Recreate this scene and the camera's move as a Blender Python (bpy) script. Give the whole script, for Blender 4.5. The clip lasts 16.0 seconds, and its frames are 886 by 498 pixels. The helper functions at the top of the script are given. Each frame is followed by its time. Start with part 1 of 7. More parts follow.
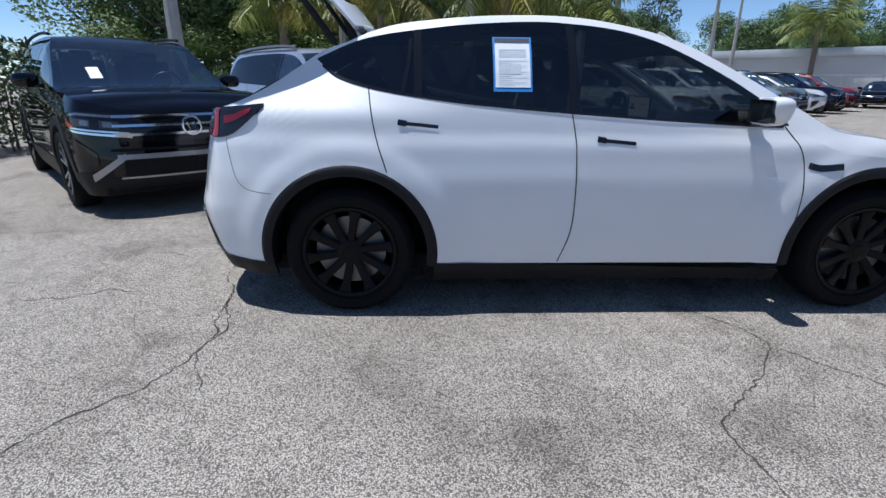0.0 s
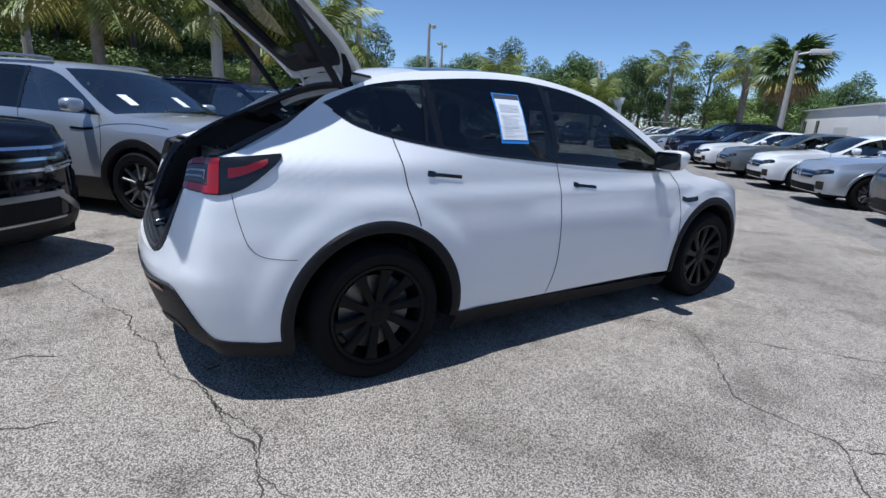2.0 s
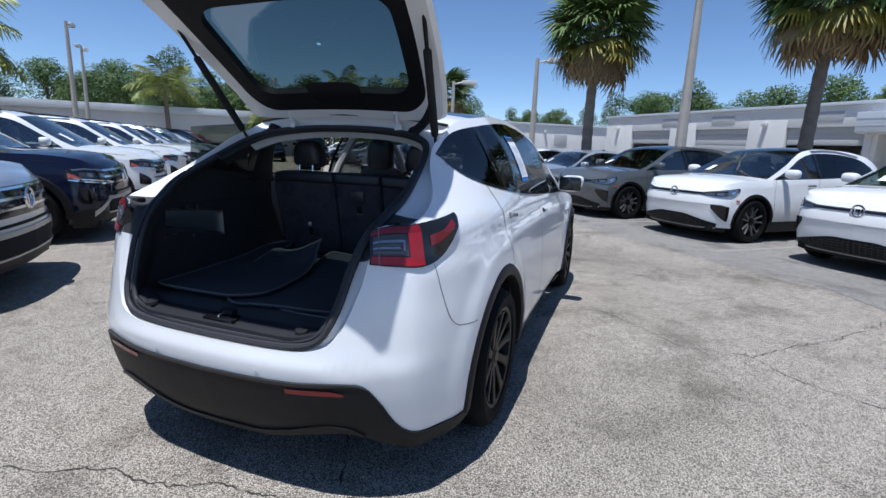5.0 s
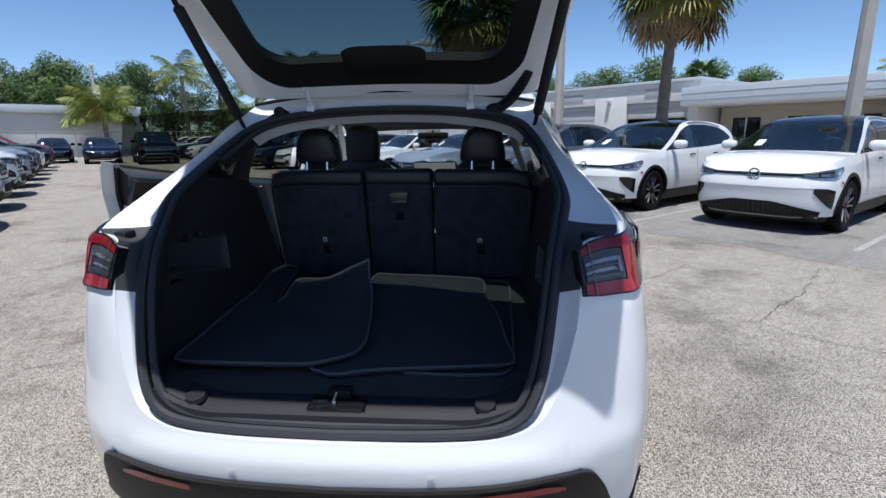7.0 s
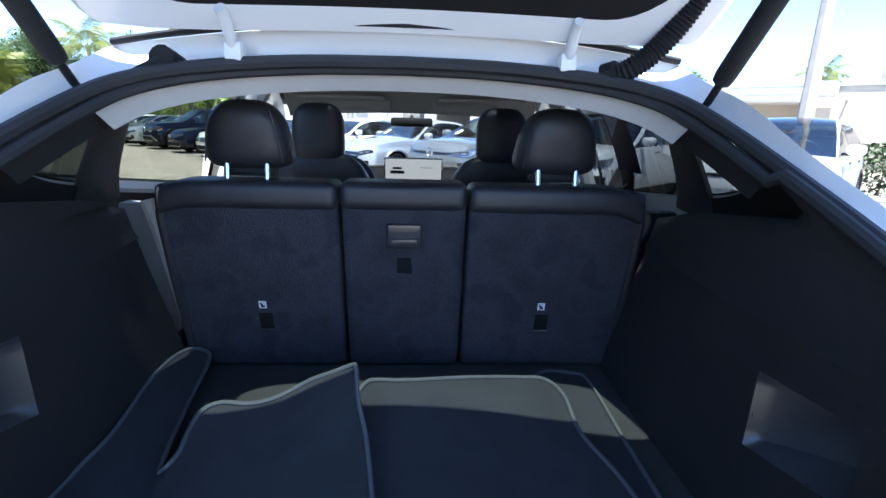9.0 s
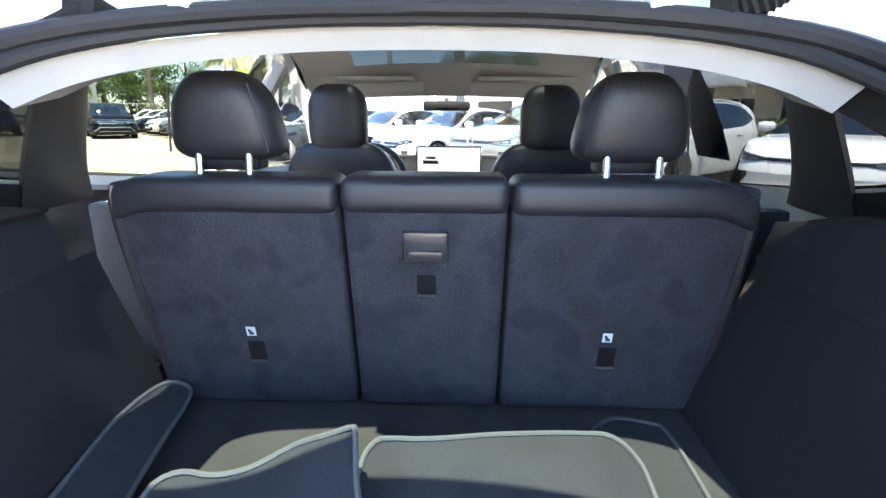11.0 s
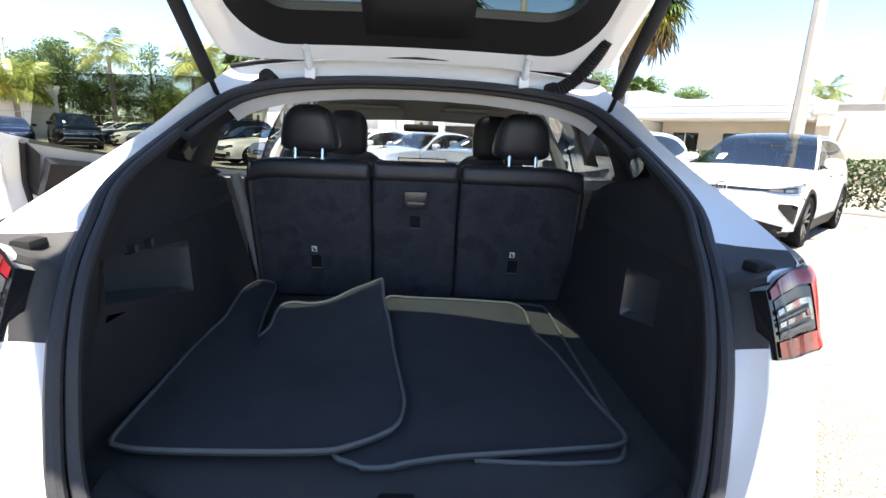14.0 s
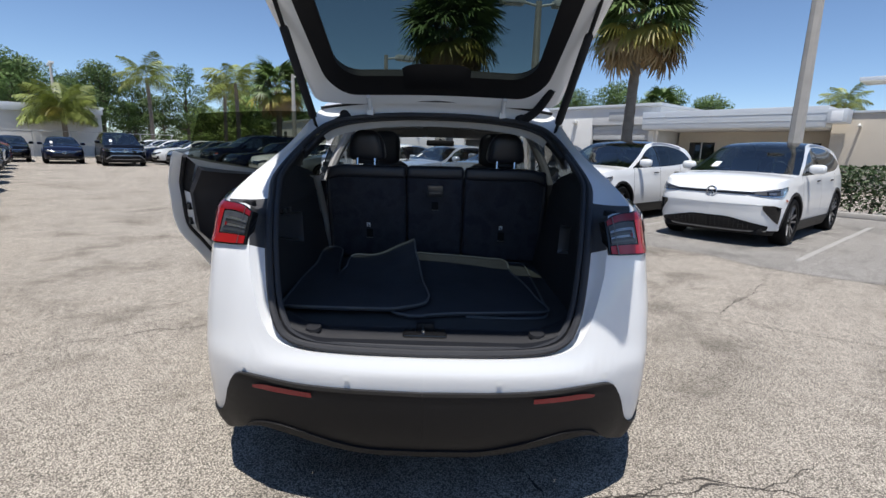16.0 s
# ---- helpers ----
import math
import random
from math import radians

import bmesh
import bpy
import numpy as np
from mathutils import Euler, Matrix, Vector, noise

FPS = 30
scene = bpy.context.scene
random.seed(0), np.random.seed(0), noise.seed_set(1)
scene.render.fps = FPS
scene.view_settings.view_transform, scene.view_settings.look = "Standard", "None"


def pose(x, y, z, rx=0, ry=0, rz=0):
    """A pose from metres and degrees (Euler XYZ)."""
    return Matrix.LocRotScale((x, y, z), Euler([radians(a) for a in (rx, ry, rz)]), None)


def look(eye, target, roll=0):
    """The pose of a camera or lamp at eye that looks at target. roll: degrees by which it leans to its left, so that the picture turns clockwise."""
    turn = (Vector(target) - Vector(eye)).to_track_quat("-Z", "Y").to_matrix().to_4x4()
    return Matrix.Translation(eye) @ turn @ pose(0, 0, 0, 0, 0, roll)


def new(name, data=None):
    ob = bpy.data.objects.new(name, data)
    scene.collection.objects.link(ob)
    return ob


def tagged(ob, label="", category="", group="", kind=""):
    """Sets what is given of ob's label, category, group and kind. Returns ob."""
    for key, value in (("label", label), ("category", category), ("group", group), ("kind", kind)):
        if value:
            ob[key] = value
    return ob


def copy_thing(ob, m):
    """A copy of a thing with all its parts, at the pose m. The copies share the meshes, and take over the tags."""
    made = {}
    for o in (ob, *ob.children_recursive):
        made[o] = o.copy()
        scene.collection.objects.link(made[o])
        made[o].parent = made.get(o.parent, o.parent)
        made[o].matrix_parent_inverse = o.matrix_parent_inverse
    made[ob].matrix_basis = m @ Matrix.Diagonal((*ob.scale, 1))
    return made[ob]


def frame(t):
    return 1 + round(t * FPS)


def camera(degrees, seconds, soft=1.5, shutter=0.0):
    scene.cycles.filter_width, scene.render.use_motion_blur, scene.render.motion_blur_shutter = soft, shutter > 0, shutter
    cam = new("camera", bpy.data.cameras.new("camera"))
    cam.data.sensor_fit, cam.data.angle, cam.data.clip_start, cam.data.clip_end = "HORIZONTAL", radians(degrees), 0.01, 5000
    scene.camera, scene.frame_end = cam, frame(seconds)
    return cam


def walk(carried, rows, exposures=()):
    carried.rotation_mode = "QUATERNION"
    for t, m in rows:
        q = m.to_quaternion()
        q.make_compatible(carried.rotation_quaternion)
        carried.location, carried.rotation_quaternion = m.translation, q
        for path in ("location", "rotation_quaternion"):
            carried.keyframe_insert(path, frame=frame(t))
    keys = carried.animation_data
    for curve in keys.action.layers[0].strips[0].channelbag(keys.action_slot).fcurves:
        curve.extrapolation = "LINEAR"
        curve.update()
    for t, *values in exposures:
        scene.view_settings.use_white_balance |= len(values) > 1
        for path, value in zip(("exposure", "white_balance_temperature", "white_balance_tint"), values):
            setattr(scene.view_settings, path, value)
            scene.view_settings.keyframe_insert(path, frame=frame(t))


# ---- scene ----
cam = camera(84.0, 16.0)
EXPOSURES = [(0.0, 0.05, 5800, 10), (4.2, 0.1, 5850, 10), (6.5, 0.15, 6000, 10), (7.5, 0.45, 6050, 10), (8.0, 0.85, 6050, 10), (8.5, 1.5, 5950, 10), (9.0, 2.15, 5950, 10), (9.5, 2.75, 6250, 10), (10.2, 3.65, 6950, 10), (12.3, 3.45, 7400, 10), (13.0, 3.05, 7650, 10), (14.0, 2.05, 7500, 10), (14.5, 1.3, 7150, 10), (15.0, 0.8, 7000, 10), (15.5, 0.45, 6750, 10), (16.0, 0.25, 6500, 10)]
PATH = [
    (0, (0.427, -3.509, 1.256), (0.49, -1.618, 0.61), 0.5),
    (0.5, (0.099, -3.336, 1.272), (0.436, -1.483, 0.6), -0.1),
    (1, (-0.253, -3.258, 1.307), (0.356, -1.47, 0.65), 1.9),
    (1.5, (-0.662, -3.198, 1.345), (0.222, -1.51, 0.74), 1.9),
    (2, (-1.014, -3.012, 1.333), (0.051, -1.402, 0.813), 3.3),
    (2.5, (-1.408, -2.841, 1.362), (-0.183, -1.341, 0.861), 4.2),
    (3, (-1.738, -2.679, 1.393), (-0.369, -1.3, 0.918), 4.0),
    (3.5, (-1.945, -2.363, 1.392), (-0.441, -1.127, 0.933), 1.3),
    (4, (-2.168, -2.075, 1.388), (-0.538, -1.006, 0.94), 2.1),
    (4.2, (-2.272, -1.976, 1.4), (-0.591, -0.985, 0.963), 2.2),
    (6.3, (-2.336, -0.65, 1.377), (-0.405, -0.333, 0.965), 0.2),
    (6.5, (-2.197, -0.57, 1.371), (-0.263, -0.283, 0.951), -0.5),
    (7, (-2.001, -0.367, 1.373), (-0.058, -0.217, 0.922), -0.6),
    (7.5, (-1.814, -0.177, 1.385), (0.131, -0.168, 0.918), 0.5),
    (8, (-1.52, -0.112, 1.38), (0.421, -0.158, 0.897), 1.0),
    (8.5, (-1.242, -0.1, 1.371), (0.698, -0.156, 0.889), 1.1),
    (9, (-0.989, -0.029, 1.363), (0.947, -0.139, 0.872), 1.6),
    (9.5, (-0.799, 0.007, 1.349), (1.139, -0.06, 0.861), 1.7),
    (10, (-0.667, -0.014, 1.335), (1.263, 0.012, 0.809), 1.2),
    (12.3, (-0.952, -0.078, 1.339), (0.974, -0.015, 0.803), 0.1),
    (12.5, (-1.037, -0.067, 1.34), (0.895, -0.087, 0.825), 0.6),
    (13, (-1.204, -0.108, 1.333), (0.742, -0.12, 0.868), 0.8),
    (13.5, (-1.311, -0.093, 1.314), (0.637, -0.132, 0.859), 2.2),
    (14, (-1.544, -0.031, 1.315), (0.405, -0.114, 0.873), 2.4),
    (14.5, (-1.787, -0.038, 1.329), (0.171, -0.12, 0.926), 2.2),
    (15, (-2.03, -0.088, 1.325), (-0.068, -0.11, 0.938), 1.6),
    (15.5, (-2.247, -0.085, 1.319), (-0.284, -0.081, 0.938), 1.3),
    (16, (-2.468, -0.06, 1.314), (-0.507, -0.053, 0.919), 1.6),
]
walk(cam, [(t, look(eye, target, roll)) for t, eye, target, roll in PATH], exposures=EXPOSURES)

# ---- world, sun ----
SUN_DIR = Vector((-0.265, 0.055, 1.0)).normalized()
world = bpy.data.worlds.new("sky")
scene.world = world
world.use_nodes = True
wn = world.node_tree.nodes
sky = wn.new("ShaderNodeTexSky")
sky.sky_type = "NISHITA"
sky.sun_disc = False
sky.sun_elevation = math.asin(SUN_DIR.z)
sky.sun_rotation = math.atan2(SUN_DIR.x, SUN_DIR.y)
sky.altitude = 2600
sky.air_density, sky.dust_density, sky.ozone_density = 1.0, 0.0, 4.0
wn["Background"].inputs["Strength"].default_value = 0.118
world.node_tree.links.new(sky.outputs["Color"], wn["Background"].inputs["Color"])

sun = new("sun", bpy.data.lights.new("sun", "SUN"))
sun.data.energy, sun.data.angle, sun.data.color = 5.0, radians(0.53), (1.0, 0.96, 0.90)
sun.matrix_world = look(SUN_DIR * 50, (0, 0, 0))


# ---- materials ----
def mat(name, base, rough=0.5, metal=0.0, var=0.12, scale=18.0, fine=160.0, bump=0.0, coat=0.0, second=None, mix=0.0, spec=0.5, rnd=0.0):
    """A procedural surface: base colour varied at two scales, wear in the gloss, fine relief."""
    m = bpy.data.materials.new(name)
    m.use_nodes = True
    nt, n = m.node_tree, m.node_tree.nodes
    b = n["Principled BSDF"]
    b.inputs["Roughness"].default_value, b.inputs["Metallic"].default_value = rough, metal
    b.inputs["Coat Weight"].default_value, b.inputs["Coat Roughness"].default_value = coat, 0.03
    b.inputs["Specular IOR Level"].default_value = spec
    co = n.new("ShaderNodeTexCoord").outputs["Object"]
    big, small = n.new("ShaderNodeTexNoise"), n.new("ShaderNodeTexNoise")
    for tex, s in ((big, scale), (small, fine)):
        tex.inputs["Scale"].default_value, tex.inputs["Detail"].default_value = s, 4
        nt.links.new(co, tex.inputs["Vector"])
    add = n.new("ShaderNodeMath"); add.operation = "ADD"
    nt.links.new(big.outputs["Fac"], add.inputs[0]); nt.links.new(small.outputs["Fac"], add.inputs[1])
    ramp = n.new("ShaderNodeMapRange")
    ramp.inputs["From Min"].default_value, ramp.inputs["From Max"].default_value = 0.6, 1.4
    ramp.inputs["To Min"].default_value, ramp.inputs["To Max"].default_value = 1 - var, 1 + var
    nt.links.new(add.outputs[0], ramp.inputs["Value"])
    colour = n.new("ShaderNodeMix"); colour.data_type = "RGBA"
    colour.inputs["A"].default_value = (*base, 1)
    colour.inputs["B"].default_value = (*(second or base), 1)
    if second:
        edge = n.new("ShaderNodeMapRange")
        edge.inputs["From Min"].default_value, edge.inputs["From Max"].default_value = 0.62 - mix, 0.66 - mix + 0.06
        nt.links.new(big.outputs["Fac"], edge.inputs["Value"])
        nt.links.new(edge.outputs["Result"], colour.inputs["Factor"])
    else:
        colour.inputs["Factor"].default_value = 0
    hsv = n.new("ShaderNodeHueSaturation")
    nt.links.new(colour.outputs["Result"], hsv.inputs["Color"])
    if rnd:
        info = n.new("ShaderNodeObjectInfo")
        r2 = n.new("ShaderNodeMapRange")
        r2.inputs["To Min"].default_value, r2.inputs["To Max"].default_value = 1 - rnd, 1 + rnd
        nt.links.new(info.outputs["Random"], r2.inputs["Value"])
        mul = n.new("ShaderNodeMath"); mul.operation = "MULTIPLY"
        nt.links.new(r2.outputs["Result"], mul.inputs[0]); nt.links.new(ramp.outputs["Result"], mul.inputs[1])
        nt.links.new(mul.outputs[0], hsv.inputs["Value"])
    else:
        nt.links.new(ramp.outputs["Result"], hsv.inputs["Value"])
    nt.links.new(hsv.outputs["Color"], b.inputs["Base Color"])
    if bump:
        bp = n.new("ShaderNodeBump")
        bp.inputs["Strength"].default_value, bp.inputs["Distance"].default_value = bump, 0.004
        nt.links.new(small.outputs["Fac"], bp.inputs["Height"])
        nt.links.new(bp.outputs["Normal"], b.inputs["Normal"])
    return m


def glass_mat(name, tint, rough=0.0, ior=1.5):
    """A thin tinted pane: light passes straight through, gloss by Fresnel."""
    m = bpy.data.materials.new(name)
    m.use_nodes = True
    nt, n = m.node_tree, m.node_tree.nodes
    n.remove(n["Principled BSDF"])
    tr, gl, lw, mx = (n.new("ShaderNode" + k) for k in ("BsdfTransparent", "BsdfGlossy", "LayerWeight", "MixShader"))
    lw.inputs["Blend"].default_value = 0.5
    pw, ma = n.new("ShaderNodeMath"), n.new("ShaderNodeMath")
    pw.operation, ma.operation = "POWER", "MULTIPLY_ADD"
    pw.inputs[1].default_value = 5.0
    f0 = ((ior - 1) / (ior + 1)) ** 2 * 1.8
    ma.inputs[1].default_value, ma.inputs[2].default_value = 1 - f0, f0
    nt.links.new(lw.outputs["Facing"], pw.inputs[0]); nt.links.new(pw.outputs[0], ma.inputs[0])
    tr.inputs["Color"].default_value = (*tint, 1)
    gl.inputs["Roughness"].default_value = rough
    nt.links.new(ma.outputs[0], mx.inputs[0]); nt.links.new(tr.outputs[0], mx.inputs[1]); nt.links.new(gl.outputs[0], mx.inputs[2])
    nt.links.new(mx.outputs[0], n["Material Output"].inputs["Surface"])
    return m


def paint(name, c, **k):
    return mat(name, c, rough=0.45, var=0.02, scale=3, fine=900, coat=1.0, spec=0.1 if max(c) < 0.2 else 0.4, **k)


M = dict(
    white=paint("white_paint", (0.75, 0.76, 0.77)),
    pearl=paint("pearl_white_paint", (0.76, 0.77, 0.77)),
    black=mat("black_paint", (0.003, 0.0035, 0.006), rough=0.5, spec=0.0, var=0.02, scale=3, fine=900, coat=0.8),
    navy=mat("navy_paint", (0.006, 0.009, 0.026), rough=0.5, spec=0.0, var=0.02, scale=3, fine=900, coat=0.8),
    silver=mat("silver_paint", (0.46, 0.49, 0.53), rough=0.36, metal=0.6, var=0.03, scale=3, fine=900, coat=1.0),
    grey=mat("grey_paint", (0.10, 0.11, 0.115), rough=0.4, metal=0.25, var=0.03, scale=3, fine=900, coat=1.0),
    red=paint("red_paint", (0.25, 0.012, 0.015)),
    pillar_trim=mat("pillar_trim", (0.045, 0.045, 0.048), rough=0.55, spec=0.4, var=0.12, scale=9, fine=600, bump=0.2),
    jamb=mat("grey_jamb", (0.32, 0.32, 0.325), rough=0.5, var=0.15, scale=10, fine=300),
    satin_trim=mat("satin_black_trim", (0.020, 0.020, 0.021), rough=0.35, spec=0.5, var=0.1, scale=8, fine=500),
    trim=mat("black_plastic_trim", (0.0095, 0.0096, 0.0112), rough=0.5, spec=0.22, var=0.15, scale=8, fine=700, bump=0.25),
    gloss=mat("gloss_black", (0.008, 0.008, 0.009), rough=0.08, var=0.05),
    rubber=mat("rubber", (0.020, 0.020, 0.022), rough=0.75, spec=0.2, var=0.2, scale=12, fine=300, bump=0.3),
    rim=mat("black_rim", (0.0045, 0.0045, 0.0055), rough=0.36, var=0.1, spec=0.14),
    dark_alloy=mat("dark_alloy", (0.20, 0.20, 0.205), rough=0.3, metal=0.7, var=0.1),
    alloy=mat("alloy", (0.34, 0.35, 0.37), rough=0.3, metal=0.9, var=0.08),
    chrome=mat("chrome", (0.75, 0.76, 0.78), rough=0.12, metal=1.0, var=0.03),
    steel=mat("brake_steel", (0.16, 0.16, 0.16), rough=0.45, metal=0.9, var=0.15),
    darkglass=mat("dark_glass", (0.010, 0.013, 0.015), rough=0.03, var=0.05, spec=0.6),
    side_glass=glass_mat("privacy_glass", (0.10, 0.112, 0.115)),
    gate_glass=glass_mat("gate_glass", (0.21, 0.25, 0.225)),
    door_glass=glass_mat("door_glass", (0.28, 0.30, 0.25)),
    front_glass=glass_mat("front_side_glass", (0.17, 0.19, 0.19)),
    clear_glass=glass_mat("clear_glass", (0.86, 0.90, 0.89)),
    roof_glass=glass_mat("roof_glass", (0.030, 0.036, 0.038)),
    lamp_red=mat("red_lamp_lens", (0.30, 0.008, 0.012), rough=0.22, var=0.08, scale=40, spec=0.3, coat=0.7),
    lamp_deep=mat("deep_red_lens", (0.17, 0.005, 0.010), rough=0.25, var=0.08, scale=40, spec=0.3, coat=0.6),
    lamp_clear=mat("clear_lamp", (0.22, 0.23, 0.25), rough=0.22, metal=0.7, var=0.2, scale=60, coat=1.0),
    lamp_dark=mat("smoked_lamp", (0.010, 0.011, 0.013), rough=0.06, var=0.1, spec=0.5),
    amber=mat("amber_lens", (0.42, 0.075, 0.03), rough=0.1, coat=1.0),
    sill_plastic=mat("sill_plastic", (0.021, 0.0215, 0.0250), rough=0.5, spec=0.18, var=0.12, scale=9, fine=600, bump=0.2),
    lining=mat("trunk_lining", (0.0216, 0.0216, 0.0232), rough=0.8, spec=0.3, var=0.2, scale=6, fine=500, bump=0.35),
    pocket=mat("satin_pocket", (0.040, 0.041, 0.045), rough=0.30, spec=1.0, var=0.1, scale=20, fine=500),
    tyre=mat("tyre_rubber", (0.006, 0.006, 0.0065), rough=0.8, spec=0.15, var=0.25, scale=12, fine=300, bump=0.3),
    seal=mat("seal_rubber", (0.030, 0.031, 0.036), rough=0.6, spec=0.4, var=0.15, scale=12, fine=300, bump=0.2),
    lamp_inner=mat("lamp_inner", (0.05, 0.053, 0.06), rough=0.35, var=0.3, scale=50),
    car_glass=glass_mat("car_glass", (0.55, 0.66, 0.66), 0.0, 2.0),
    car_privacy=glass_mat("car_privacy_glass", (0.16, 0.18, 0.18)),
    carpet=mat("black_carpet", (0.0430, 0.0430, 0.0430), rough=0.95, var=0.35, scale=9, fine=700, bump=0.6),
    mat_carpet=mat("floor_mat_carpet", (0.0365, 0.0388, 0.0450), rough=0.95, var=0.4, scale=7, fine=600, bump=0.8, second=(0.028, 0.030, 0.037), mix=0.09),
    seatback=mat("seat_felt", (0.0368, 0.0376, 0.0480), rough=0.9, var=0.7, scale=9, fine=260, bump=0.8, second=(0.018, 0.019, 0.027), mix=0.09),
    leather=mat("black_leather", (0.0238, 0.0238, 0.0289), rough=0.38, var=0.12, scale=14, fine=450, bump=0.25),
    liner=mat("headliner", (0.46, 0.45, 0.43), rough=0.9, var=0.06, scale=12, fine=500, bump=0.2),
    piping=mat("mat_piping", (0.0935, 0.0978, 0.1020), rough=0.8, var=0.1),
    screen=mat("screen", (0.04, 0.04, 0.04), rough=0.35, var=0.03),
    paper=mat("paper", (0.78, 0.80, 0.82), rough=0.7, var=0.03),
    paper_blue=mat("paper_blue", (0.03, 0.22, 0.60), rough=0.6, var=0.03),
    ink=mat("ink", (0.05, 0.06, 0.08), rough=0.7, var=0.05),
    faint_ink=mat("faint_ink", (0.58, 0.62, 0.66), rough=0.7, var=0.05),
    concrete=mat("concrete_pole", (0.40, 0.38, 0.35), rough=0.85, var=0.15, scale=4, fine=120, bump=0.4),
    lampgrey=mat("painted_lamp", (0.62, 0.62, 0.60), rough=0.5, var=0.08),
    bark=mat("palm_bark", (0.20, 0.17, 0.14), rough=0.9, var=0.35, scale=5, fine=60, bump=0.8),
    boots=mat("palm_boots", (0.26, 0.20, 0.13), rough=0.9, var=0.3, scale=8, fine=80, bump=0.6),
    frond=mat("palm_frond", (0.095, 0.150, 0.038), rough=0.5, var=0.3, scale=2.0, rnd=0.25),
    frond_y=mat("yellow_frond", (0.27, 0.23, 0.04), rough=0.55, var=0.3, scale=2.0, rnd=0.25),
    frond_dry=mat("dry_frond", (0.30, 0.21, 0.10), rough=0.8, var=0.3, scale=2.0, rnd=0.25),
    frond_q=mat("queen_frond", (0.190, 0.230, 0.045), rough=0.5, var=0.3, scale=1.5, rnd=0.25),
    leaf=mat("leaves", (0.082, 0.138, 0.034), rough=0.6, var=0.45, scale=0.8, fine=6, rnd=0.3),
    leaf_light=mat("light_leaves", (0.16, 0.225, 0.055), rough=0.6, var=0.4, scale=0.8, fine=6, rnd=0.3),
    hedge=mat("hedge_leaves", (0.04, 0.075, 0.018), rough=0.55, var=0.5, scale=6, fine=30, rnd=0.2),
    trunk=mat("tree_bark", (0.13, 0.10, 0.08), rough=0.9, var=0.3, scale=4, fine=40, bump=0.6),
    wall=mat("white_wall", (0.68, 0.68, 0.67), rough=0.8, var=0.06, scale=0.6, fine=30, bump=0.2),
    wall_tan=mat("tan_wall", (0.52, 0.47, 0.40), rough=0.85, var=0.08, scale=0.8, fine=30, bump=0.2),
    fascia=mat("metal_fascia", (0.62, 0.65, 0.68), rough=0.45, metal=0.3, var=0.06, scale=0.5),
    shutter=mat("grey_shutter", (0.42, 0.43, 0.44), rough=0.6, var=0.06),
    dark_in=mat("dark_interior", (0.010, 0.010, 0.011), rough=0.8, var=0.3, spec=0.2),
    line=mat("parking_paint", (0.31, 0.30, 0.285), rough=0.8, var=0.3, scale=6, fine=60, second=(0.30, 0.29, 0.27), mix=0.12),
    crack=mat("crack", (0.045, 0.04, 0.035), rough=0.95, var=0.3, second=(0.16, 0.14, 0.12), mix=0.04, scale=9),
    patch=mat("tar_patch", (0.10, 0.10, 0.10), rough=0.9, var=0.3, scale=5, fine=200, bump=0.5),
    wire=mat("fence_wire", (0.45, 0.46, 0.47), rough=0.5, metal=0.7),
)


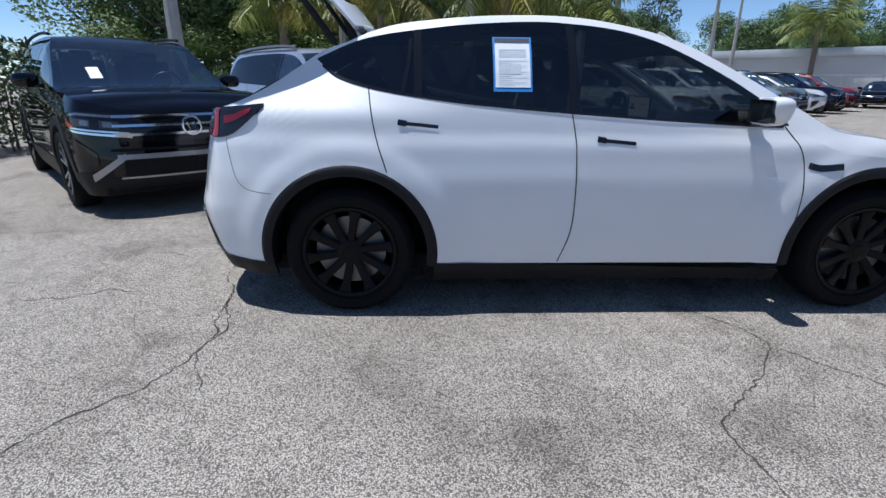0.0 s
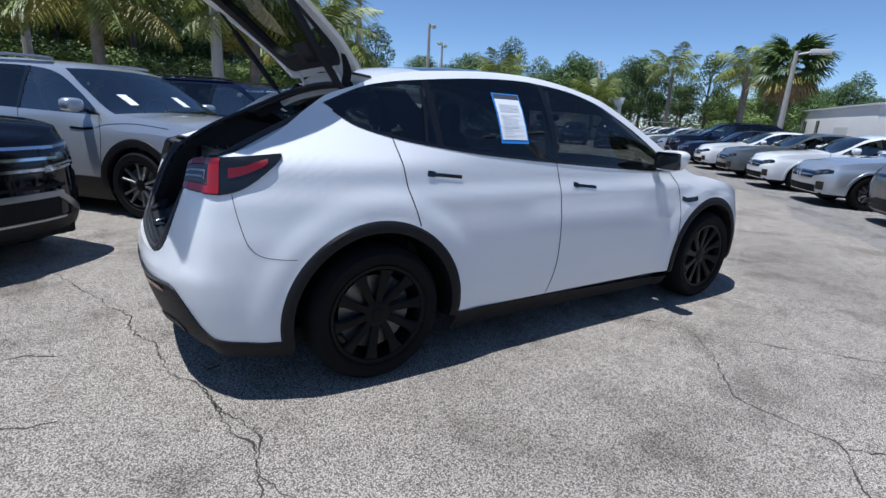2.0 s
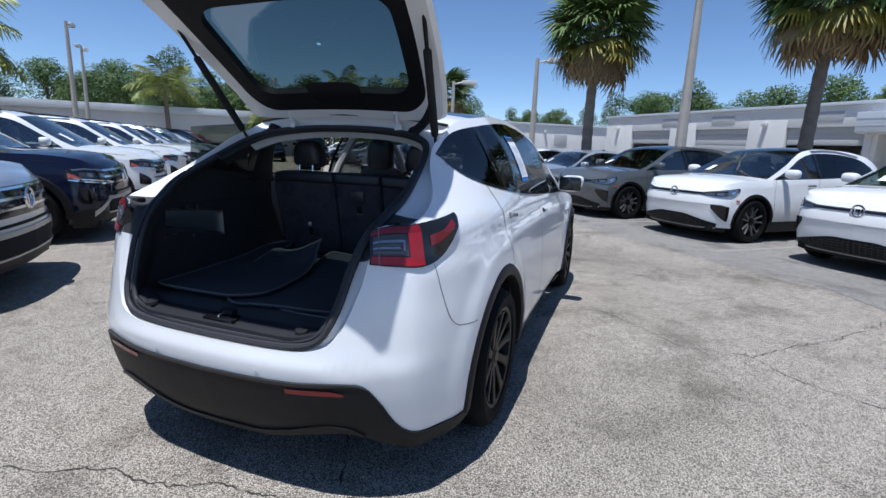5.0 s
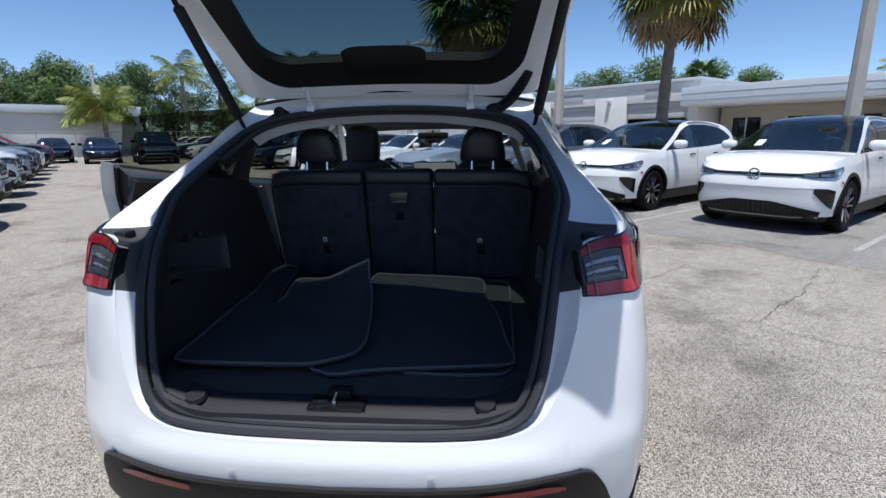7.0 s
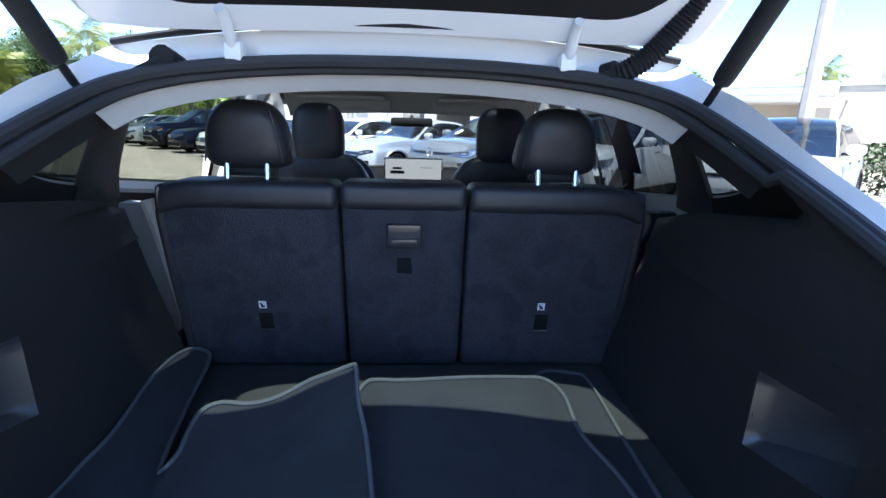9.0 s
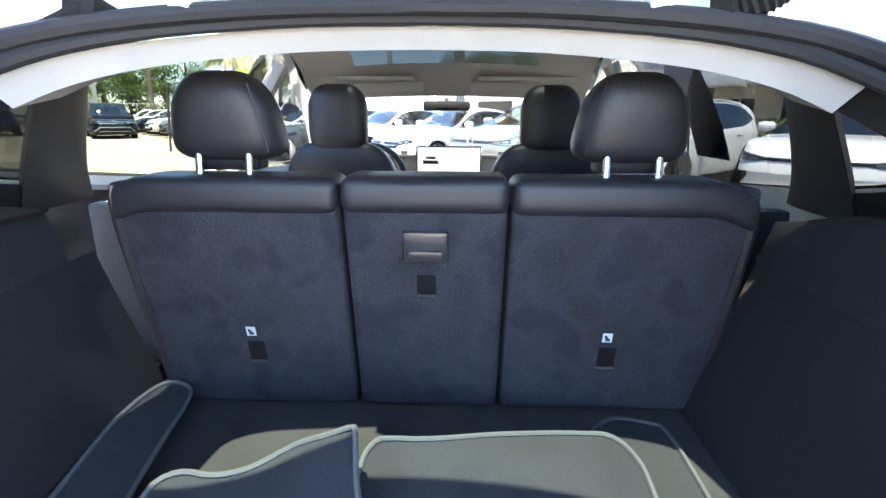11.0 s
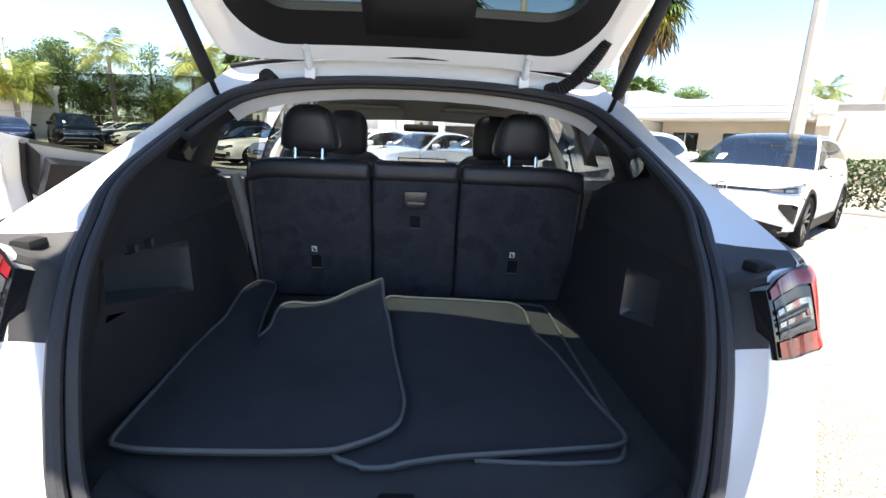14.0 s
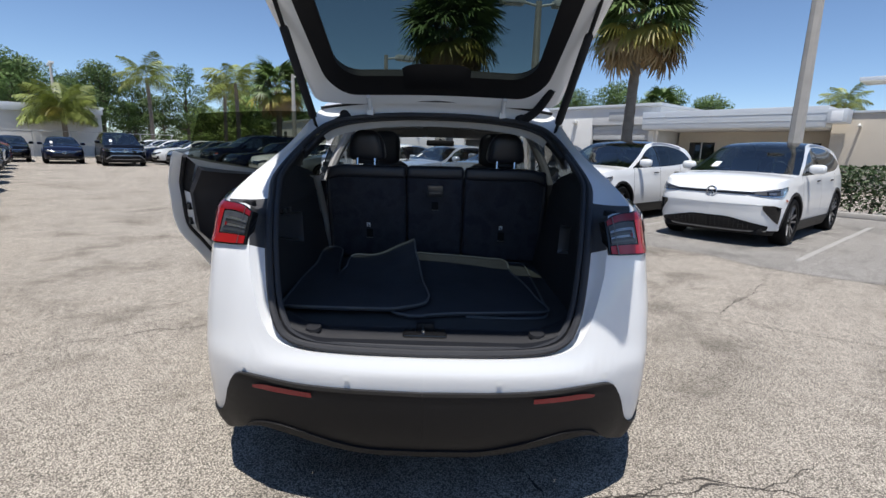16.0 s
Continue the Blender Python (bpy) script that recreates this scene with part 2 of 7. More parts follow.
def ground_mat(name, a, b, dark, stain, pale):
    """Worn asphalt: pale aggregate in a darker binder, with stains."""
    m = bpy.data.materials.new(name)
    m.use_nodes = True
    nt, n = m.node_tree, m.node_tree.nodes
    p = n["Principled BSDF"]
    p.inputs["Roughness"].default_value = 0.9
    p.inputs["Specular IOR Level"].default_value = 0.25
    co = n.new("ShaderNodeTexCoord").outputs["Object"]

    def tex(kind, scale, **kw):
        t = n.new("ShaderNodeTex" + kind)
        t.inputs["Scale"].default_value = scale
        for key, v in kw.items():
            t.inputs[key].default_value = v
        nt.links.new(co, t.inputs["Vector"])
        return t

    def ramp(src, lo, hi, tlo=0.0, thi=1.0):
        r = n.new("ShaderNodeMapRange")
        for key, v in zip(("From Min", "From Max", "To Min", "To Max"), (lo, hi, tlo, thi)):
            r.inputs[key].default_value = v
        nt.links.new(src, r.inputs["Value"])
        return r.outputs["Result"]

    def blend(fac, c0, c1, how="MIX"):
        x = n.new("ShaderNodeMix"); x.data_type, x.blend_type = "RGBA", how
        nt.links.new(fac, x.inputs["Factor"])
        for c, key in ((c0, "A"), (c1, "B")):
            if isinstance(c, tuple):
                x.inputs[key].default_value = (*c, 1)
            else:
                nt.links.new(c, x.inputs[key])
        return x.outputs["Result"]
    stones = tex("Voronoi", 150.0)
    grit = tex("Noise", 230.0, Detail=3.0, Roughness=0.7)
    patches = tex("Noise", 7.0, Detail=5.0, Roughness=0.7)
    mid = tex("Noise", 1.3, Detail=6.0, Roughness=0.65)
    wide = tex("Noise", 0.85, Detail=8.0, Roughness=0.75)
    broad = tex("Noise", 0.30, Detail=5.0, Roughness=0.6)
    sep = n.new("ShaderNodeSeparateColor")
    nt.links.new(stones.outputs["Color"], sep.inputs["Color"])
    col = blend(ramp(sep.outputs["Red"], 0.10, 0.80), b, a)
    col = blend(ramp(wide.outputs["Fac"], 0.48, 0.66, 0.0, 0.30), col, pale)
    col = blend(ramp(stones.outputs["Distance"], 0.46, 0.64, 0.0, 0.75), col, dark)
    col = blend(ramp(grit.outputs["Fac"], 0.53, 0.60, 0.0, 0.95), col, dark)
    col = blend(ramp(patches.outputs["Fac"], 0.48, 0.68, 0.0, 0.45), col, stain, "MULTIPLY")
    col = blend(ramp(mid.outputs["Fac"], 0.52, 0.66, 0.0, 0.75), col, stain, "MULTIPLY")
    col = blend(ramp(broad.outputs["Fac"], 0.52, 0.68, 0.0, 0.45), col, stain, "MULTIPLY")
    nt.links.new(col, p.inputs["Base Color"])
    bp = n.new("ShaderNodeBump")
    bp.inputs["Strength"].default_value, bp.inputs["Distance"].default_value = 0.9, 0.006
    nt.links.new(stones.outputs["Distance"], bp.inputs["Height"])
    nt.links.new(bp.outputs["Normal"], p.inputs["Normal"])
    return m


sc = M["screen"].node_tree.nodes["Principled BSDF"]
sc.inputs["Emission Color"].default_value, sc.inputs["Emission Strength"].default_value = (0.92, 0.95, 0.93, 1), 0.11
M["asphalt"] = ground_mat("worn_asphalt", (0.65, 0.585, 0.505), (0.43, 0.39, 0.335), (0.045, 0.041, 0.036), (0.50, 0.49, 0.48), (0.66, 0.59, 0.51))
M["asphalt_dark"] = ground_mat("stall_asphalt", (0.50, 0.475, 0.44), (0.32, 0.30, 0.28), (0.06, 0.057, 0.053), (0.52, 0.52, 0.52), (0.46, 0.44, 0.41))
M["grass"] = mat("verge_grass", (0.07, 0.10, 0.03), rough=0.9, var=0.4, scale=2, fine=40, bump=0.6)


# ---- mesh helpers ----
def mesh_part(name, verts, faces, material, parent=None, label="", smooth=True):
    me = bpy.data.meshes.new(name)
    me.from_pydata([tuple(v) for v in verts], [], faces)
    me.materials.append(M[material] if isinstance(material, str) else material)
    if smooth:
        me.shade_smooth()
        me.set_sharp_from_angle(angle=radians(38))
    me.update()
    ob = new(name, me)
    ob.parent = parent
    if label:
        ob["label"] = label
    return ob


def part(name, bm, material, parent=None, label="", smooth=True):
    """Links a bmesh as one mesh object under a thing or a part."""
    bmesh.ops.recalc_face_normals(bm, faces=bm.faces)
    me = bpy.data.meshes.new(name)
    bm.to_mesh(me)
    bm.free()
    me.materials.append(M[material] if isinstance(material, str) else material)
    if smooth:
        me.shade_smooth()
        me.set_sharp_from_angle(angle=radians(38))
    ob = new(name, me)
    ob.parent = parent
    if label:
        ob["label"] = label
    return ob


def thing(name, label, category, group="", kind="", m=None):
    ob = new(name)
    ob.empty_display_size = 0.2
    if m is not None:
        ob.matrix_basis = m
    return tagged(ob, label, category, group, kind)


def add_box(bm, lo, hi, bevel=0.0, m=None, seg=2):
    """A box from corner lo to corner hi, its edges rounded."""
    lo, hi = Vector(lo), Vector(hi)
    r = bmesh.ops.create_cube(bm, size=1.0)
    vs = r["verts"]
    bmesh.ops.scale(bm, vec=hi - lo, verts=vs)
    bmesh.ops.translate(bm, vec=(lo + hi) / 2, verts=vs)
    if bevel:
        es = list({e for v in vs for e in v.link_edges})
        out = bmesh.ops.bevel(bm, geom=es, offset=bevel, segments=seg, profile=0.6, affect="EDGES")
        vs = list({v for f in out["faces"] for v in f.verts} | {v for v in vs if v.is_valid})
    if m is not None:
        bmesh.ops.transform(bm, matrix=m, verts=[v for v in vs if v.is_valid])
    return vs


def box(name, lo, hi, material, parent=None, bevel=0.004, label="", m=None, seg=2):
    bm = bmesh.new()
    add_box(bm, lo, hi, bevel, m, seg)
    return part(name, bm, material, parent, label)


def tube_data(path, radius, n=10, closed=False, caps=True):
    """Vertices and faces of a round tube along a path; radius may be a list."""
    pts = [Vector(p) for p in path]
    k = len(pts)
    verts, faces = [], []
    side = None
    for i, p in enumerate(pts):
        a = pts[(i - 1) % k] if closed or i > 0 else p
        b = pts[(i + 1) % k] if closed or i < k - 1 else p
        d = (b - a).normalized()
        if side is None:
            side = d.orthogonal().normalized()
        side = (side - d * side.dot(d)).normalized()
        up = d.cross(side)
        r = radius[i] if isinstance(radius, (list, tuple)) else radius
        for j in range(n):
            w = 2 * math.pi * j / n
            verts.append(p + side * (r * math.cos(w)) + up * (r * math.sin(w)))
    for i in range(k if closed else k - 1):
        for j in range(n):
            q, r2 = i * n, ((i + 1) % k) * n
            faces.append((q + j, q + (j + 1) % n, r2 + (j + 1) % n, r2 + j))
    if caps and not closed:
        faces.append(tuple(range(n - 1, -1, -1)))
        faces.append(tuple((k - 1) * n + j for j in range(n)))
    return verts, faces


def tube(name, path, radius, material, parent=None, n=10, closed=False, label=""):
    v, f = tube_data(path, radius, n, closed)
    return mesh_part(name, v, f, material, parent, label)


def spline(points, n):
    """n points along a Catmull-Rom curve through the given points, evenly by length."""
    p = [Vector(q) for q in points]
    p = [2 * p[0] - p[1], *p, 2 * p[-1] - p[-2]]
    dense = []
    for i in range(1, len(p) - 2):
        for j in range(24):
            t = j / 24
            a, b, c, d = p[i - 1:i + 3]
            dense.append(0.5 * (2 * b + (c - a) * t + (2 * a - 5 * b + 4 * c - d) * t * t + (3 * b - a - 3 * c + d) * t ** 3))
    dense.append(p[-2])
    acc = [0.0]
    for a, b in zip(dense, dense[1:]):
        acc.append(acc[-1] + (b - a).length)
    out = []
    k = 0
    for i in range(n):
        s = acc[-1] * i / (n - 1)
        while k < len(acc) - 2 and acc[k + 1] < s:
            k += 1
        f = (s - acc[k]) / max(1e-9, acc[k + 1] - acc[k])
        out.append(dense[k].lerp(dense[k + 1], min(1, max(0, f))))
    return out


def lerp1(table, x):
    """A smooth curve through (x, y) pairs."""
    xs = [q[0] for q in table]
    if x <= xs[0]:
        return table[0][1]
    if x >= xs[-1]:
        return table[-1][1]
    for i in range(len(xs) - 1):
        if x <= xs[i + 1]:
            break
    h = xs[i + 1] - xs[i]
    t = (x - xs[i]) / h

    def slope(j):
        if j == 0:
            return (table[1][1] - table[0][1]) / (xs[1] - xs[0])
        if j == len(xs) - 1:
            return (table[-1][1] - table[-2][1]) / (xs[-1] - xs[-2])
        return (table[j + 1][1] - table[j - 1][1]) / (xs[j + 1] - xs[j - 1])
    m0, m1 = slope(i) * h, slope(i + 1) * h
    y0, y1 = table[i][1], table[i + 1][1]
    return (2 * t ** 3 - 3 * t * t + 1) * y0 + (t ** 3 - 2 * t * t + t) * m0 + (3 * t * t - 2 * t ** 3) * y1 + (t ** 3 - t * t) * m1


def grid_faces(rows, cols, base=0, flip=False):
    f = []
    for i in range(rows - 1):
        for j in range(cols - 1):
            a = base + i * cols + j
            q = (a, a + 1, a + cols + 1, a + cols)
            f.append(q[::-1] if flip else q)
    return f


def thick(verts, faces, depth, normal_of=None):
    """Gives an open sheet thickness: a second skin moved by depth along the vertex normals, and a rim."""
    bm = bmesh.new()
    vs = [bm.verts.new(v) for v in verts]
    for f in faces:
        try:
            bm.faces.new([vs[i] for i in f])
        except ValueError:
            pass
    bm.normal_update()
    bmesh.ops.solidify(bm, geom=bm.faces[:], thickness=depth)
    return bm


class Shell:
    """Car body skin. u runs round half the plan outline (0 rear middle, 1 nose middle), z is height.
    Car axes: rear axle at x = 0, nose to +x; side = +1 is the car's left."""

    def __init__(self, plan, side_in, rear_in, front_in, squeeze=(9, 10, 0.0), taper=None, flare=()):
        self.taper, self.flare = taper, flare
        self.pts = spline([(x, y, 0) for x, y in plan], 400)
        self.side_in, self.rear_in, self.front_in, self.squeeze = side_in, rear_in, front_in, squeeze
        n = len(self.pts)
        self.nor = []
        for i in range(n):
            d = self.pts[min(n - 1, i + 1)] - self.pts[max(0, i - 1)]
            self.nor.append(Vector((-d.y, d.x, 0)).normalized())
        self.nor[0], self.nor[-1] = Vector((-1, 0, 0)), Vector((1, 0, 0))

    def base(self, u):
        f = min(max(u, 0), 1) * (len(self.pts) - 1)
        i = min(int(f), len(self.pts) - 2)
        return self.pts[i].lerp(self.pts[i + 1], f - i), self.nor[i].lerp(self.nor[i + 1], f - i).normalized()

    def u_at(self, x):
        lo, hi = 0.0, 1.0
        for _ in range(40):
            mid = (lo + hi) / 2
            if self.base(mid)[0].x < x:
                lo = mid
            else:
                hi = mid
        return (lo + hi) / 2

    def point(self, u, z, side=1, off=0.0):
        p, nr = self.base(u)
        ws = nr.y * nr.y
        ins = ws * lerp1(self.side_in, z) + (1 - ws) * lerp1(self.rear_in if nr.x < 0 else self.front_in, z)
        a, b, k = self.squeeze
        ins += k * max(0.0, min(1.0, (p.x - a) / (b - a))) * max(0.0, z - 0.95) * ws
        if self.taper:
            ins += lerp1(self.taper[0], p.x) * lerp1(self.taper[1], z) * ws
        for cx, cz in self.flare:
            f = max(0.0, min(1.0, (.64 - math.hypot(p.x - cx, z - cz)) / .10))
            ins -= .014 * f * f * (3 - 2 * f) * ws
        q = p - nr * (ins - off)
        return Vector((q.x, max(q.y, 0.0) * side, z))

    def normal(self, u, z, side=1):
        e = 0.004
        a = self.point(min(1, u + e), z, side) - self.point(max(0, u - e), z, side)
        b = self.point(u, z + e, side) - self.point(u, z - e, side)
        nr = a.cross(b) * -side
        return nr.normalized() if nr.length > 1e-9 else Vector((0, side, 0))

    def on(self, u, z, side=1, off=0.0):
        return self.point(u, z, side) + self.normal(u, z, side) * off

    def at(self, x, z, side=1, off=0.0):
        return self.on(self.u_at(x), z, side, off)

    def patch(self, name, us, zlo, zhi, rows, side, off, material, parent, label="", depth=0.0):
        """A piece laid on the skin between two heights (functions of u or numbers)."""
        def skin(o):
            v = []
            for k in range(rows + 1):
                for u in us:
                    lo = zlo(u) if callable(zlo) else zlo
                    hi = zhi(u) if callable(zhi) else zhi
                    v.append(self.on(u, lo + (hi - lo) * k / rows, side, o))
            return v
        nc = len(us)
        v, f = skin(off), grid_faces(rows + 1, nc, 0, side > 0)
        if depth:
            n = len(v)
            v += skin(off - depth)
            rim = list(range(nc)) + [k * nc + nc - 1 for k in range(1, rows + 1)] + [rows * nc + j for j in range(nc - 2, -1, -1)] + [k * nc for k in range(rows - 1, 0, -1)]
            m = len(rim)
            for i in range(m):
                q = (rim[i], rim[i] + n, rim[(i + 1) % m] + n, rim[(i + 1) % m])
                f.append(q if side < 0 else q[::-1])
        return mesh_part(name, v, f, material, parent, label)

    def strip(self, name, pts, width, side, off, material, parent, label=""):
        """A narrow band along a line of (x, z) points on the side."""
        line = spline([(x, 0, z) for x, z in pts], max(12, 6 * len(pts)))
        v = []
        for i, p in enumerate(line):
            d = line[min(len(line) - 1, i + 1)] - line[max(0, i - 1)]
            nn = Vector((-d.z, 0, d.x)).normalized() * (width / 2)
            for s in (-1, 1):
                q = p + nn * s
                v.append(self.at(q.x, q.z, side, off))
        f = []
        for i in range(len(line) - 1):
            a = 2 * i
            f.append((a, a + 1, a + 3, a + 2))
        return mesh_part(name, v, f, material, parent, label)


def linspace(a, b, n):
    return [a + (b - a) * i / (n - 1) for i in range(n)]


def arch_cut(verts, keep_key, faces, centres, radius):
    """Takes wheel openings out of a side skin: faces inside go, the rim is pulled onto the circle."""
    def inside(v):
        for cx, cz in centres:
            if math.hypot(v.x - cx, v.z - cz) < radius:
                return cx, cz
        return None
    tag = [inside(v) for v in verts]
    out = []
    for f in faces:
        if all(tag[i] for i in f):
            continue
        out.append(f)
    used = {i for f in out for i in f}
    for i in used:
        if tag[i]:
            cx, cz = tag[i]
            d = Vector((verts[i].x - cx, 0, verts[i].z - cz))
            d = d.normalized() * radius if d.length > 1e-6 else Vector((0, 0, radius))
            verts[i] = Vector((cx + d.x, verts[i].y, cz + d.z))
    return out


def compact(verts, faces):
    ids = sorted({i for f in faces for i in f})
    back = {o: k for k, o in enumerate(ids)}
    return [verts[i] for i in ids], [tuple(back[i] for i in f) for f in faces]


def revolve(profile, n=48, axis="y"):
    """A ring from (radius, across) pairs turned round the y axis."""
    v, f = [], []
    k = len(profile)
    for i in range(n):
        w = 2 * math.pi * i / n
        for r, y in profile:
            v.append((r * math.cos(w), y, r * math.sin(w)))
    for i in range(n):
        for j in range(k - 1):
            a, b = i * k + j, ((i + 1) % n) * k + j
            f.append((a, a + 1, b + 1, b))
    return v, f


def make_wheel(R, width, rim_r, spokes, style, rim_mat, face_mat=None, n=48):
    """A wheel as a rim mesh with tyre, brake disc and hub cap under it; +y is the outer side."""
    h = width / 2
    v, f = revolve([(rim_r - 0.03, h - 0.03), (rim_r, h - 0.012), (rim_r - 0.005, h - 0.006), (rim_r - 0.022, h - 0.01), (rim_r - 0.035, h - 0.04), (rim_r - 0.04, -h + 0.03)], n)
    bm = bmesh.new()
    vs = [bm.verts.new(q) for q in v]
    for q in f:
        bm.faces.new([vs[i] for i in q])
    rim = part("wheel", bm, rim_mat)
    # spokes: tapered bars, dished towards the hub
    bm = bmesh.new()
    rows = []
    for r, half, y in ((0.035, 0.020, h - 0.040), (rim_r * 0.42, 0.022, h - 0.030), (rim_r * 0.72, 0.024 if style == "fan" else 0.018, h - 0.020), (rim_r - 0.028, 0.037 if style == "fan" else 0.022, h - 0.014)):
        w0 = 0.10 * (r / rim_r) if style == "fan" else 0.0
        wide = half * (1.0 if style == "fan" else .72)
        c, sn = math.cos(w0), math.sin(w0)
        rows.append([bm.verts.new((r * c - wide * s * sn, y + dy, r * sn + wide * s * c)) for s, dy in ((-1, 0), (-0.75, 0.006), (0.75, 0.006), (1, 0), (0.8, -0.03), (-0.8, -0.03))])
    for a, b in zip(rows, rows[1:]):
        for j in range(6):
            bm.faces.new((a[j], a[(j + 1) % 6], b[(j + 1) % 6], b[j]))
    first = part("spoke", bm, face_mat or rim_mat, rim)
    for i in range(1, spokes):
        o = new("spoke", first.data)
        o.parent = rim
        o.matrix_basis = pose(0, 0, 0, 0, 360 * i / spokes if style == "fan" else 72 * (i // 2) + 27 * (i % 2), 0)
    v, f = revolve([(rim_r - 0.004, h - 0.014), (rim_r + 0.012, h + 0.002), (R * 0.90, h + 0.006), (R - 0.022, h - 0.006), (R - 0.006, h - 0.03), (R, h - 0.06), (R, 0), (R, -h + 0.06), (R - 0.006, -h + 0.03), (R - 0.022, -h + 0.006), (rim_r + 0.01, -h), (rim_r - 0.03, -h + 0.02)], n)
    tyre = mesh_part("tyre", v, f, "tyre", rim)
    v, f = revolve([(0.06, h - 0.075), (rim_r * 0.74, h - 0.075), (rim_r * 0.74, h - 0.10), (0.06, h - 0.10)], 32)
    mesh_part("brake_disc", v, f, "steel", rim)
    v, f = revolve([(0.0, h - 0.022), (0.03, h - 0.022), (0.034, h - 0.026), (0.060, h - 0.027), (0.074, h - 0.036), (0.080, h - 0.06)], 24)
    mesh_part("hub_cap", v, f, rim_mat, rim)
    return rim


def place_wheels(proto, parent, wheelbase, y, R):
    for x in (0.0, wheelbase):
        for s in (1, -1):
            m = pose(x, y * s, R, 0, 0, 0 if s > 0 else 180) @ pose(0, 0, 0, 0, 17 * (x + 1) + 40 * s, 0)
            w = copy_thing(proto, m)
            w.parent = parent


def drop_thing(ob):
    for o in [*ob.children_recursive, ob]:
        bpy.data.objects.remove(o)


# ---- the white electric crossover in the aisle ----
CAR_PLAN = [(-.98, 0), (-.972, .25), (-.945, .45), (-.895, .62), (-.83, .735), (-.74, .83), (-.55, .905), (-.3, .945), (0, .96), (.6, .955), (1.5, .95), (2.4, .955), (2.9, .96), (3.25, .93), (3.5, .855), (3.64, .72), (3.73, .5), (3.76, .25), (3.765, 0)]
CAR_SIDE = [(.18, .08), (.28, .03), (.40, .015), (.6, .014), (.75, .021), (.85, .034), (.92, .042), (.955, .050), (.985, .062), (1.05, .073), (1.13, .09), (1.25, .13), (1.36, .18), (1.45, .235), (1.52, .285), (1.59, .345), (1.64, .42)]
CAR_REAR = [(.18, .15), (.3, .07), (.45, .02), (.55, .002), (.585, 0), (.605, .005), (.64, .018), (.72, .036), (.85, .064), (.98, .10), (1.1, .15), (1.25, .24)]
CAR_FRONT = [(.18, .12), (.3, .04), (.5, 0), (.6, .02), (.72, .12), (.85, .3)]
DLO_LOW = [(-.19, 1.362), (-.1, 1.305), (-.03, 1.268), (.2, 1.212), (.55, 1.163), (1.14, 1.112), (1.75, 1.072), (2.17, 1.05), (2.36, 1.043)]
DLO_TOP = [(-.19, 1.368), (.08, 1.468), (.44, 1.522), (.85, 1.556), (1.15, 1.556), (1.54, 1.50), (1.94, 1.335), (2.23, 1.165), (2.36, 1.05)]
RAIL = [(-.74, 1.112), (-.6, 1.155), (-.45, 1.225), (-.19, 1.392), (0, 1.458), (.1, 1.498), (.25, 1.54), (.44, 1.565), (.8, 1.592), (1.16, 1.592), (1.47, 1.55), (1.79, 1.46), (2.14, 1.29), (2.45, 1.115), (2.62, 1.02), (2.9, .975), (3.2, .91), (3.5, .81), (3.68, .72), (3.77, .66)]
HINGE = (.27, 0, 1.56)
GATE_ANGLE = 64.0
CAR_TAPER = ([(-.8, .17), (-.5, .165), (-.3, .16), (-.1, .135), (.1, .10), (.3, .055), (.6, 0)], [(1.09, 0), (1.2, .5), (1.35, 1.0), (1.6, 1.05)])
body = Shell(CAR_PLAN, CAR_SIDE, CAR_REAR, CAR_FRONT, (1.7, 2.5, 0.25), CAR_TAPER, ((0.0, .355), (2.89, .355)))
car = thing("crossover", "white electric crossover, tailgate and a rear door open, on the asphalt", "car")


def rear_u(y):
    """The place on the plan's tail at half width y."""
    lo, hi = 0.0, 0.3
    for _ in range(40):
        mid = (lo + hi) / 2
        if body.base(mid)[0].y < y:
            lo = mid
        else:
            hi = mid
    return lo


TAIL = [(rear_u(y), z) for y, z in ((0, .64), (.3, .642), (.46, .655), (.55, .70), (.60, .80), (.64, .90), (.665, .985), (.69, 1.085), (.72, 1.108))]
SIDE_U0 = body.u_at(-.74)


def car_top(u):
    return lerp1(TAIL, u) if u < SIDE_U0 else lerp1(RAIL, body.base(u)[0].x)


def diff_low(u):
    y = body.base(u)[0].y
    return lerp1([(0, .245), (.2, .25), (.35, .285), (.5, .325), (.62, .33), (.75, .26), (.85, .225), (.95, .21)], y)


def diff_top(u):
    y = body.base(u)[0].y
    return lerp1([(0, .53), (.4, .535), (.60, .545), (.66, .53), (.71, .46), (.76, .365), (.82, .315), (.95, .295)], y)


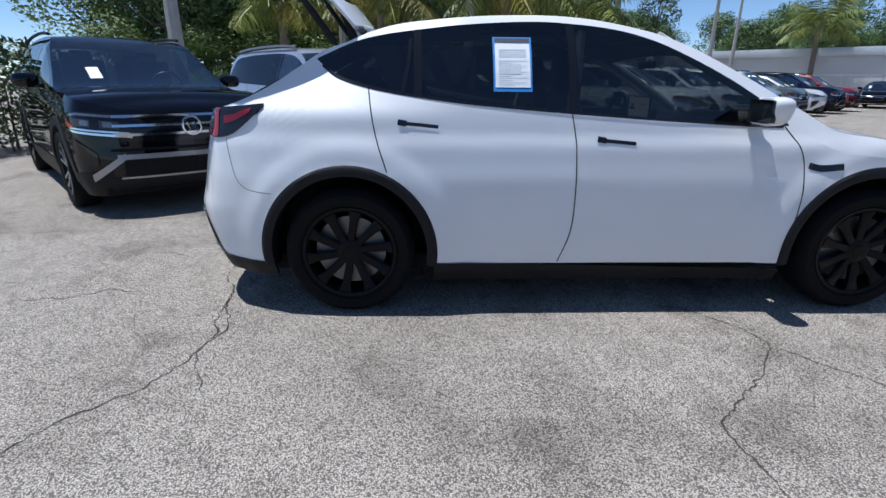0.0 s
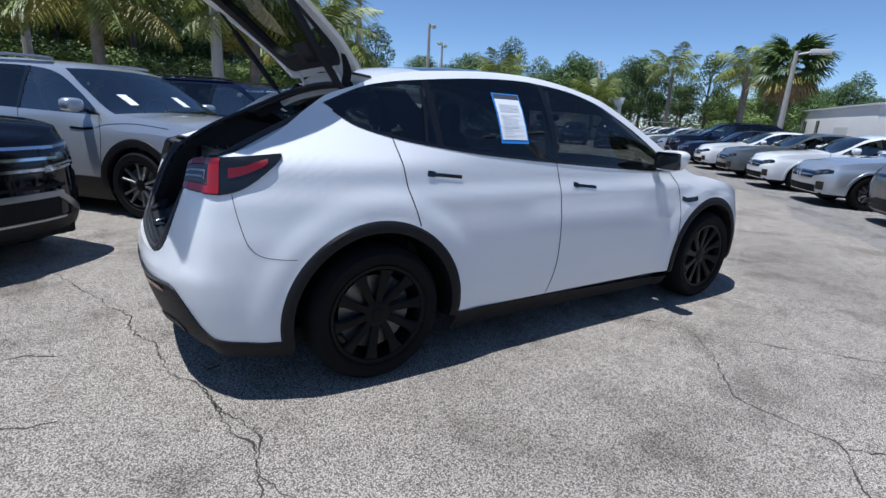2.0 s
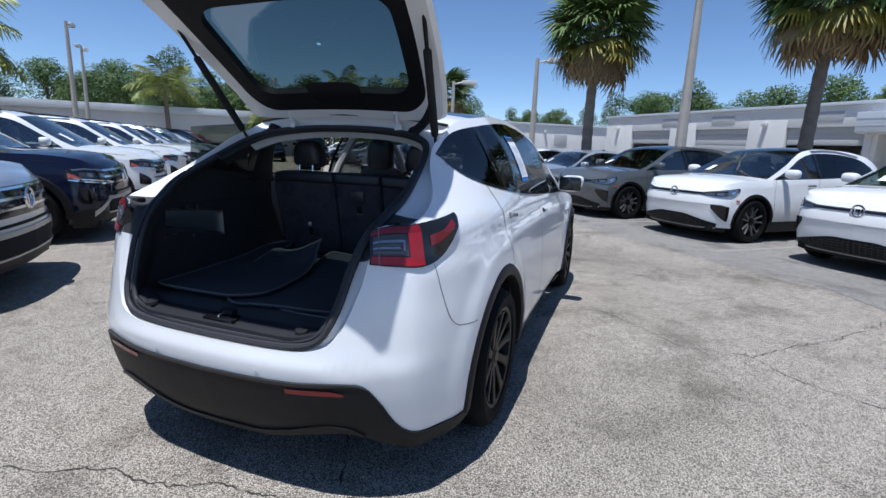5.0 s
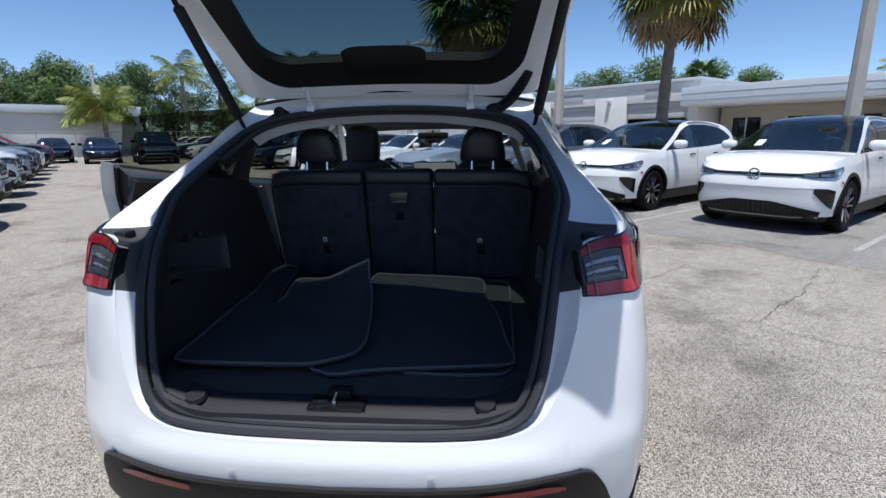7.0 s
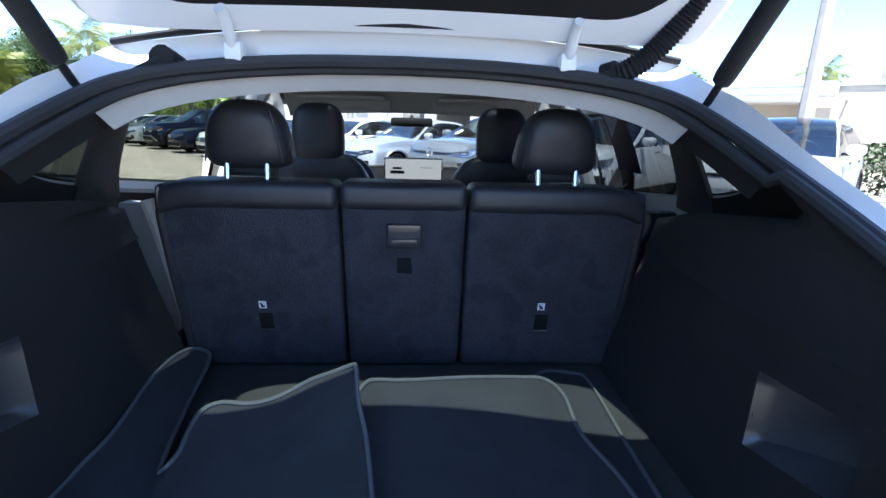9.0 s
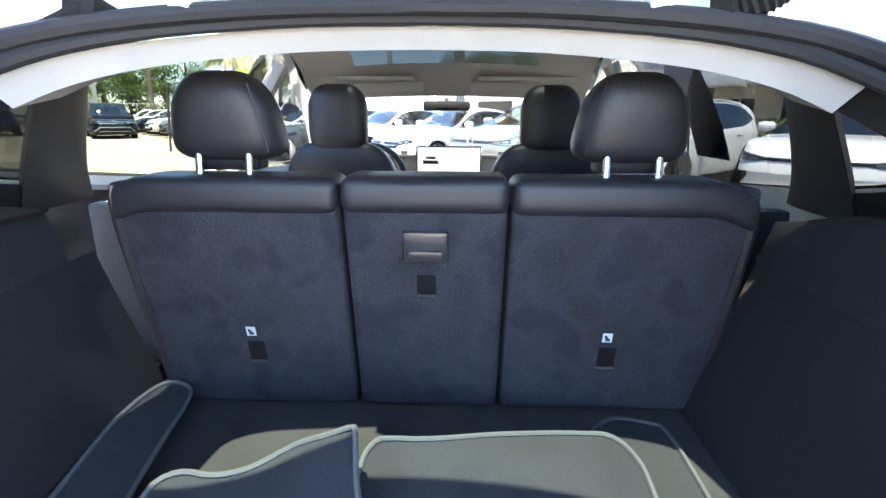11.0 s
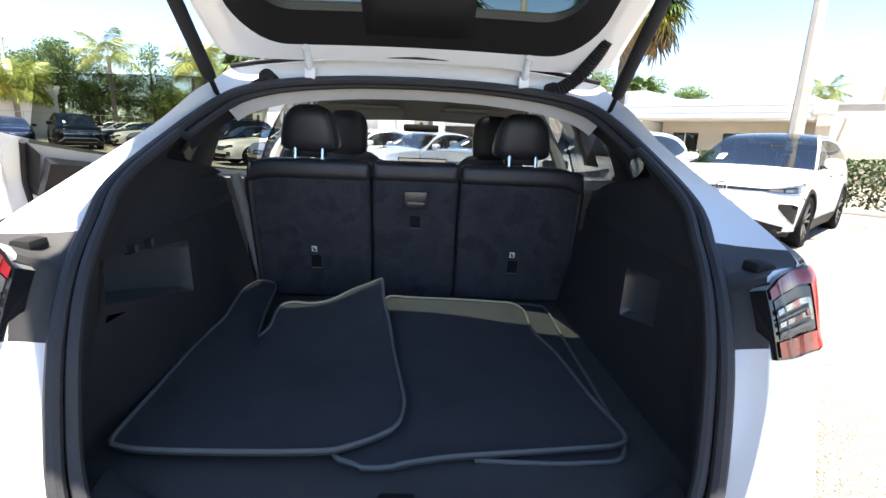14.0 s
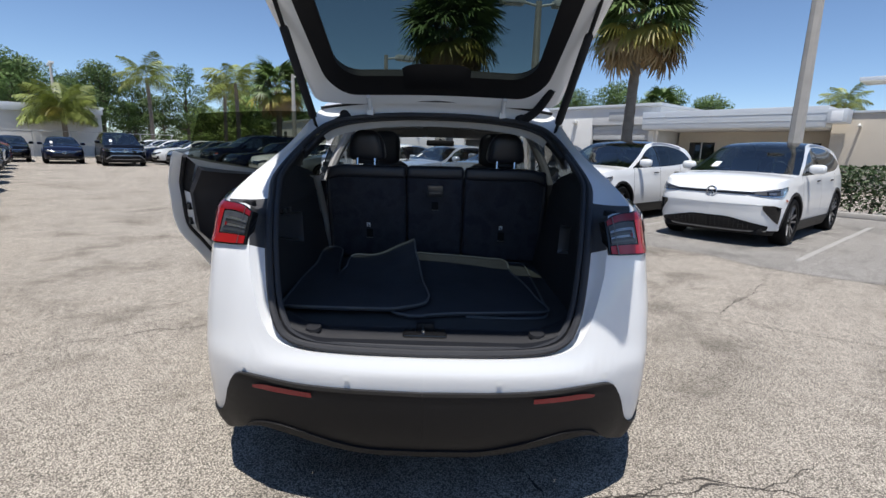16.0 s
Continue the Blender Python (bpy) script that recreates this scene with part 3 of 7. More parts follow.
def car_skin(side):
    """The painted side skin, and the panes in its windows."""
    need = [body.u_at(x) for x in (-.19, .36, .40, 1.17, 1.21, 2.36)]
    us = sorted(set(linspace(0, 1, 170)) | set(need))
    R1, R2, R3 = 30, 7, 3
    rows = R1 + R2 + R3 + 1
    verts = []
    for u in us:
        x = body.base(u)[0].x
        zb, zt = (max(.29, min(diff_low(u) + .05, diff_top(u) - .02)) if x < -.45 else .29), car_top(u)
        if -.1901 <= x <= 2.3601 and u > .05:
            a, b = lerp1(DLO_LOW, x), lerp1(DLO_TOP, x)
        else:
            a = b = zb + (zt - zb) * (.975 if x < 1 else .863)
        zs = [zb + (a - zb) * i / R1 for i in range(R1)] + [a + (b - a) * i / R2 for i in range(R2)] + [b + (zt - b) * i / R3 for i in range(R3 + 1)]
        verts += [body.point(u, z, side) for z in zs]
    white, panes = [], {"quarter_window": [], "rear_door_window": [], "front_door_window": []}
    for i in range(len(us) - 1):
        x0, x1 = body.base(us[i])[0].x, body.base(us[i + 1])[0].x
        door = side > 0 and x0 > .359 and x1 < 1.171
        for j in range(rows - 1):
            a = i * rows + j
            q = (a, a + rows, a + rows + 1, a + 1)
            q = q if side < 0 else q[::-1]
            window = R1 <= j < R1 + R2
            if window and x0 > -.1901 and x1 < 2.3601 and us[i] > .05:
                if x1 < .361:
                    panes["quarter_window"].append(q)
                elif x0 > .399 and x1 < 1.171:
                    if not door:
                        panes["rear_door_window"].append(q)
                elif x0 > 1.209:
                    panes["front_door_window"].append(q)
                elif not door:
                    panes.setdefault("rear_pillar" if x0 < .5 else "pillar", []).append(q)
            elif door and j < R1 and verts[a].z > .36:
                continue
            elif window and abs(verts[a].z - verts[a + 1].z) < 1e-4:
                continue
            else:
                white.append(q)
    white = arch_cut(verts, None, white, [(0, .355), (2.89, .355)], .468)
    return verts, white, panes


skin_v, skin_f = [], []
for side in (-1, 1):
    v, white, panes = car_skin(side)
    cv, cf = compact(v, white)
    skin_f += [tuple(i + len(skin_v) for i in f) for f in cf]
    skin_v += cv
    for name, fs in panes.items():
        if fs:
            pv, pf = compact(v, fs)
            glass = {"quarter_window": "side_glass", "rear_door_window": "side_glass", "front_door_window": "front_glass", "pillar": "gloss", "rear_pillar": "gloss"}[name]
            mesh_part("door_pillar" if "pillar" in name else name, pv, pf, glass, car, "tinted glass" if "pillar" not in name else "gloss black pillar")
mesh_part("body", skin_v, skin_f, "white", car, "white painted body")

# roof, windscreen and bonnet between the two rails
cols = [u for u in linspace(body.u_at(.10), 1, 94)]
N = 17
cap = []
for i, u in enumerate(cols):
    z = car_top(u)
    a = body.point(u, z, 1)
    for k in range(N):
        t = -1 + 2 * k / (N - 1)
        crown = .042 if a.x < 2.6 else .05
        cap.append(Vector((a.x - (.05 * (1 - t * t) if i == 0 else 0), a.y * t, z + crown * (1 - t * t) * min(1, a.y / .5))))
zones = {"roof_header": [], "glass_roof": [], "windscreen": [], "bonnet": []}
for i in range(len(cols) - 1):
    x = cap[i * N].x
    key = "roof_header" if x < .36 else "glass_roof" if x < 1.80 else "windscreen" if x < 2.60 else "bonnet"
    zones[key] += grid_faces(2, N, i * N)
for key, mt in (("roof_header", "white"), ("glass_roof", "roof_glass"), ("windscreen", "clear_glass"), ("bonnet", "white")):
    v, f = compact(cap, zones[key])
    mesh_part(key, v, f, mt, car)

# headliner with the glass roof's opening
liner = []
for u in cols:
    a = body.point(u, car_top(u), 1)
    for k in range(N):
        t = -1 + 2 * k / (N - 1)
        liner.append(Vector((a.x, (a.y - .03) * t, car_top(u) - .035 + .030 * (1 - t * t))))
fl = []
for i in range(len(cols) - 1):
    x = liner[i * N].x
    if x > 1.85:
        break
    for j, q in enumerate(grid_faces(2, N, i * N)):
        if .78 < x < 1.46 and 3 <= j <= N - 5:
            continue
        fl.append(q)
v, f = compact(liner, fl)
mesh_part("headliner", v, f, "liner", car, "pale grey headliner")

# black cladding: wheel arches, sills, lower rear bumper
for side in (-1, 1):
    for cx in (0.0, 2.89):
        v = []
        n = 44
        for i in range(n + 1):
            w = radians(-9 + 198 * i / n)
            for r, off in ((.425, -.05), (.425, .004), (.440, .012), (.470, .012), (.483, .002)):
                x, z = cx + r * math.cos(w), max(.19, .355 + r * math.sin(w))
                v.append(body.at(x, z, side, off))
        mesh_part("wheel_arch_trim", v, grid_faces(n + 1, 5, 0, side > 0), "trim", car, "matt black plastic arch trim")
        v = []
        for i in range(n + 1):
            w = radians(-12 + 204 * i / n)
            for y in (.90, .75, .635):
                v.append(Vector((cx + .428 * math.cos(w), side * y, max(.17, .355 + .428 * math.sin(w)))))
        mesh_part("wheel_well", v, grid_faces(n + 1, 3, 0, side < 0), "trim", car)
        box("wheel_well_wall", (cx - .43, min(side * .615, side * .635), .2), (cx + .43, max(side * .615, side * .635), .78), "dark_in", car)
    us = [body.u_at(x) for x in linspace(.462, 2.44, 40)]
    body.patch("sill", us, .175, lambda u: .312 - .026 * body.base(u)[0].x, 4, side, .006, "trim", car, "matt black sill")


for side in (-1, 1):
    body.patch("lower_bumper", linspace(0, body.u_at(-.42), 46), diff_low, diff_top, 8, side, .008, "trim", car, "matt black lower rear bumper", .02)
    us = linspace(0, rear_u(.66), 34)
    body.patch("bumper_lip", us, lambda u: diff_low(u) - .003, lambda u: diff_low(u) + .030 * min(1, .25 + (.66 - body.base(u)[0].y) / .2), 3, side, .015, "trim", car, "protruding black bumper lip", .02)
    # raised strip in a lighter black: the bumper's edge highlight put into colour
    body.patch("bumper_edge", us, lambda u: diff_top(u) - .011 * min(1, .2 + (.66 - body.base(u)[0].y) / .2), lambda u: diff_top(u) + .002, 2, side, .011, "satin_trim", car, "satin upper edge of the bumper", .009)
    us = linspace(rear_u(.37), rear_u(.585), 12)
    body.patch("reflector", us, lambda u: .494 + .030 * (body.base(u)[0].y - .37), lambda u: .512 + .050 * (body.base(u)[0].y - .37) - .012 * max(0, (body.base(u)[0].y - .54) / .045), 2, side, .014, "lamp_deep", car, "red bumper reflector")
    for y in (.25, .62):
        c = body.on(rear_u(y), .575, side, .001)
        nr = body.normal(rear_u(y), .575, side)
        a, b = nr.orthogonal().normalized(), nr.cross(nr.orthogonal().normalized())
        mesh_part("parking_sensor", [c + nr * .0045 + (a * math.cos(k * .5236) + b * math.sin(k * .5236)) * .011 for k in range(12)], [tuple(range(12))], "pearl", car)
box("underbody", (-.66, -.78, .20), (3.45, .78, .30), "dark_in", car, .03)

# door and bumper shut lines
for side in (-1, 1):
    lines = [[(.12, 1.225), (.135, 1.12), (.16, .98), (.20, .85), (.215, .80)], [(1.185, 1.106), (1.212, .95), (1.222, .70), (1.212, .48), (1.155, .30)], [(2.335, 1.045), (2.42, .93), (2.455, .80), (2.45, .55), (2.41, .27)]]
    lines = lines if side < 0 else lines[2:]
    for ln in lines:
        body.strip("shut_line", ln, .006, side, .0012, "dark_in", car)
    body.strip("shut_line", [(-.66, .965), (-.635, .86), (-.60, .755), (-.55, .705), (-.48, .69), (-.40, .685)], .0028, side, .0012, "dark_in", car)
    body.strip("fender_vent", [(2.475, .842), (2.54, .828), (2.655, .838)], .034, side, .004, "gloss", car, "gloss black repeater on the front wing")
    for ln in ([(.275, 1.052), (.32, 1.045), (.40, 1.038), (.485, 1.030)], [(1.325, .972), (1.37, .964), (1.45, .957), (1.53, .950)]):
        if side > 0 and ln[0][0] < 1:
            continue
        body.strip("door_handle", ln, .018, side, .003, "gloss", car, "flush black door handle")
        body.strip("handle_pad", ln[:2], .030, side, .004, "gloss", car)
    # thin black edge under the windows
    body.strip("window_trim", [(x, lerp1(DLO_LOW, x) - .004) for x in ([-.15, -.03, .2, .33] if side > 0 else [-.15, -.03, .2, .55, .85, 1.14, 1.45, 1.75, 2.17, 2.33])], .016, side, .003, "gloss", car)
for side in (-1, 1):
    body.strip("pillar_edge", [(.30, 1.195), (.33, 1.33), (.345, 1.47)] if side < 0 else [(.30, 1.195), (.31, 1.33), (.32, 1.47)], .020, side, .004, "gloss", car)

# mirrors
for side in (-1, 1):
    bm = bmesh.new()
    vs = bmesh.ops.create_uvsphere(bm, u_segments=20, v_segments=12, radius=1)["verts"]
    for q in vs:
        c = q.co
        q.co = Vector((math.copysign(abs(c.x) ** .7, c.x) * .075, math.copysign(abs(c.y) ** .6, c.y) * .105, math.copysign(abs(c.z) ** .65, c.z) * .072))
        if q.co.x < -.045:
            q.co.x = -.045
        q.co.y -= .02 * (q.co.z / .07) * -side
    bmesh.ops.translate(bm, vec=(2.16, side * .99, 1.125), verts=bm.verts[:])
    mirror = part("door_mirror", bm, "white", car, "white door mirror")
    bm = bmesh.new()
    add_box(bm, (2.108, side * .99 - .092, 1.068), (2.122, side * .99 + .092, 1.182), .02)
    part("mirror_glass", bm, "darkglass", mirror)
    bm = bmesh.new()
    add_box(bm, (2.12, min(side * .86, side * .95), 1.045), (2.20, max(side * .86, side * .95), 1.085), .012)
    part("mirror_foot", bm, "gloss", mirror)

# tail lamps
for side in (-1, 1):
    u0, u1 = rear_u(.668), body.u_at(-.445)

    def low(u):
        x = body.base(u)[0].x
        return lerp1([(-.88, .972), (-.8, .962), (-.70, .962), (-.62, .985), (-.53, 1.045), (-.445, 1.118)], x)

    def high(u):
        x = body.base(u)[0].x
        return lerp1([(-.88, 1.078), (-.84, 1.10), (-.74, 1.108), (-.60, 1.118), (-.445, 1.132)], x)
    lamp = body.patch("tail_lamp", linspace(u0, u1, 30), low, high, 10, side, .010, "lamp_dark", car, "smoked tail lamp with red light band", .03)

    def band(name, a, b, f0, f1, mt, off=.013):
        us = linspace(u0 + (u1 - u0) * a, u0 + (u1 - u0) * b, 12)
        body.patch(name, us, lambda u: low(u) + (high(u) - low(u)) * f0, lambda u: low(u) + (high(u) - low(u)) * f1, 3, side, off, mt, lamp)
    band("red_band", .015, .47, .03, .25, "lamp_red")
    band("red_band", .015, .47, .83, .97, "lamp_deep")
    band("red_band", .345, .47, .24, .84, "lamp_red")
    band("red_band", .55, .88, .44, .72, "lamp_deep")
    band("lamp_inner", .03, .335, .28, .80, "lamp_inner", .0115)
    for f0, f1, c in ((.33, .38, "steel"), (.44, .50, "lamp_clear"), (.52, .55, "steel"), (.60, .67, "lamp_clear")):
        band("clear_bar", .03, .285, f0, f1, c, .015)
    band("clear_bar", .278, .305, .40, .67, "lamp_clear", .0155)
    band("red_spot", .245, .275, .45, .53, "lamp_deep", .0165)
    band("lens_joint", .075, .084, .02, .98, "steel", .016)

# tailgate opening: painted flange, rubber seal, trim
APER = [(-.93, 0, .648), (-.925, .25, .652), (-.914, .40, .662), (-.897, .475, .69), (-.876, .51, .745), (-.842, .533, .82), (-.785, .555, .95), (-.71, .575, 1.05), (-.60, .602, 1.125), (-.48, .622, 1.197), (-.25, .588, 1.312), (-.085, .542, 1.396), (-.02, .485, 1.432), (.030, .38, 1.458), (.060, .2, 1.476), (.070, 0, 1.481)]
NA = 90
outer = [body.point(u, car_top(u), 1) for u in linspace(0, body.u_at(.10), 110)]
k0 = body.point(body.u_at(.10), car_top(body.u_at(.10)), 1)
outer += [Vector((k0.x - .05 * (1 - t * t), k0.y * t, k0.z + .042 * (1 - t * t))) for t in linspace(.98, 0, 24)]


def resample(pts, n):
    acc = [0.0]
    for a, b in zip(pts, pts[1:]):
        acc.append(acc[-1] + (b - a).length)
    out, k = [], 0
    for i in range(n):
        s = acc[-1] * i / (n - 1)
        while k < len(acc) - 2 and acc[k + 1] < s:
            k += 1
        out.append(pts[k].lerp(pts[k + 1], (s - acc[k]) / max(1e-9, acc[k + 1] - acc[k])))
    return out


def in_runs(pts, marks, counts):
    """Resamples a curve run by run between the heights in marks."""
    out, start = [], 0
    for m, n in zip(list(marks) + [None], counts):
        end = next((i for i, q in enumerate(pts) if q.z >= m), len(pts) - 1) if m else len(pts) - 1
        out += resample(pts[start:end + 1], n + 1)[:-1]
        start = end
    return out + [pts[-1]]


RUNS = (22, 12, 8, 47)
outer = in_runs(outer, (.70, .968, 1.09), RUNS)
aper = in_runs(spline(APER, 400), (.725, .955, 1.06), RUNS)
for side in (-1, 1):
    v = []
    mx = Matrix.Diagonal((1, side, 1))
    for o, a in zip(outer, aper):
        inner = a + Vector((.012, 0, -.004)) if a.z > .7 else a + Vector((.012, 0, -.01))
        for t in (0, .25, .5, .75, 1):
            v.append(mx @ (o.lerp(inner, t) - Vector((-.018, 0, .006)) * math.sin(math.pi * t)))
    f = grid_faces(NA, 5, 0, side > 0)
    dark = [q for q in f if .975 < outer[q[0] // 5].z < 1.118 and outer[q[0] // 5].x < -.60]
    ds = set(dark)
    cv, cf = compact(v, [q for q in f if q not in ds])
    mesh_part("gate_flange", cv, cf, "white", car, "white painted flange round the tailgate opening")
    cv, cf = compact(v, dark)
    mesh_part("lamp_side_cover", cv, cf, "pillar_trim", car, "dark grey cover beside the tail lamp")
ring = [Vector((p.x, -p.y, p.z)) for p in aper[::-1]] + aper[1:-1]
tube("gate_seal", [p + Vector((-.004, 0, 0)) for p in ring], .013, "seal", car, 8, True, "black rubber tailgate seal")
tube("gate_seal", [p + Vector((.016, -.018 * (1 if p.y > 0 else -1) * min(1, abs(p.y) / .2), -.012 if p.z > 1.3 else .010)) for p in ring], .011, "seal", car, 8, True)
for side in (-1, 1):
    box("gate_bump_stop", (-.70, side * .66 - .02, 1.085), (-.65, side * .66 + .02, 1.115), "rubber", car, .012)
    tube("hinge_arm", spline([(.050, side * .325, 1.490), (.030, side * .326, 1.506), (.018, side * .327, 1.528), (.008, side * .328, 1.545), (-.006, side * .330, 1.556)], 16), .011, "white", car, 10, False, "white tailgate hinge arm")
    box("hinge_bracket", (.028, side * .325 - .016, 1.470), (.060, side * .325 + .016, 1.505), "white", car, .005)

# load sill with latch
v = []
rowsx = [(-.918, .652), (-.910, .684), (-.898, .690), (-.886, .682), (-.872, .690), (-.835, .697), (-.822, .694), (-.812, .672)]
ys = linspace(-.494, .494, 31)
for dx, z in rowsx:
    for y in ys:
        e = max(0, (abs(y) - .30) / .194)
        v.append(Vector((dx + .035 * e * e, y * (1 - .02 * (dx + .918)), z + .042 * e ** 2.4)))
mesh_part("load_sill", v, grid_faces(len(rowsx), 31), "sill_plastic", car, "black plastic load sill")
for y in (-.383, .383):
    bm = bmesh.new()
    bmesh.ops.create_cone(bm, cap_ends=True, segments=20, radius1=.028, radius2=.025, depth=.012, matrix=pose(-.868, y, .704, 0, -12, 0))
    part("sill_cap", bm, "sill_plastic", car)
bm = bmesh.new()
add_box(bm, (-.900, -.075, .684), (-.825, .075, .700), .010)
part("latch_tray", bm, "gloss", car, "black latch recess")
latch = bmesh.new()
add_box(latch, (-.850, -.032, .694), (-.815, .032, .722), .008)
part("latch_cover", latch, "trim", car)
tube("striker", [(-.880, .006, .68), (-.880, .006, .705), (-.850, .006, .712), (-.83, .006, .70)], .006, "chrome", car, 8)

# load floor and side walls
v = []
for x in linspace(-.832, .44, 12):
    for y in linspace(-.64, .64, 9):
        v.append((x, y, .695 + .001 * math.sin(9 * x + 3 * y)))
mesh_part("load_floor", v, grid_faces(12, 9), "carpet", car, "black carpeted load floor")
LINING = {1: .600, -1: .572}
APER_BACK = [q for q in aper if q.x < -.08]


def lining_row(z, side, t):
    """A place on the load space's side wall: height z, t from the opening (0) to the seat back (1)."""
    best = min(APER_BACK, key=lambda q: abs(q.z - z))
    x0, y0 = best.x + .022, best.y - .014
    x1 = SEAT_X(z) + .01 if z < 1.165 else max(x0 + .035, lerp1([(1.165, .13), (1.20, .0), (1.24, -.28), (1.36, -.40)], z))
    x = x0 + (x1 - x0) * t
    d = min(1, (x - x0) / .16)
    wall = LINING[side] - .012 * math.sin(math.pi * t) + (.045 * max(0, (z - 1.0) / .2)) * (1 - t) + t * t * lerp1([(.70, -.012), (.80, .004), (1.0, .038), (1.165, .060)], z)
    wall = max(wall, .50) if z < 1.17 else min(wall, y0 + .02)
    y = y0 + (wall - y0) * (d * d * (3 - 2 * d))
    return Vector((x, side * y, z))


SEAT_X = lambda z: .275 - .21 * (z - .72)
for side in (-1, 1):
    levels = [.690, .71, .74, .77, .81, .88, .95, 1.02, 1.07, 1.078, 1.12, 1.165, 1.20, 1.25, 1.30, 1.36]
    nx = 64
    levels = [z for a, b in zip(levels, levels[1:]) for z in linspace(a, b, 4)[:-1]] + [levels[-1]]
    xa, xb, za, zb = (-.60, -.235, .880, 1.020) if side > 0 else (-.505, -.320, .875, 1.005)
    skew = .085 if side > 0 else .038

    def in_pocket(q):
        f = (q.x - xb) / (xa - xb)
        h = (q.z - za) / (zb - za)
        h -= skew * f * (1 - .55 * max(0, min(1, h))) / (zb - za)
        a, b = .006 / abs(xa - xb), .006 / (zb - za)
        return -a < f < 1 + a and -b < h < 1 + b
    v = []
    for z in levels:
        for i in range(nx):
            q = lining_row(z, side, i / (nx - 1))
            if abs(z - 1.074) < .005:
                q.y -= side * (.0 if z < 1.074 else .006)
            v.append(q)
    f = [q for q in grid_faces(len(levels), nx, 0, side > 0) if not in_pocket((v[q[0]] + v[q[1]] + v[q[2]] + v[q[3]]) / 4)]
    mesh_part("side_lining", v, f, "lining", car, "black trunk side lining")
    # shallow pocket panel
    v = []
    for i in range(13):
        for j in range(25):
            f, h = max(0, min(1, (j - 1) / 22)), max(0, min(1, (i - 1) / 10))
            x, z = xb + (xa - xb) * (f if 0 < j < 24 else f + .022 / abs(xa - xb) * (-1 if j == 0 else 1)), za + (zb - za) * (h if 0 < i < 12 else h + .022 / (zb - za) * (-1 if i == 0 else 1))
            lo, hi = 0.0, 1.0
            z += skew * f * (1 - .55 * h)
            for _ in range(24):
                mid = (lo + hi) / 2
                if lining_row(z, side, mid).x < x:
                    lo = mid
                else:
                    hi = mid
            q = lining_row(z, side, lo)
            rim = i in (0, 12) or j in (0, 24)
            edge = i in (1, 11) or j in (1, 23)
            deep = .003 if rim or edge else -.135 * min(1, f / .85) ** .8 * min(1, (1 - f) / .10) * min(1, .72 + 2.8 * min(h, 1 - h))
            v.append(q + Vector((0, -side * deep, 0)))
    f = grid_faces(13, 25, 0, side < 0)
    band = {q for q in f if any(i // 25 in (0, 12) or i % 25 in (0, 24) for i in q)}
    cv, cf = compact(v, [q for q in f if q not in band])
    pocket = mesh_part("side_pocket", cv, cf, "pocket", car, "satin black side pocket")
    cv, cf = compact(v, [q for q in f if q in band])
    mesh_part("pocket_rim", cv, cf, "lining", pocket)
    # two seat switches over the pocket
    for x in ((-.475, -.412) if side > 0 else ()):
        lo, hi = 0.0, 1.0
        for _ in range(24):
            mid = (lo + hi) / 2
            if lining_row(1.05, side, mid).x < x:
                lo = mid
            else:
                hi = mid
        q, r = lining_row(1.05, side, lo), lining_row(1.05, side, min(1, lo + .04))
        turn = Matrix.Translation(q) @ Matrix.Rotation(math.atan2(r.y - q.y, r.x - q.x), 4, "Z")
        bm = bmesh.new()
        add_box(bm, (-.020, -.005, -.010), (.020, .006, .010), .003, turn)
        switch = part("seat_switch", bm, "trim", car, "black seat folding switch")
        bm = bmesh.new()
        add_box(bm, (.003, -.009, -.009), (.012, -.003, .009), .002, turn)
        part("switch_key", bm, "steel", switch, "grey rocker key")
    # pillar trim inside the tailgate frame
    up = [q for q in aper if q.z > 1.30 and q.y > .40]
    v = []
    for q in up:
        for t in (0, .5, 1):
            v.append(Vector((q.x + .025 + .055 * t, side * (q.y - .012 + .012 * t), q.z - .018 - .012 * t - .02 * t * t)))
    mesh_part("pillar_trim", v, grid_faces(len(up), 3, 0, side < 0), "lining", car, "black rear pillar trim")
    # middle and front pillars
    for path, w in (([(1.19, .845, 1.05), (1.22, .775, 1.25), (1.26, .635, 1.51)], .032), ([(1.70, .60, 1.50), (2.10, .67, 1.28), (2.50, .78, 1.06)], .03)):
        vv, ff = tube_data([(x, side * (y - .02), z) for x, y, z in spline(path, 12)], w, 8)
        mesh_part("inner_pillar", [(q.x, q.y, q.z) for q in map(Vector, vv)], ff, "liner", car)
    # wide inner trim behind the quarter window, leaning to the rear
    v = []
    for z in linspace(1.15, 1.455, 12):
        x0, x1 = .215 - .50 * (z - 1.24) - .10 * max(0, 1.20 - z), .41 - .62 * (z - 1.24) + .12 * max(0, 1.20 - z)
        for k in range(9):
            x = x0 + (x1 - x0) * k / 8
            q = body.at(x, z, side, -.030)
            v.append(q - Vector((0, side * .018 * math.sin(math.pi * k / 8) ** .5, 0)))
    part("inner_pillar", thick(v, grid_faces(12, 9, 0, side < 0), .012), "pillar_trim", car, "dark grey rear pillar trim")
    # dark trim under the quarter window
    us = [body.u_at(x) for x in linspace(-.50, .34, 24)]
    body.patch("quarter_trim", us, 1.06, lambda u: min(lerp1(DLO_LOW, body.base(u)[0].x) + .004, lerp1(RAIL, body.base(u)[0].x) - .03), 6, side, -.024, "lining", car, "dark trim under the quarter window")
    # waist trims of the doors
    us = [body.u_at(x) for x in linspace(1.22, 2.4, 12)]
    body.patch("door_card", us, .40, 1.06, 6, side, -.06, "leather", car)
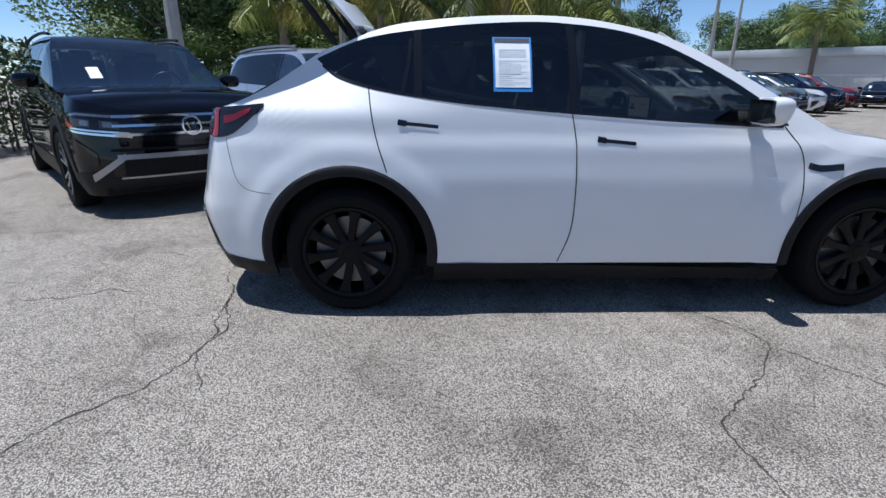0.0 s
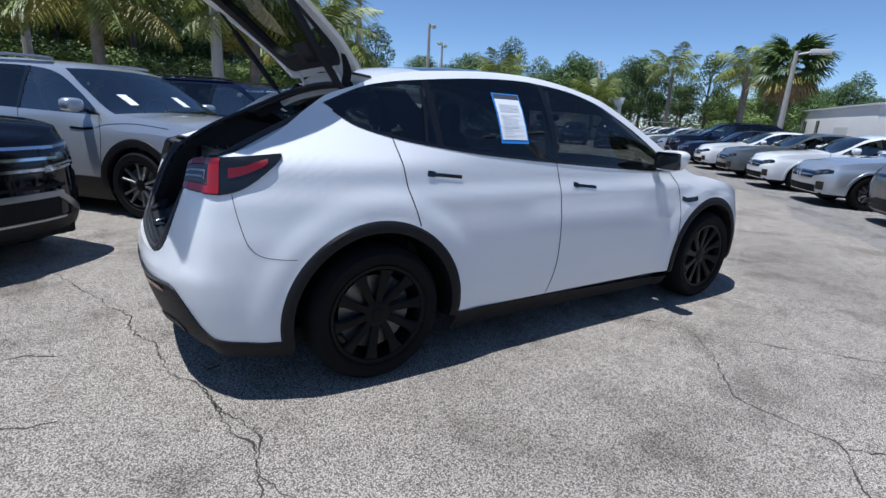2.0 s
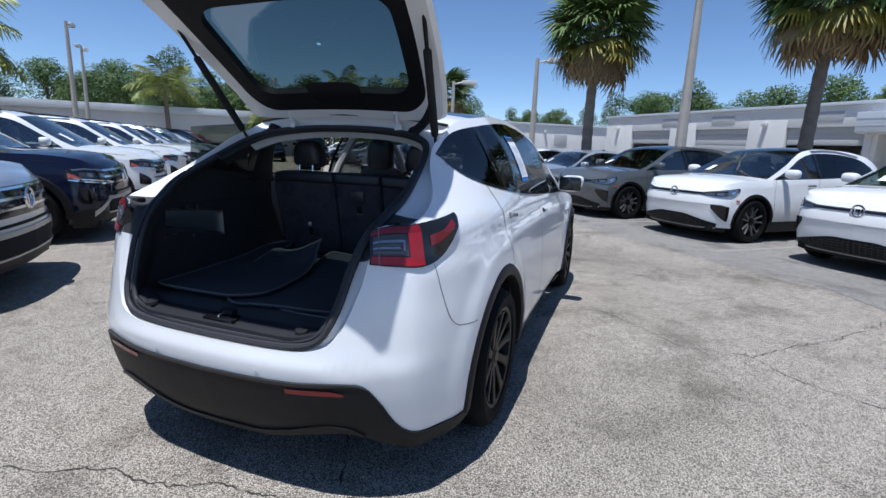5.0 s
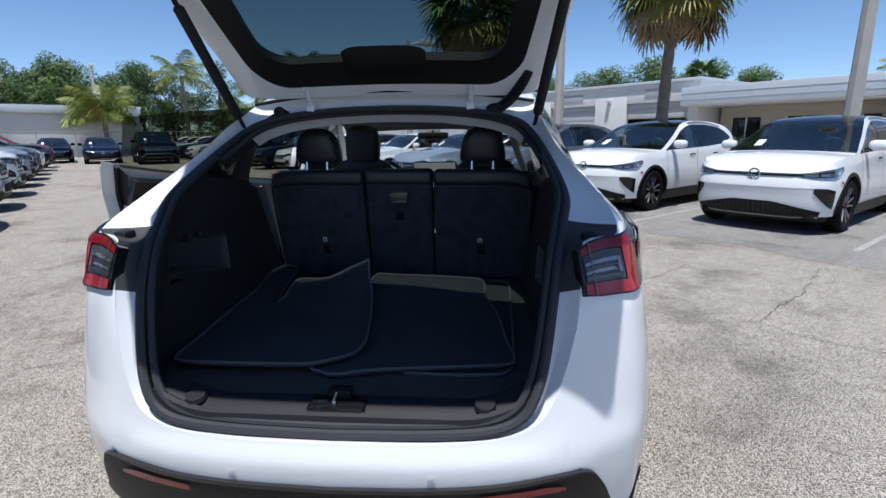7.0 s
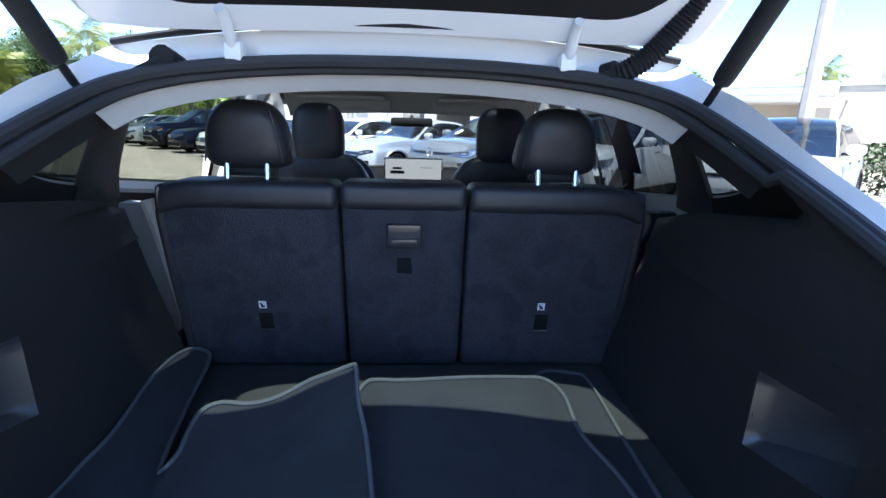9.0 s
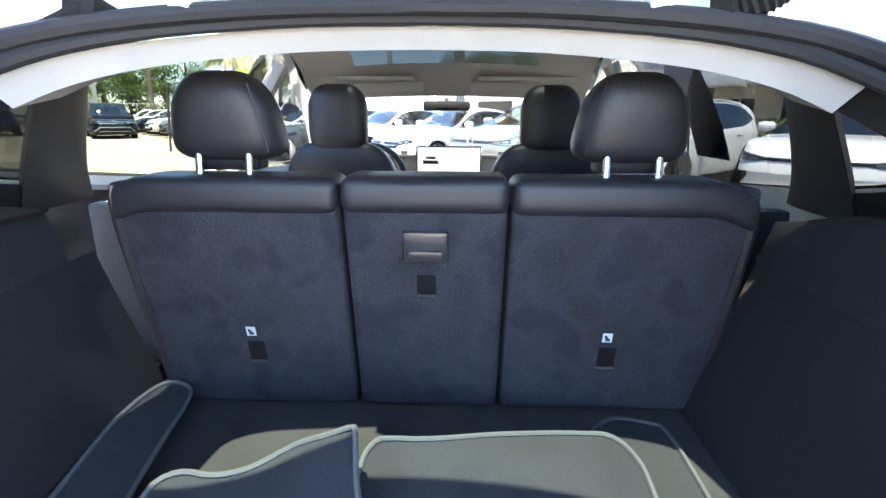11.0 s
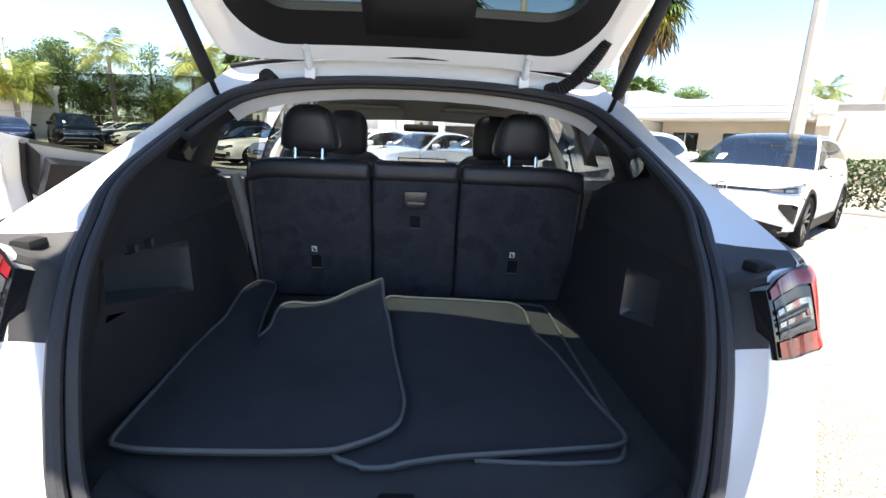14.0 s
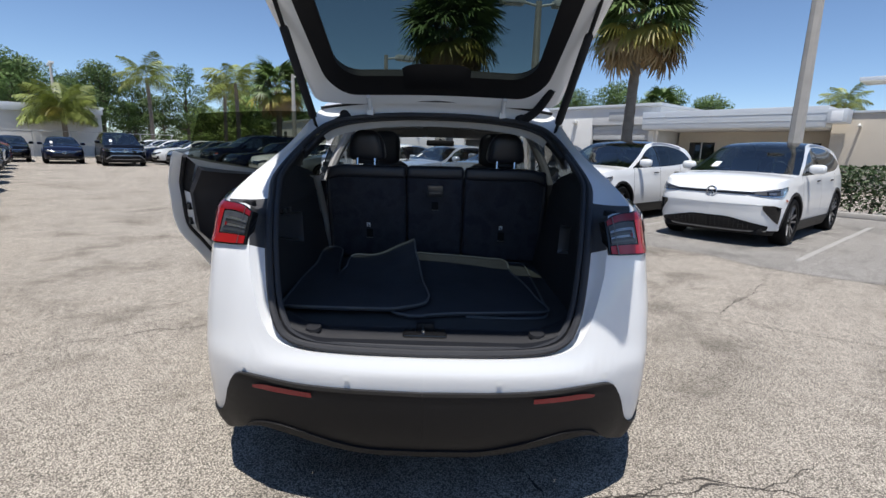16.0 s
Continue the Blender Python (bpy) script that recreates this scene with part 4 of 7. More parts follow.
    if side < 0:
        us = [body.u_at(x) for x in linspace(.20, 1.18, 12)]
        body.patch("door_card", us, lambda u: lerp1([(.20, .90), (.36, .82), (.50, .62), (.56, .55)], body.base(u)[0].x), 1.09, 6, side, -.06, "leather", car)
# pale strip at the rear edge of the headliner
v = []
for p in [Vector((q.x, -q.y, q.z)) for q in aper] + aper[-2::-1]:
    if p.z > 1.378:
        s = 1 if p.y > 0 else -1
        e = min(1, abs(p.y) / .3)
        v += [Vector((p.x + .03, p.y - s * .012 * e, p.z - .022)), Vector((p.x + .05, p.y - s * .03 * e, p.z - .052)), Vector((p.x + .16, p.y - s * .01 * e, p.z - .035))]
mesh_part("headliner_edge", v, grid_faces(len(v) // 3, 3), "liner", car, "pale headliner edge")

# rear seat backs, three sections leaning to the rear
for name, y0, y1 in (("seat_back", .160, .580), ("seat_back", -.150, .152), ("seat_back", -.592, -.158)):
    zt = 1.212 if y1 - y0 > .35 else 1.215
    bm = bmesh.new()
    add_box(bm, (0, y0, 0), (.10, y1, zt - .70), .018, None, 3)
    m = Matrix.Translation((SEAT_X(.70), 0, .70)) @ Matrix(((1, 0, -.21, 0), (0, 1, 0, 0), (0, 0, 1, 0), (0, 0, 0, 1)))
    bm.transform(m)
    for q in bm.verts:
        if y0 > .1:
            q.co.y -= .012 * max(0, (q.co.y - .45) / .13) * max(0, (1.15 - q.co.z) / .45)
        if y1 < -.1:
            q.co.y += .012 * max(0, (-q.co.y - .45) / .14) * max(0, (1.15 - q.co.z) / .45)
    back = part(name, bm, "seatback", car, "black felt rear seat back")
    bm = bmesh.new()
    add_box(bm, (-.004, y0 - .002, -.055), (.115, y1 + .002, .012), .026, Matrix.Translation((SEAT_X(zt), 0, zt)), 4)
    out = 1 if y0 > .1 else -1 if y1 < -.1 else 0
    bmesh.ops.bisect_plane(bm, geom=bm.verts[:] + bm.edges[:] + bm.faces[:], plane_co=(0, out * .50, 0), plane_no=(0, 1, 0))
    bmesh.ops.bisect_plane(bm, geom=bm.verts[:] + bm.edges[:] + bm.faces[:], plane_co=(0, out * .53, 0), plane_no=(0, 1, 0))
    for q in bm.verts:
        e = max(0, (out * q.co.y - .50) / .09)
        q.co.z -= .030 * e * e
    if out:
        edge = max(y1, -y0)
        border = [(SEAT_X(z) + .010, out * (edge - d), z) for z, d in ((zt - .03, .020), (zt - .06, .006), (zt - .10, .003), (1.0, .003), (.86, .006), (.71, .010))]
        tube("leather_border", spline(border, 24), .013, "leather", back, 8, False, "black leather side border")
    part("seat_top_roll", bm, "leather", back, "black leather top edge")
for yc in (.378, -.376):
    for dy in (-.047, .047):
        tube("headrest_post", [(.215, yc + dy, 1.17), (.228, yc + dy, 1.27)], .0075, "chrome", car, 10)
    bm = bmesh.new()
    for q in bmesh.ops.create_uvsphere(bm, u_segments=36, v_segments=22, radius=1)["verts"]:
        c = q.co
        up = math.copysign(abs(c.z) ** (.74 if c.z > 0 else .42), c.z)
        q.co = Vector((math.copysign(abs(c.x) ** .7, c.x) * .062 - .012 * up, math.copysign(abs(c.y) ** .55, c.y) * .112 * (1 - .14 * (up + 1) - .06 * max(0, up) ** 2), up * .082))
    bmesh.ops.translate(bm, vec=(.262, yc, 1.326), verts=bm.verts[:])
    for w in (-1, 1):
        seam = [(.262 - .060 - .012 * z, yc + w * .094 * (1 - .14 * (z + 1) - .06 * max(0, z) ** 2), 1.326 + .082 * z) for z in linspace(-.75, .70, 12)]
        tube("headrest_seam", seam, .0018, "leather", car, 6)
    box("headrest_base", (.236, yc - .060, 1.228), (.292, yc + .060, 1.252), "trim", car, .008)
    part("headrest", bm, "leather", car, "black leather headrest on chrome posts")
    # child-seat anchor: label and strap slot
    y = .366 if yc > 0 else -.366
    v = [Vector((SEAT_X(z) - .0035, y + dy, z)) for z in (.886, .908) for dy in (-.010, .010)]
    mesh_part("anchor_label", v, [(0, 1, 3, 2)], "paper", car, "small white anchor label", False)
    v = [Vector((SEAT_X(z) - .0045, y + dy, z)) for z, dy in ((.889, -.006), (.889, .004), (.893, .004), (.903, .007), (.903, .003), (.893, -.006))]
    mesh_part("anchor_sign", v, [(0, 1, 2, 3, 4, 5)], "ink", car, "", False)
    v = [Vector((SEAT_X(z) - .003, y - .005 + dy, z)) for z in (.815, .872) for dy in (-.018, .018)]
    mesh_part("anchor_slot", v, [(0, 1, 3, 2)], "dark_in", car, "", False)
    tube("anchor_bar", [(SEAT_X(.822) - .006, y - .023, .822), (SEAT_X(.822) - .006, y + .013, .822)], .003, "steel", car, 6)
bm = bmesh.new()
add_box(bm, (-.012, -.042, -.032), (.0, .042, .032), .008)
add_box(bm, (-.022, -.032, -.022), (-.008, .032, -.002), .006)
bm.transform(Matrix.Translation((SEAT_X(1.096), 0, 1.096)) @ pose(0, 0, 0, 0, -12, 0))
part("seat_release", bm, "pocket", car, "black seat release handle")
v = [Vector((SEAT_X(z) - .003, dy, z)) for z in (.985, 1.035) for dy in (-.018, .018)]
mesh_part("anchor_slot", v, [(0, 1, 3, 2)], "dark_in", car, "", False)
tube("anchor_bar", [(SEAT_X(.99) - .006, -.018, .99), (SEAT_X(.99) - .006, .018, .99)], .003, "steel", car, 6)
for side in (-1, 1):
    box("seat_side_trim", (.30, min(side * .545, side * .66), .56), (.44, max(side * .545, side * .66), .74), "lining", car, .03)
box("rear_bench", (.32, -.48, .40), (.86, .48, .62), "leather", car, .05)
box("sill_lining", (.405, .68, .70), (.45, .80, 1.13), "jamb", car, .012, "grey door jamb lining")
box("sill_lining", (.405, -.80, .70), (.45, -.53, 1.13), "pillar_trim", car, .012, "dark grey door jamb lining")
# pale tube added for the sunlit slit between seat back and door jamb
tube("jamb_edge", spline([(.34, .600, .72), (.34, .622, .86), (.34, .650, 1.02), (.34, .680, 1.15)], 14), [.012 + .0006 * i for i in range(14)], "liner", car, 8, False, "pale painted jamb edge")

# front seats, dash, screen, wheel, mirror, visors
for yc in (.40, -.40):
    bm = bmesh.new()
    for q in bmesh.ops.create_uvsphere(bm, u_segments=28, v_segments=18, radius=1)["verts"]:
        c = q.co
        z = math.copysign(abs(c.z) ** (.62 if c.z > 0 else .35), c.z)
        q.co = Vector((1.325 - .25 * (.36 * z) + math.copysign(abs(c.x) ** .6, c.x) * .075, yc + math.copysign(abs(c.y) ** .5, c.y) * .25 * (1 - .10 * max(0, z)), .865 + .365 * z))
    seat = part("front_seat", bm, "leather", car, "black leather front seat")
    bm = bmesh.new()
    add_box(bm, (1.30, yc - .25, .45), (1.82, yc + .25, .60), .05, None, 3)
    part("seat_cushion", bm, "leather", seat)
    bm = bmesh.new()
    for q in bmesh.ops.create_uvsphere(bm, u_segments=24, v_segments=14, radius=1)["verts"]:
        c = q.co
        q.co = Vector((1.235 + math.copysign(abs(c.x) ** .7, c.x) * .055, yc + math.copysign(abs(c.y) ** .45, c.y) * .112 * (1 - .16 * max(0, c.z) ** 2), 1.315 + math.copysign(abs(c.z) ** (.66 if c.z > 0 else .42), c.z) * .124))
    part("front_headrest", bm, "leather", seat)
box("dashboard", (2.10, -.72, .72), (2.52, .72, .96), "leather", car, .06)
box("screen_body", (1.890, -.177, .96), (1.905, .160, 1.171), "gloss", car, .006)
box("screen_face", (1.886, -.170, .967), (1.891, .153, 1.164), "screen", car, .001, "lit centre screen")
box("screen_icon", (1.8845, .045, 1.08), (1.8855, .125, 1.098), "ink", car, 0)
box("screen_icon", (1.8845, .06, 1.105), (1.8855, .11, 1.118), "ink", car, 0)
box("screen_icon", (1.8845, -.12, 1.115), (1.8855, -.05, 1.118), "faint_ink", car, 0)
v, f = tube_data([(1.88 + .10 * math.sin(w) * .4, .40 + .18 * math.cos(w), 1.00 + .17 * math.sin(w)) for w in linspace(0, 2 * math.pi, 33)[:-1]], .015, 8, True)
mesh_part("steering_wheel", v, f, "leather", car)
box("steering_hub", (1.90, .32, .95), (1.93, .48, 1.04), "leather", car, .02)
for y0, y1 in ((.11, .46), (-.46, -.11)):
    bm = bmesh.new()
    add_box(bm, (-.012, y0, -.055), (.012, y1, .0), .010, pose(1.74, 0, 1.478, 0, 8, 0), 3)
    part("sun_visor", bm, "liner", car, "pale grey sun visor")
tube("mirror_arm", [(1.925, .005, 1.39), (1.96, .005, 1.43), (2.0, .005, 1.45)], .012, "trim", car, 8)
box("cabin_mirror", (1.90, -.115, 1.345), (1.93, .125, 1.395), "trim", car, .015)
box("mirror_mount", (1.93, -.045, 1.37), (2.02, .055, 1.47), "liner", car, .02)
for yc in (.36, -.36):
    box("sun_visor", (1.60, yc - .22, 1.475), (1.78, yc + .22, 1.492), "liner", car, .006, "", Matrix.Translation((0, 0, .45)) @ pose(0, 0, 0, 0, 0, 0) @ Matrix.Translation((0, 0, -.45)))
box("cabin_floor", (.47, -.925, .30), (2.42, .925, .36), "carpet", car, .01)

# wheels
wheel = make_wheel(.356, .255, .262, 10, "fan", "rim")
place_wheels(wheel, car, 2.89, .822, .356)
drop_thing(wheel)

# tailgate, built shut and then swung up round its hinge
GATE = [(.265, 1.578, .595), (.13, 1.548, .625), (0, 1.512, .65), (-.18, 1.455, .68), (-.35, 1.392, .70), (-.52, 1.318, .715), (-.66, 1.245, .715), (-.745, 1.195, .72), (-.775, 1.16, .715), (-.785, 1.11, .70), (-.80, 1.04, .69), (-.825, .95, .685), (-.865, .84, .68), (-.912, .735, .67), (-.938, .645, .62)]
prof = spline([(x, 0, z) for x, z, w in GATE], 46)


def gate_width(x, z):
    best, val = 9, .6
    for i in range(len(GATE) - 1):
        a, b = Vector(GATE[i][:2]), Vector(GATE[i + 1][:2])
        d = b - a
        t = max(0, min(1, (Vector((x, z)) - a).dot(d) / d.dot(d)))
        e = (a + d * t - Vector((x, z))).length
        if e < best:
            best, val = e, GATE[i][2] + (GATE[i + 1][2] - GATE[i][2]) * t
    return val


NT = 25
gate_out, gate_in = [], []
for i, p in enumerate(prof):
    d = prof[min(45, i + 1)] - prof[max(0, i - 1)]
    nr = Vector((-d.z, 0, d.x)).normalized()
    nr = nr if nr.x < .2 and (nr.z > 0 or nr.x < 0) else -nr
    w = gate_width(p.x, p.z)
    low = max(0, min(1, (1.22 - p.z) / .3))
    for k in range(NT):
        t = -1 + 2 * k / (NT - 1)
        drop = (.065 + .115 * max(0, min(1, (.15 - p.x) / .6))) * (1 - low) * t * t
        q = Vector((p.x + .085 * low * t * t, w * t, p.z - drop))
        gate_out.append(q)
        gate_in.append(q - nr * (.055 * (1 - abs(t) ** 6 * .75)) - Vector((0, .02 * t, 0)))
gm = Matrix.Translation((-.19, 0, -.005)) @ Matrix.Translation(HINGE) @ pose(0, 0, 0, 0, GATE_ANGLE, 0) @ Matrix.Translation(-Vector(HINGE))
gate_out = [gm @ q for q in gate_out]
gate_in = [gm @ q for q in gate_in]


def gate_at(skin, u, t):
    """A place on a gate skin: u along the profile (0 hinge, 45 lip), t across (-1 to 1)."""
    i, k = min(44, max(0, int(u))), (t + 1) / 2 * (NT - 1)
    j = min(NT - 2, max(0, int(k)))
    a, b = skin[i * NT + j].lerp(skin[i * NT + j + 1], k - j), skin[(i + 1) * NT + j].lerp(skin[(i + 1) * NT + j + 1], k - j)
    return a.lerp(b, u - i)


def round_frame(u0, u1, t, ru, rt, n=9):
    """A rounded rectangle in the gate's (u, t) plane; every one has its points in the same order."""
    out = []
    for (cu, su), (ct, st), w0 in (((u0 + ru, -1), (-t + rt, -1), 0), ((u1 - ru, 1), (-t + rt, -1), 1), ((u1 - ru, 1), (t - rt, 1), 2), ((u0 + ru, -1), (t - rt, 1), 3)):
        for q in linspace(0, math.pi / 2, n):
            out.append((cu + su * ru * (math.cos(q) if w0 in (0, 2) else math.sin(q)), ct + st * rt * (math.sin(q) if w0 in (0, 2) else math.cos(q))))
    full = []
    m = len(out)
    for i in range(m):
        a, b = out[i], out[(i + 1) % m]
        full.append(a)
        if i % n == n - 1:
            full += [(a[0] + (b[0] - a[0]) * f / 12, a[1] + (b[1] - a[1]) * f / 12) for f in range(1, 12)]
    return full


def gate_ring(name, skin, a, b, steps, material, parent, label="", flip=False):
    """The band of a gate skin between two outlines."""
    n = len(a)
    v = [gate_at(skin, p[0] + (q[0] - p[0]) * k / steps, p[1] + (q[1] - p[1]) * k / steps) for k in range(steps + 1) for p, q in zip(a, b)]
    f = [(k * n + i, k * n + (i + 1) % n, (k + 1) * n + (i + 1) % n, (k + 1) * n + i) for k in range(steps) for i in range(n)]
    return mesh_part(name, v, [q[::-1] for q in f] if flip else f, material, parent, label)


GLASS = round_frame(4.1, 17.5, .735, 2.4, .17)
DARK = round_frame(1.3, 42.5, .865, 3.4, .22)
EDGE = round_frame(0, 45, 1.0, .8, .03)
tailgate = gate_ring("tailgate", gate_out, GLASS, EDGE, 14, "white", car, "raised white tailgate")
gate_ring("gate_lining", gate_in, GLASS, DARK, 8, "trim", tailgate, "black inner lining", True)
gate_ring("gate_inner_frame", gate_in, DARK, EDGE, 5, "white", tailgate, "", True)
mid = [a.lerp(b, .25) for a, b in zip(gate_out, gate_in)]
centre = (sum(p[0] for p in GLASS) / len(GLASS), 0)
gate_ring("rear_window", mid, GLASS, [(centre[0] + (p[0] - centre[0]) * .02, p[1] * .02) for p in GLASS], 8, "gate_glass", tailgate, "tinted rear window")
for name, outline, mt in (("gate_edge", EDGE, "white"), ("glass_edge", GLASS, "trim")):
    n = len(outline)
    v = [gate_at(gate_out, *p) for p in outline] + [gate_at(gate_in, *p) for p in outline]
    mesh_part(name, v, [(i, (i + 1) % n, n + (i + 1) % n, n + i) for i in range(n)], mt, tailgate)
for side in (-1, 1):
    top = gm @ Vector((-.40, side * .66, 1.255))
    foot = Vector((-.04, side * .570, 1.400))
    strut = tube("gas_strut", [foot.lerp(top, .075), foot.lerp(top, .08), foot.lerp(top, .10), foot.lerp(top, .62), foot.lerp(top, .63)], [.010, .016, .0185, .0185, .013], "rubber", car, 14, False, "black gas strut")
    tube("strut_rod", [foot.lerp(top, .62), top], .009, "trim", strut, 10)
    tube("strut_foot", [foot, foot.lerp(top, .08)], .0075, "trim", strut, 8)

# left rear door, swung open
door = new("left_rear_door")
door.parent = car
door["label"] = "open rear door with tinted glass"
DH = Vector((1.19, .93, 0))
door.matrix_basis = Matrix.Translation(DH) @ pose(0, 0, 0, 0, 0, -37) @ Matrix.Translation(-DH)
us = [body.u_at(x) for x in linspace(.13, 1.18, 36)]
DOOR_EDGE = [(.125, 1.245), (.15, 1.06), (.175, .93), (.215, .80), (.29, .70), (.39, .56), (.47, .40), (.52, .33)]
low_edge = lambda u: lerp1(DOOR_EDGE + [(1.2, .33)], body.base(u)[0].x)
top_edge = lambda u: lerp1(DLO_LOW, body.base(u)[0].x) + .045 * max(0, 1 - (body.base(u)[0].x - .13) / .9)
body.patch("door_skin", us, low_edge, top_edge, 14, 1, 0, "white", door, "white door skin")
curve = [(q.x, q.y) for q in spline([(x, z, 0) for x, z in DOOR_EDGE], 40)]
ins = []
for i, (x, z) in enumerate(curve):
    a, b = Vector(curve[max(0, i - 1)]), Vector(curve[min(39, i + 1)])
    d = (b - a).normalized()
    ins.append(Vector((-d.y, d.x)))


def along(i, d, off):
    q = Vector(curve[i]) + ins[i] * d
    return body.at(q.x, q.y, 1, off)


v = [along(i, d, off) for i in range(40) for d, off in ((0, 0), (.004, -.012), (.055, -.014))]
mesh_part("door_frame", v, grid_faces(40, 3), "white", door, "white painted inner door frame")
tube("door_seal", [along(i, .062, -.022) for i in range(40)], .011, "rubber", door, 8, False, "black door seal")
v = [along(i, d, off) for i in range(40) for d, off in ((.068, -.014), (.074, -.05), (.080, -.10))]
f = grid_faces(40, 3)
up = [q for q in f if curve[q[0] // 3][1] > 1.06]
cv, cf = compact(v, [q for q in f if q not in up])
mesh_part("shut_face", cv, cf, "white", door)
cv, cf = compact(v, up)
mesh_part("shut_face_trim", cv, cf, "trim", door)
for z in (.86, .97):
    i = min(range(40), key=lambda n: abs(curve[n][1] - z))
    q = along(i, .076, -.062)
    box("door_latch", (q.x - .012, q.y - .02, q.z - .022), (q.x + .010, q.y + .02, q.z + .022), "gloss", door, .006)
card = [u for u in us if body.base(u)[0].x > .205]
body.patch("door_card", card, lambda u: low_edge(body.u_at(max(.131, body.base(u)[0].x - .07))) + .03, lambda u: top_edge(u) - .004, 14, 1, -.10, "leather", door, "black door card", .04)
pane = [body.u_at(x) for x in linspace(.20, 1.17, 26)]
body.patch("door_glass", pane, top_edge, lambda u: lerp1(DLO_TOP, body.base(u)[0].x) - .01, 6, 1, -.03, "door_glass", door, "tinted frameless door glass")

# papers in the window: sheet with a blue border
sheet = thing("window_sticker", "white window sheet with blue border on the rear door glass", "window sticker")


def on_glass(x, z, off):
    return body.at(x, z, -1, off)


def glass_card(name, x0, x1, z0, z1, off, mt):
    v = [on_glass(x, z, off) for z in linspace(z0, z1, 4) for x in linspace(x0, x1, 4)]
    return mesh_part(name, v, grid_faces(4, 4), mt, sheet, "", False)


glass_card("border", .772, .975, 1.205, 1.475, .004, "paper_blue")
glass_card("sheet", .782, .965, 1.225, 1.442, .006, "paper")
glass_card("title_bar", .782, .965, 1.445, 1.468, .006, "ink")
for k in range(5):
    glass_card("text_line", .80, .945, 1.41 - .009 * k, 1.4135 - .009 * k, .0075, "faint_ink")
for k in range(14):
    glass_card("text_line", .80, .87 if k % 3 else .945, 1.355 - .009 * k, 1.358 - .009 * k, .0075, "faint_ink")
glass_card("emblem", .86, .915, 1.29, 1.34, .0075, "faint_ink")

# carpet mats lying in the load space
def floor_mat(points, z, label, curl):
    ob = thing("floor_mat", label, "floor mat", "mats in the load space")
    outline = spline([(x, y, 0) for x, y in points + points[:1]], 220)[:-1]
    dense = spline([(x, y, 0) for x, y in points + points[:1]], 400)[:-1]
    n, cell = len(dense), .0155

    def inside(x, y):
        hit = False
        for i in range(n):
            a, b = dense[i], dense[i - 1]
            if (a.y > y) != (b.y > y) and x < (b.x - a.x) * (y - a.y) / (b.y - a.y) + a.x:
                hit = not hit
        return hit
    x0, y0 = min(p.x for p in dense), min(p.y for p in dense)
    cells = {(i, j) for i in range(int((max(p.x for p in dense) - x0) / cell) + 1) for j in range(int((max(p.y for p in dense) - y0) / cell) + 1) if inside(x0 + (i + .5) * cell, y0 + (j + .5) * cell)}
    at, v, f = {}, [], []
    for i, j in sorted(cells):
        q = []
        for a, b in ((i, j), (i + 1, j), (i + 1, j + 1), (i, j + 1)):
            if (a, b) not in at:
                at[a, b] = len(v)
                x, y = x0 + a * cell, y0 + b * cell
                if not all(c in cells for c in ((a, b), (a - 1, b), (a, b - 1), (a - 1, b - 1))):
                    near = min(dense, key=lambda p: (p.x - x) ** 2 + (p.y - y) ** 2)
                    x, y = near.x, near.y
                v.append(Vector((x, y, z + curl(x, y))))
            q.append(at[a, b])
        f.append(tuple(q))
    part("carpet", thick(v, f, .008), "mat_carpet", ob)
    tube("piping", [(p.x, p.y, z + curl(p.x, p.y) + .003) for p in outline], .0048, "piping", ob, 6, True)
    return ob


def soft_step(a, b, x):
    t = max(0, min(1, (x - a) / (b - a)))
    return t * t * (3 - 2 * t)


def curl(x, y):
    """The upper mat: its front edge bends up, highest at the inner corner; the outer flap lies along the wall."""
    tip = max(0, min(1, (x + .34) / .30)) ** 1.6 * max(0, 1 - abs(y - .09) / .22) ** 2
    front = max(0, min(1, (x + .36) / .31)) ** 1.5 * (1 - soft_step(.405, .445, y)) * soft_step(.02, .2, y)
    flap = max(0, min(1, (x + .2) / .3)) * soft_step(.43, .56, y)
    return .128 * tip + .058 * front + .040 * flap + .003 * math.sin(9 * x + 5 * y)


def flat_curl(x, y):
    """The middle mat: bent up a little along its front edge."""
    return max(0, min(1, (x + .25) / .30)) ** 1.5 * (.030 + .044 * max(0, min(1, (y + .31) / .39))) + (.003 * math.sin(6 * x) if y < 0 else 0)


floor_mat([(-.695, -.15), (-.70, -.36), (-.66, -.46), (-.42, -.482), (-.08, -.492), (.19, -.500), (.235, -.47), (.24, -.38), (.10, -.30), (-.4, -.13)], .697, "charcoal carpet mat lying beneath another mat", lambda x, y: .002 * math.sin(8 * y))
floor_mat([(-.738, .07), (-.735, .02), (-.705, -.10), (-.675, -.33), (-.655, -.45), (-.605, -.475), (-.475, -.457), (-.22, -.435), (-.07, -.392), (.05, -.388), (.118, -.366), (.135, -.315), (.105, -.16), (.065, -.02), (.054, .05), (.040, .082), (-.02, .10), (-.3, .12), (-.66, .14)], .708, "charcoal carpet mat with grey piping, lying flat", flat_curl)
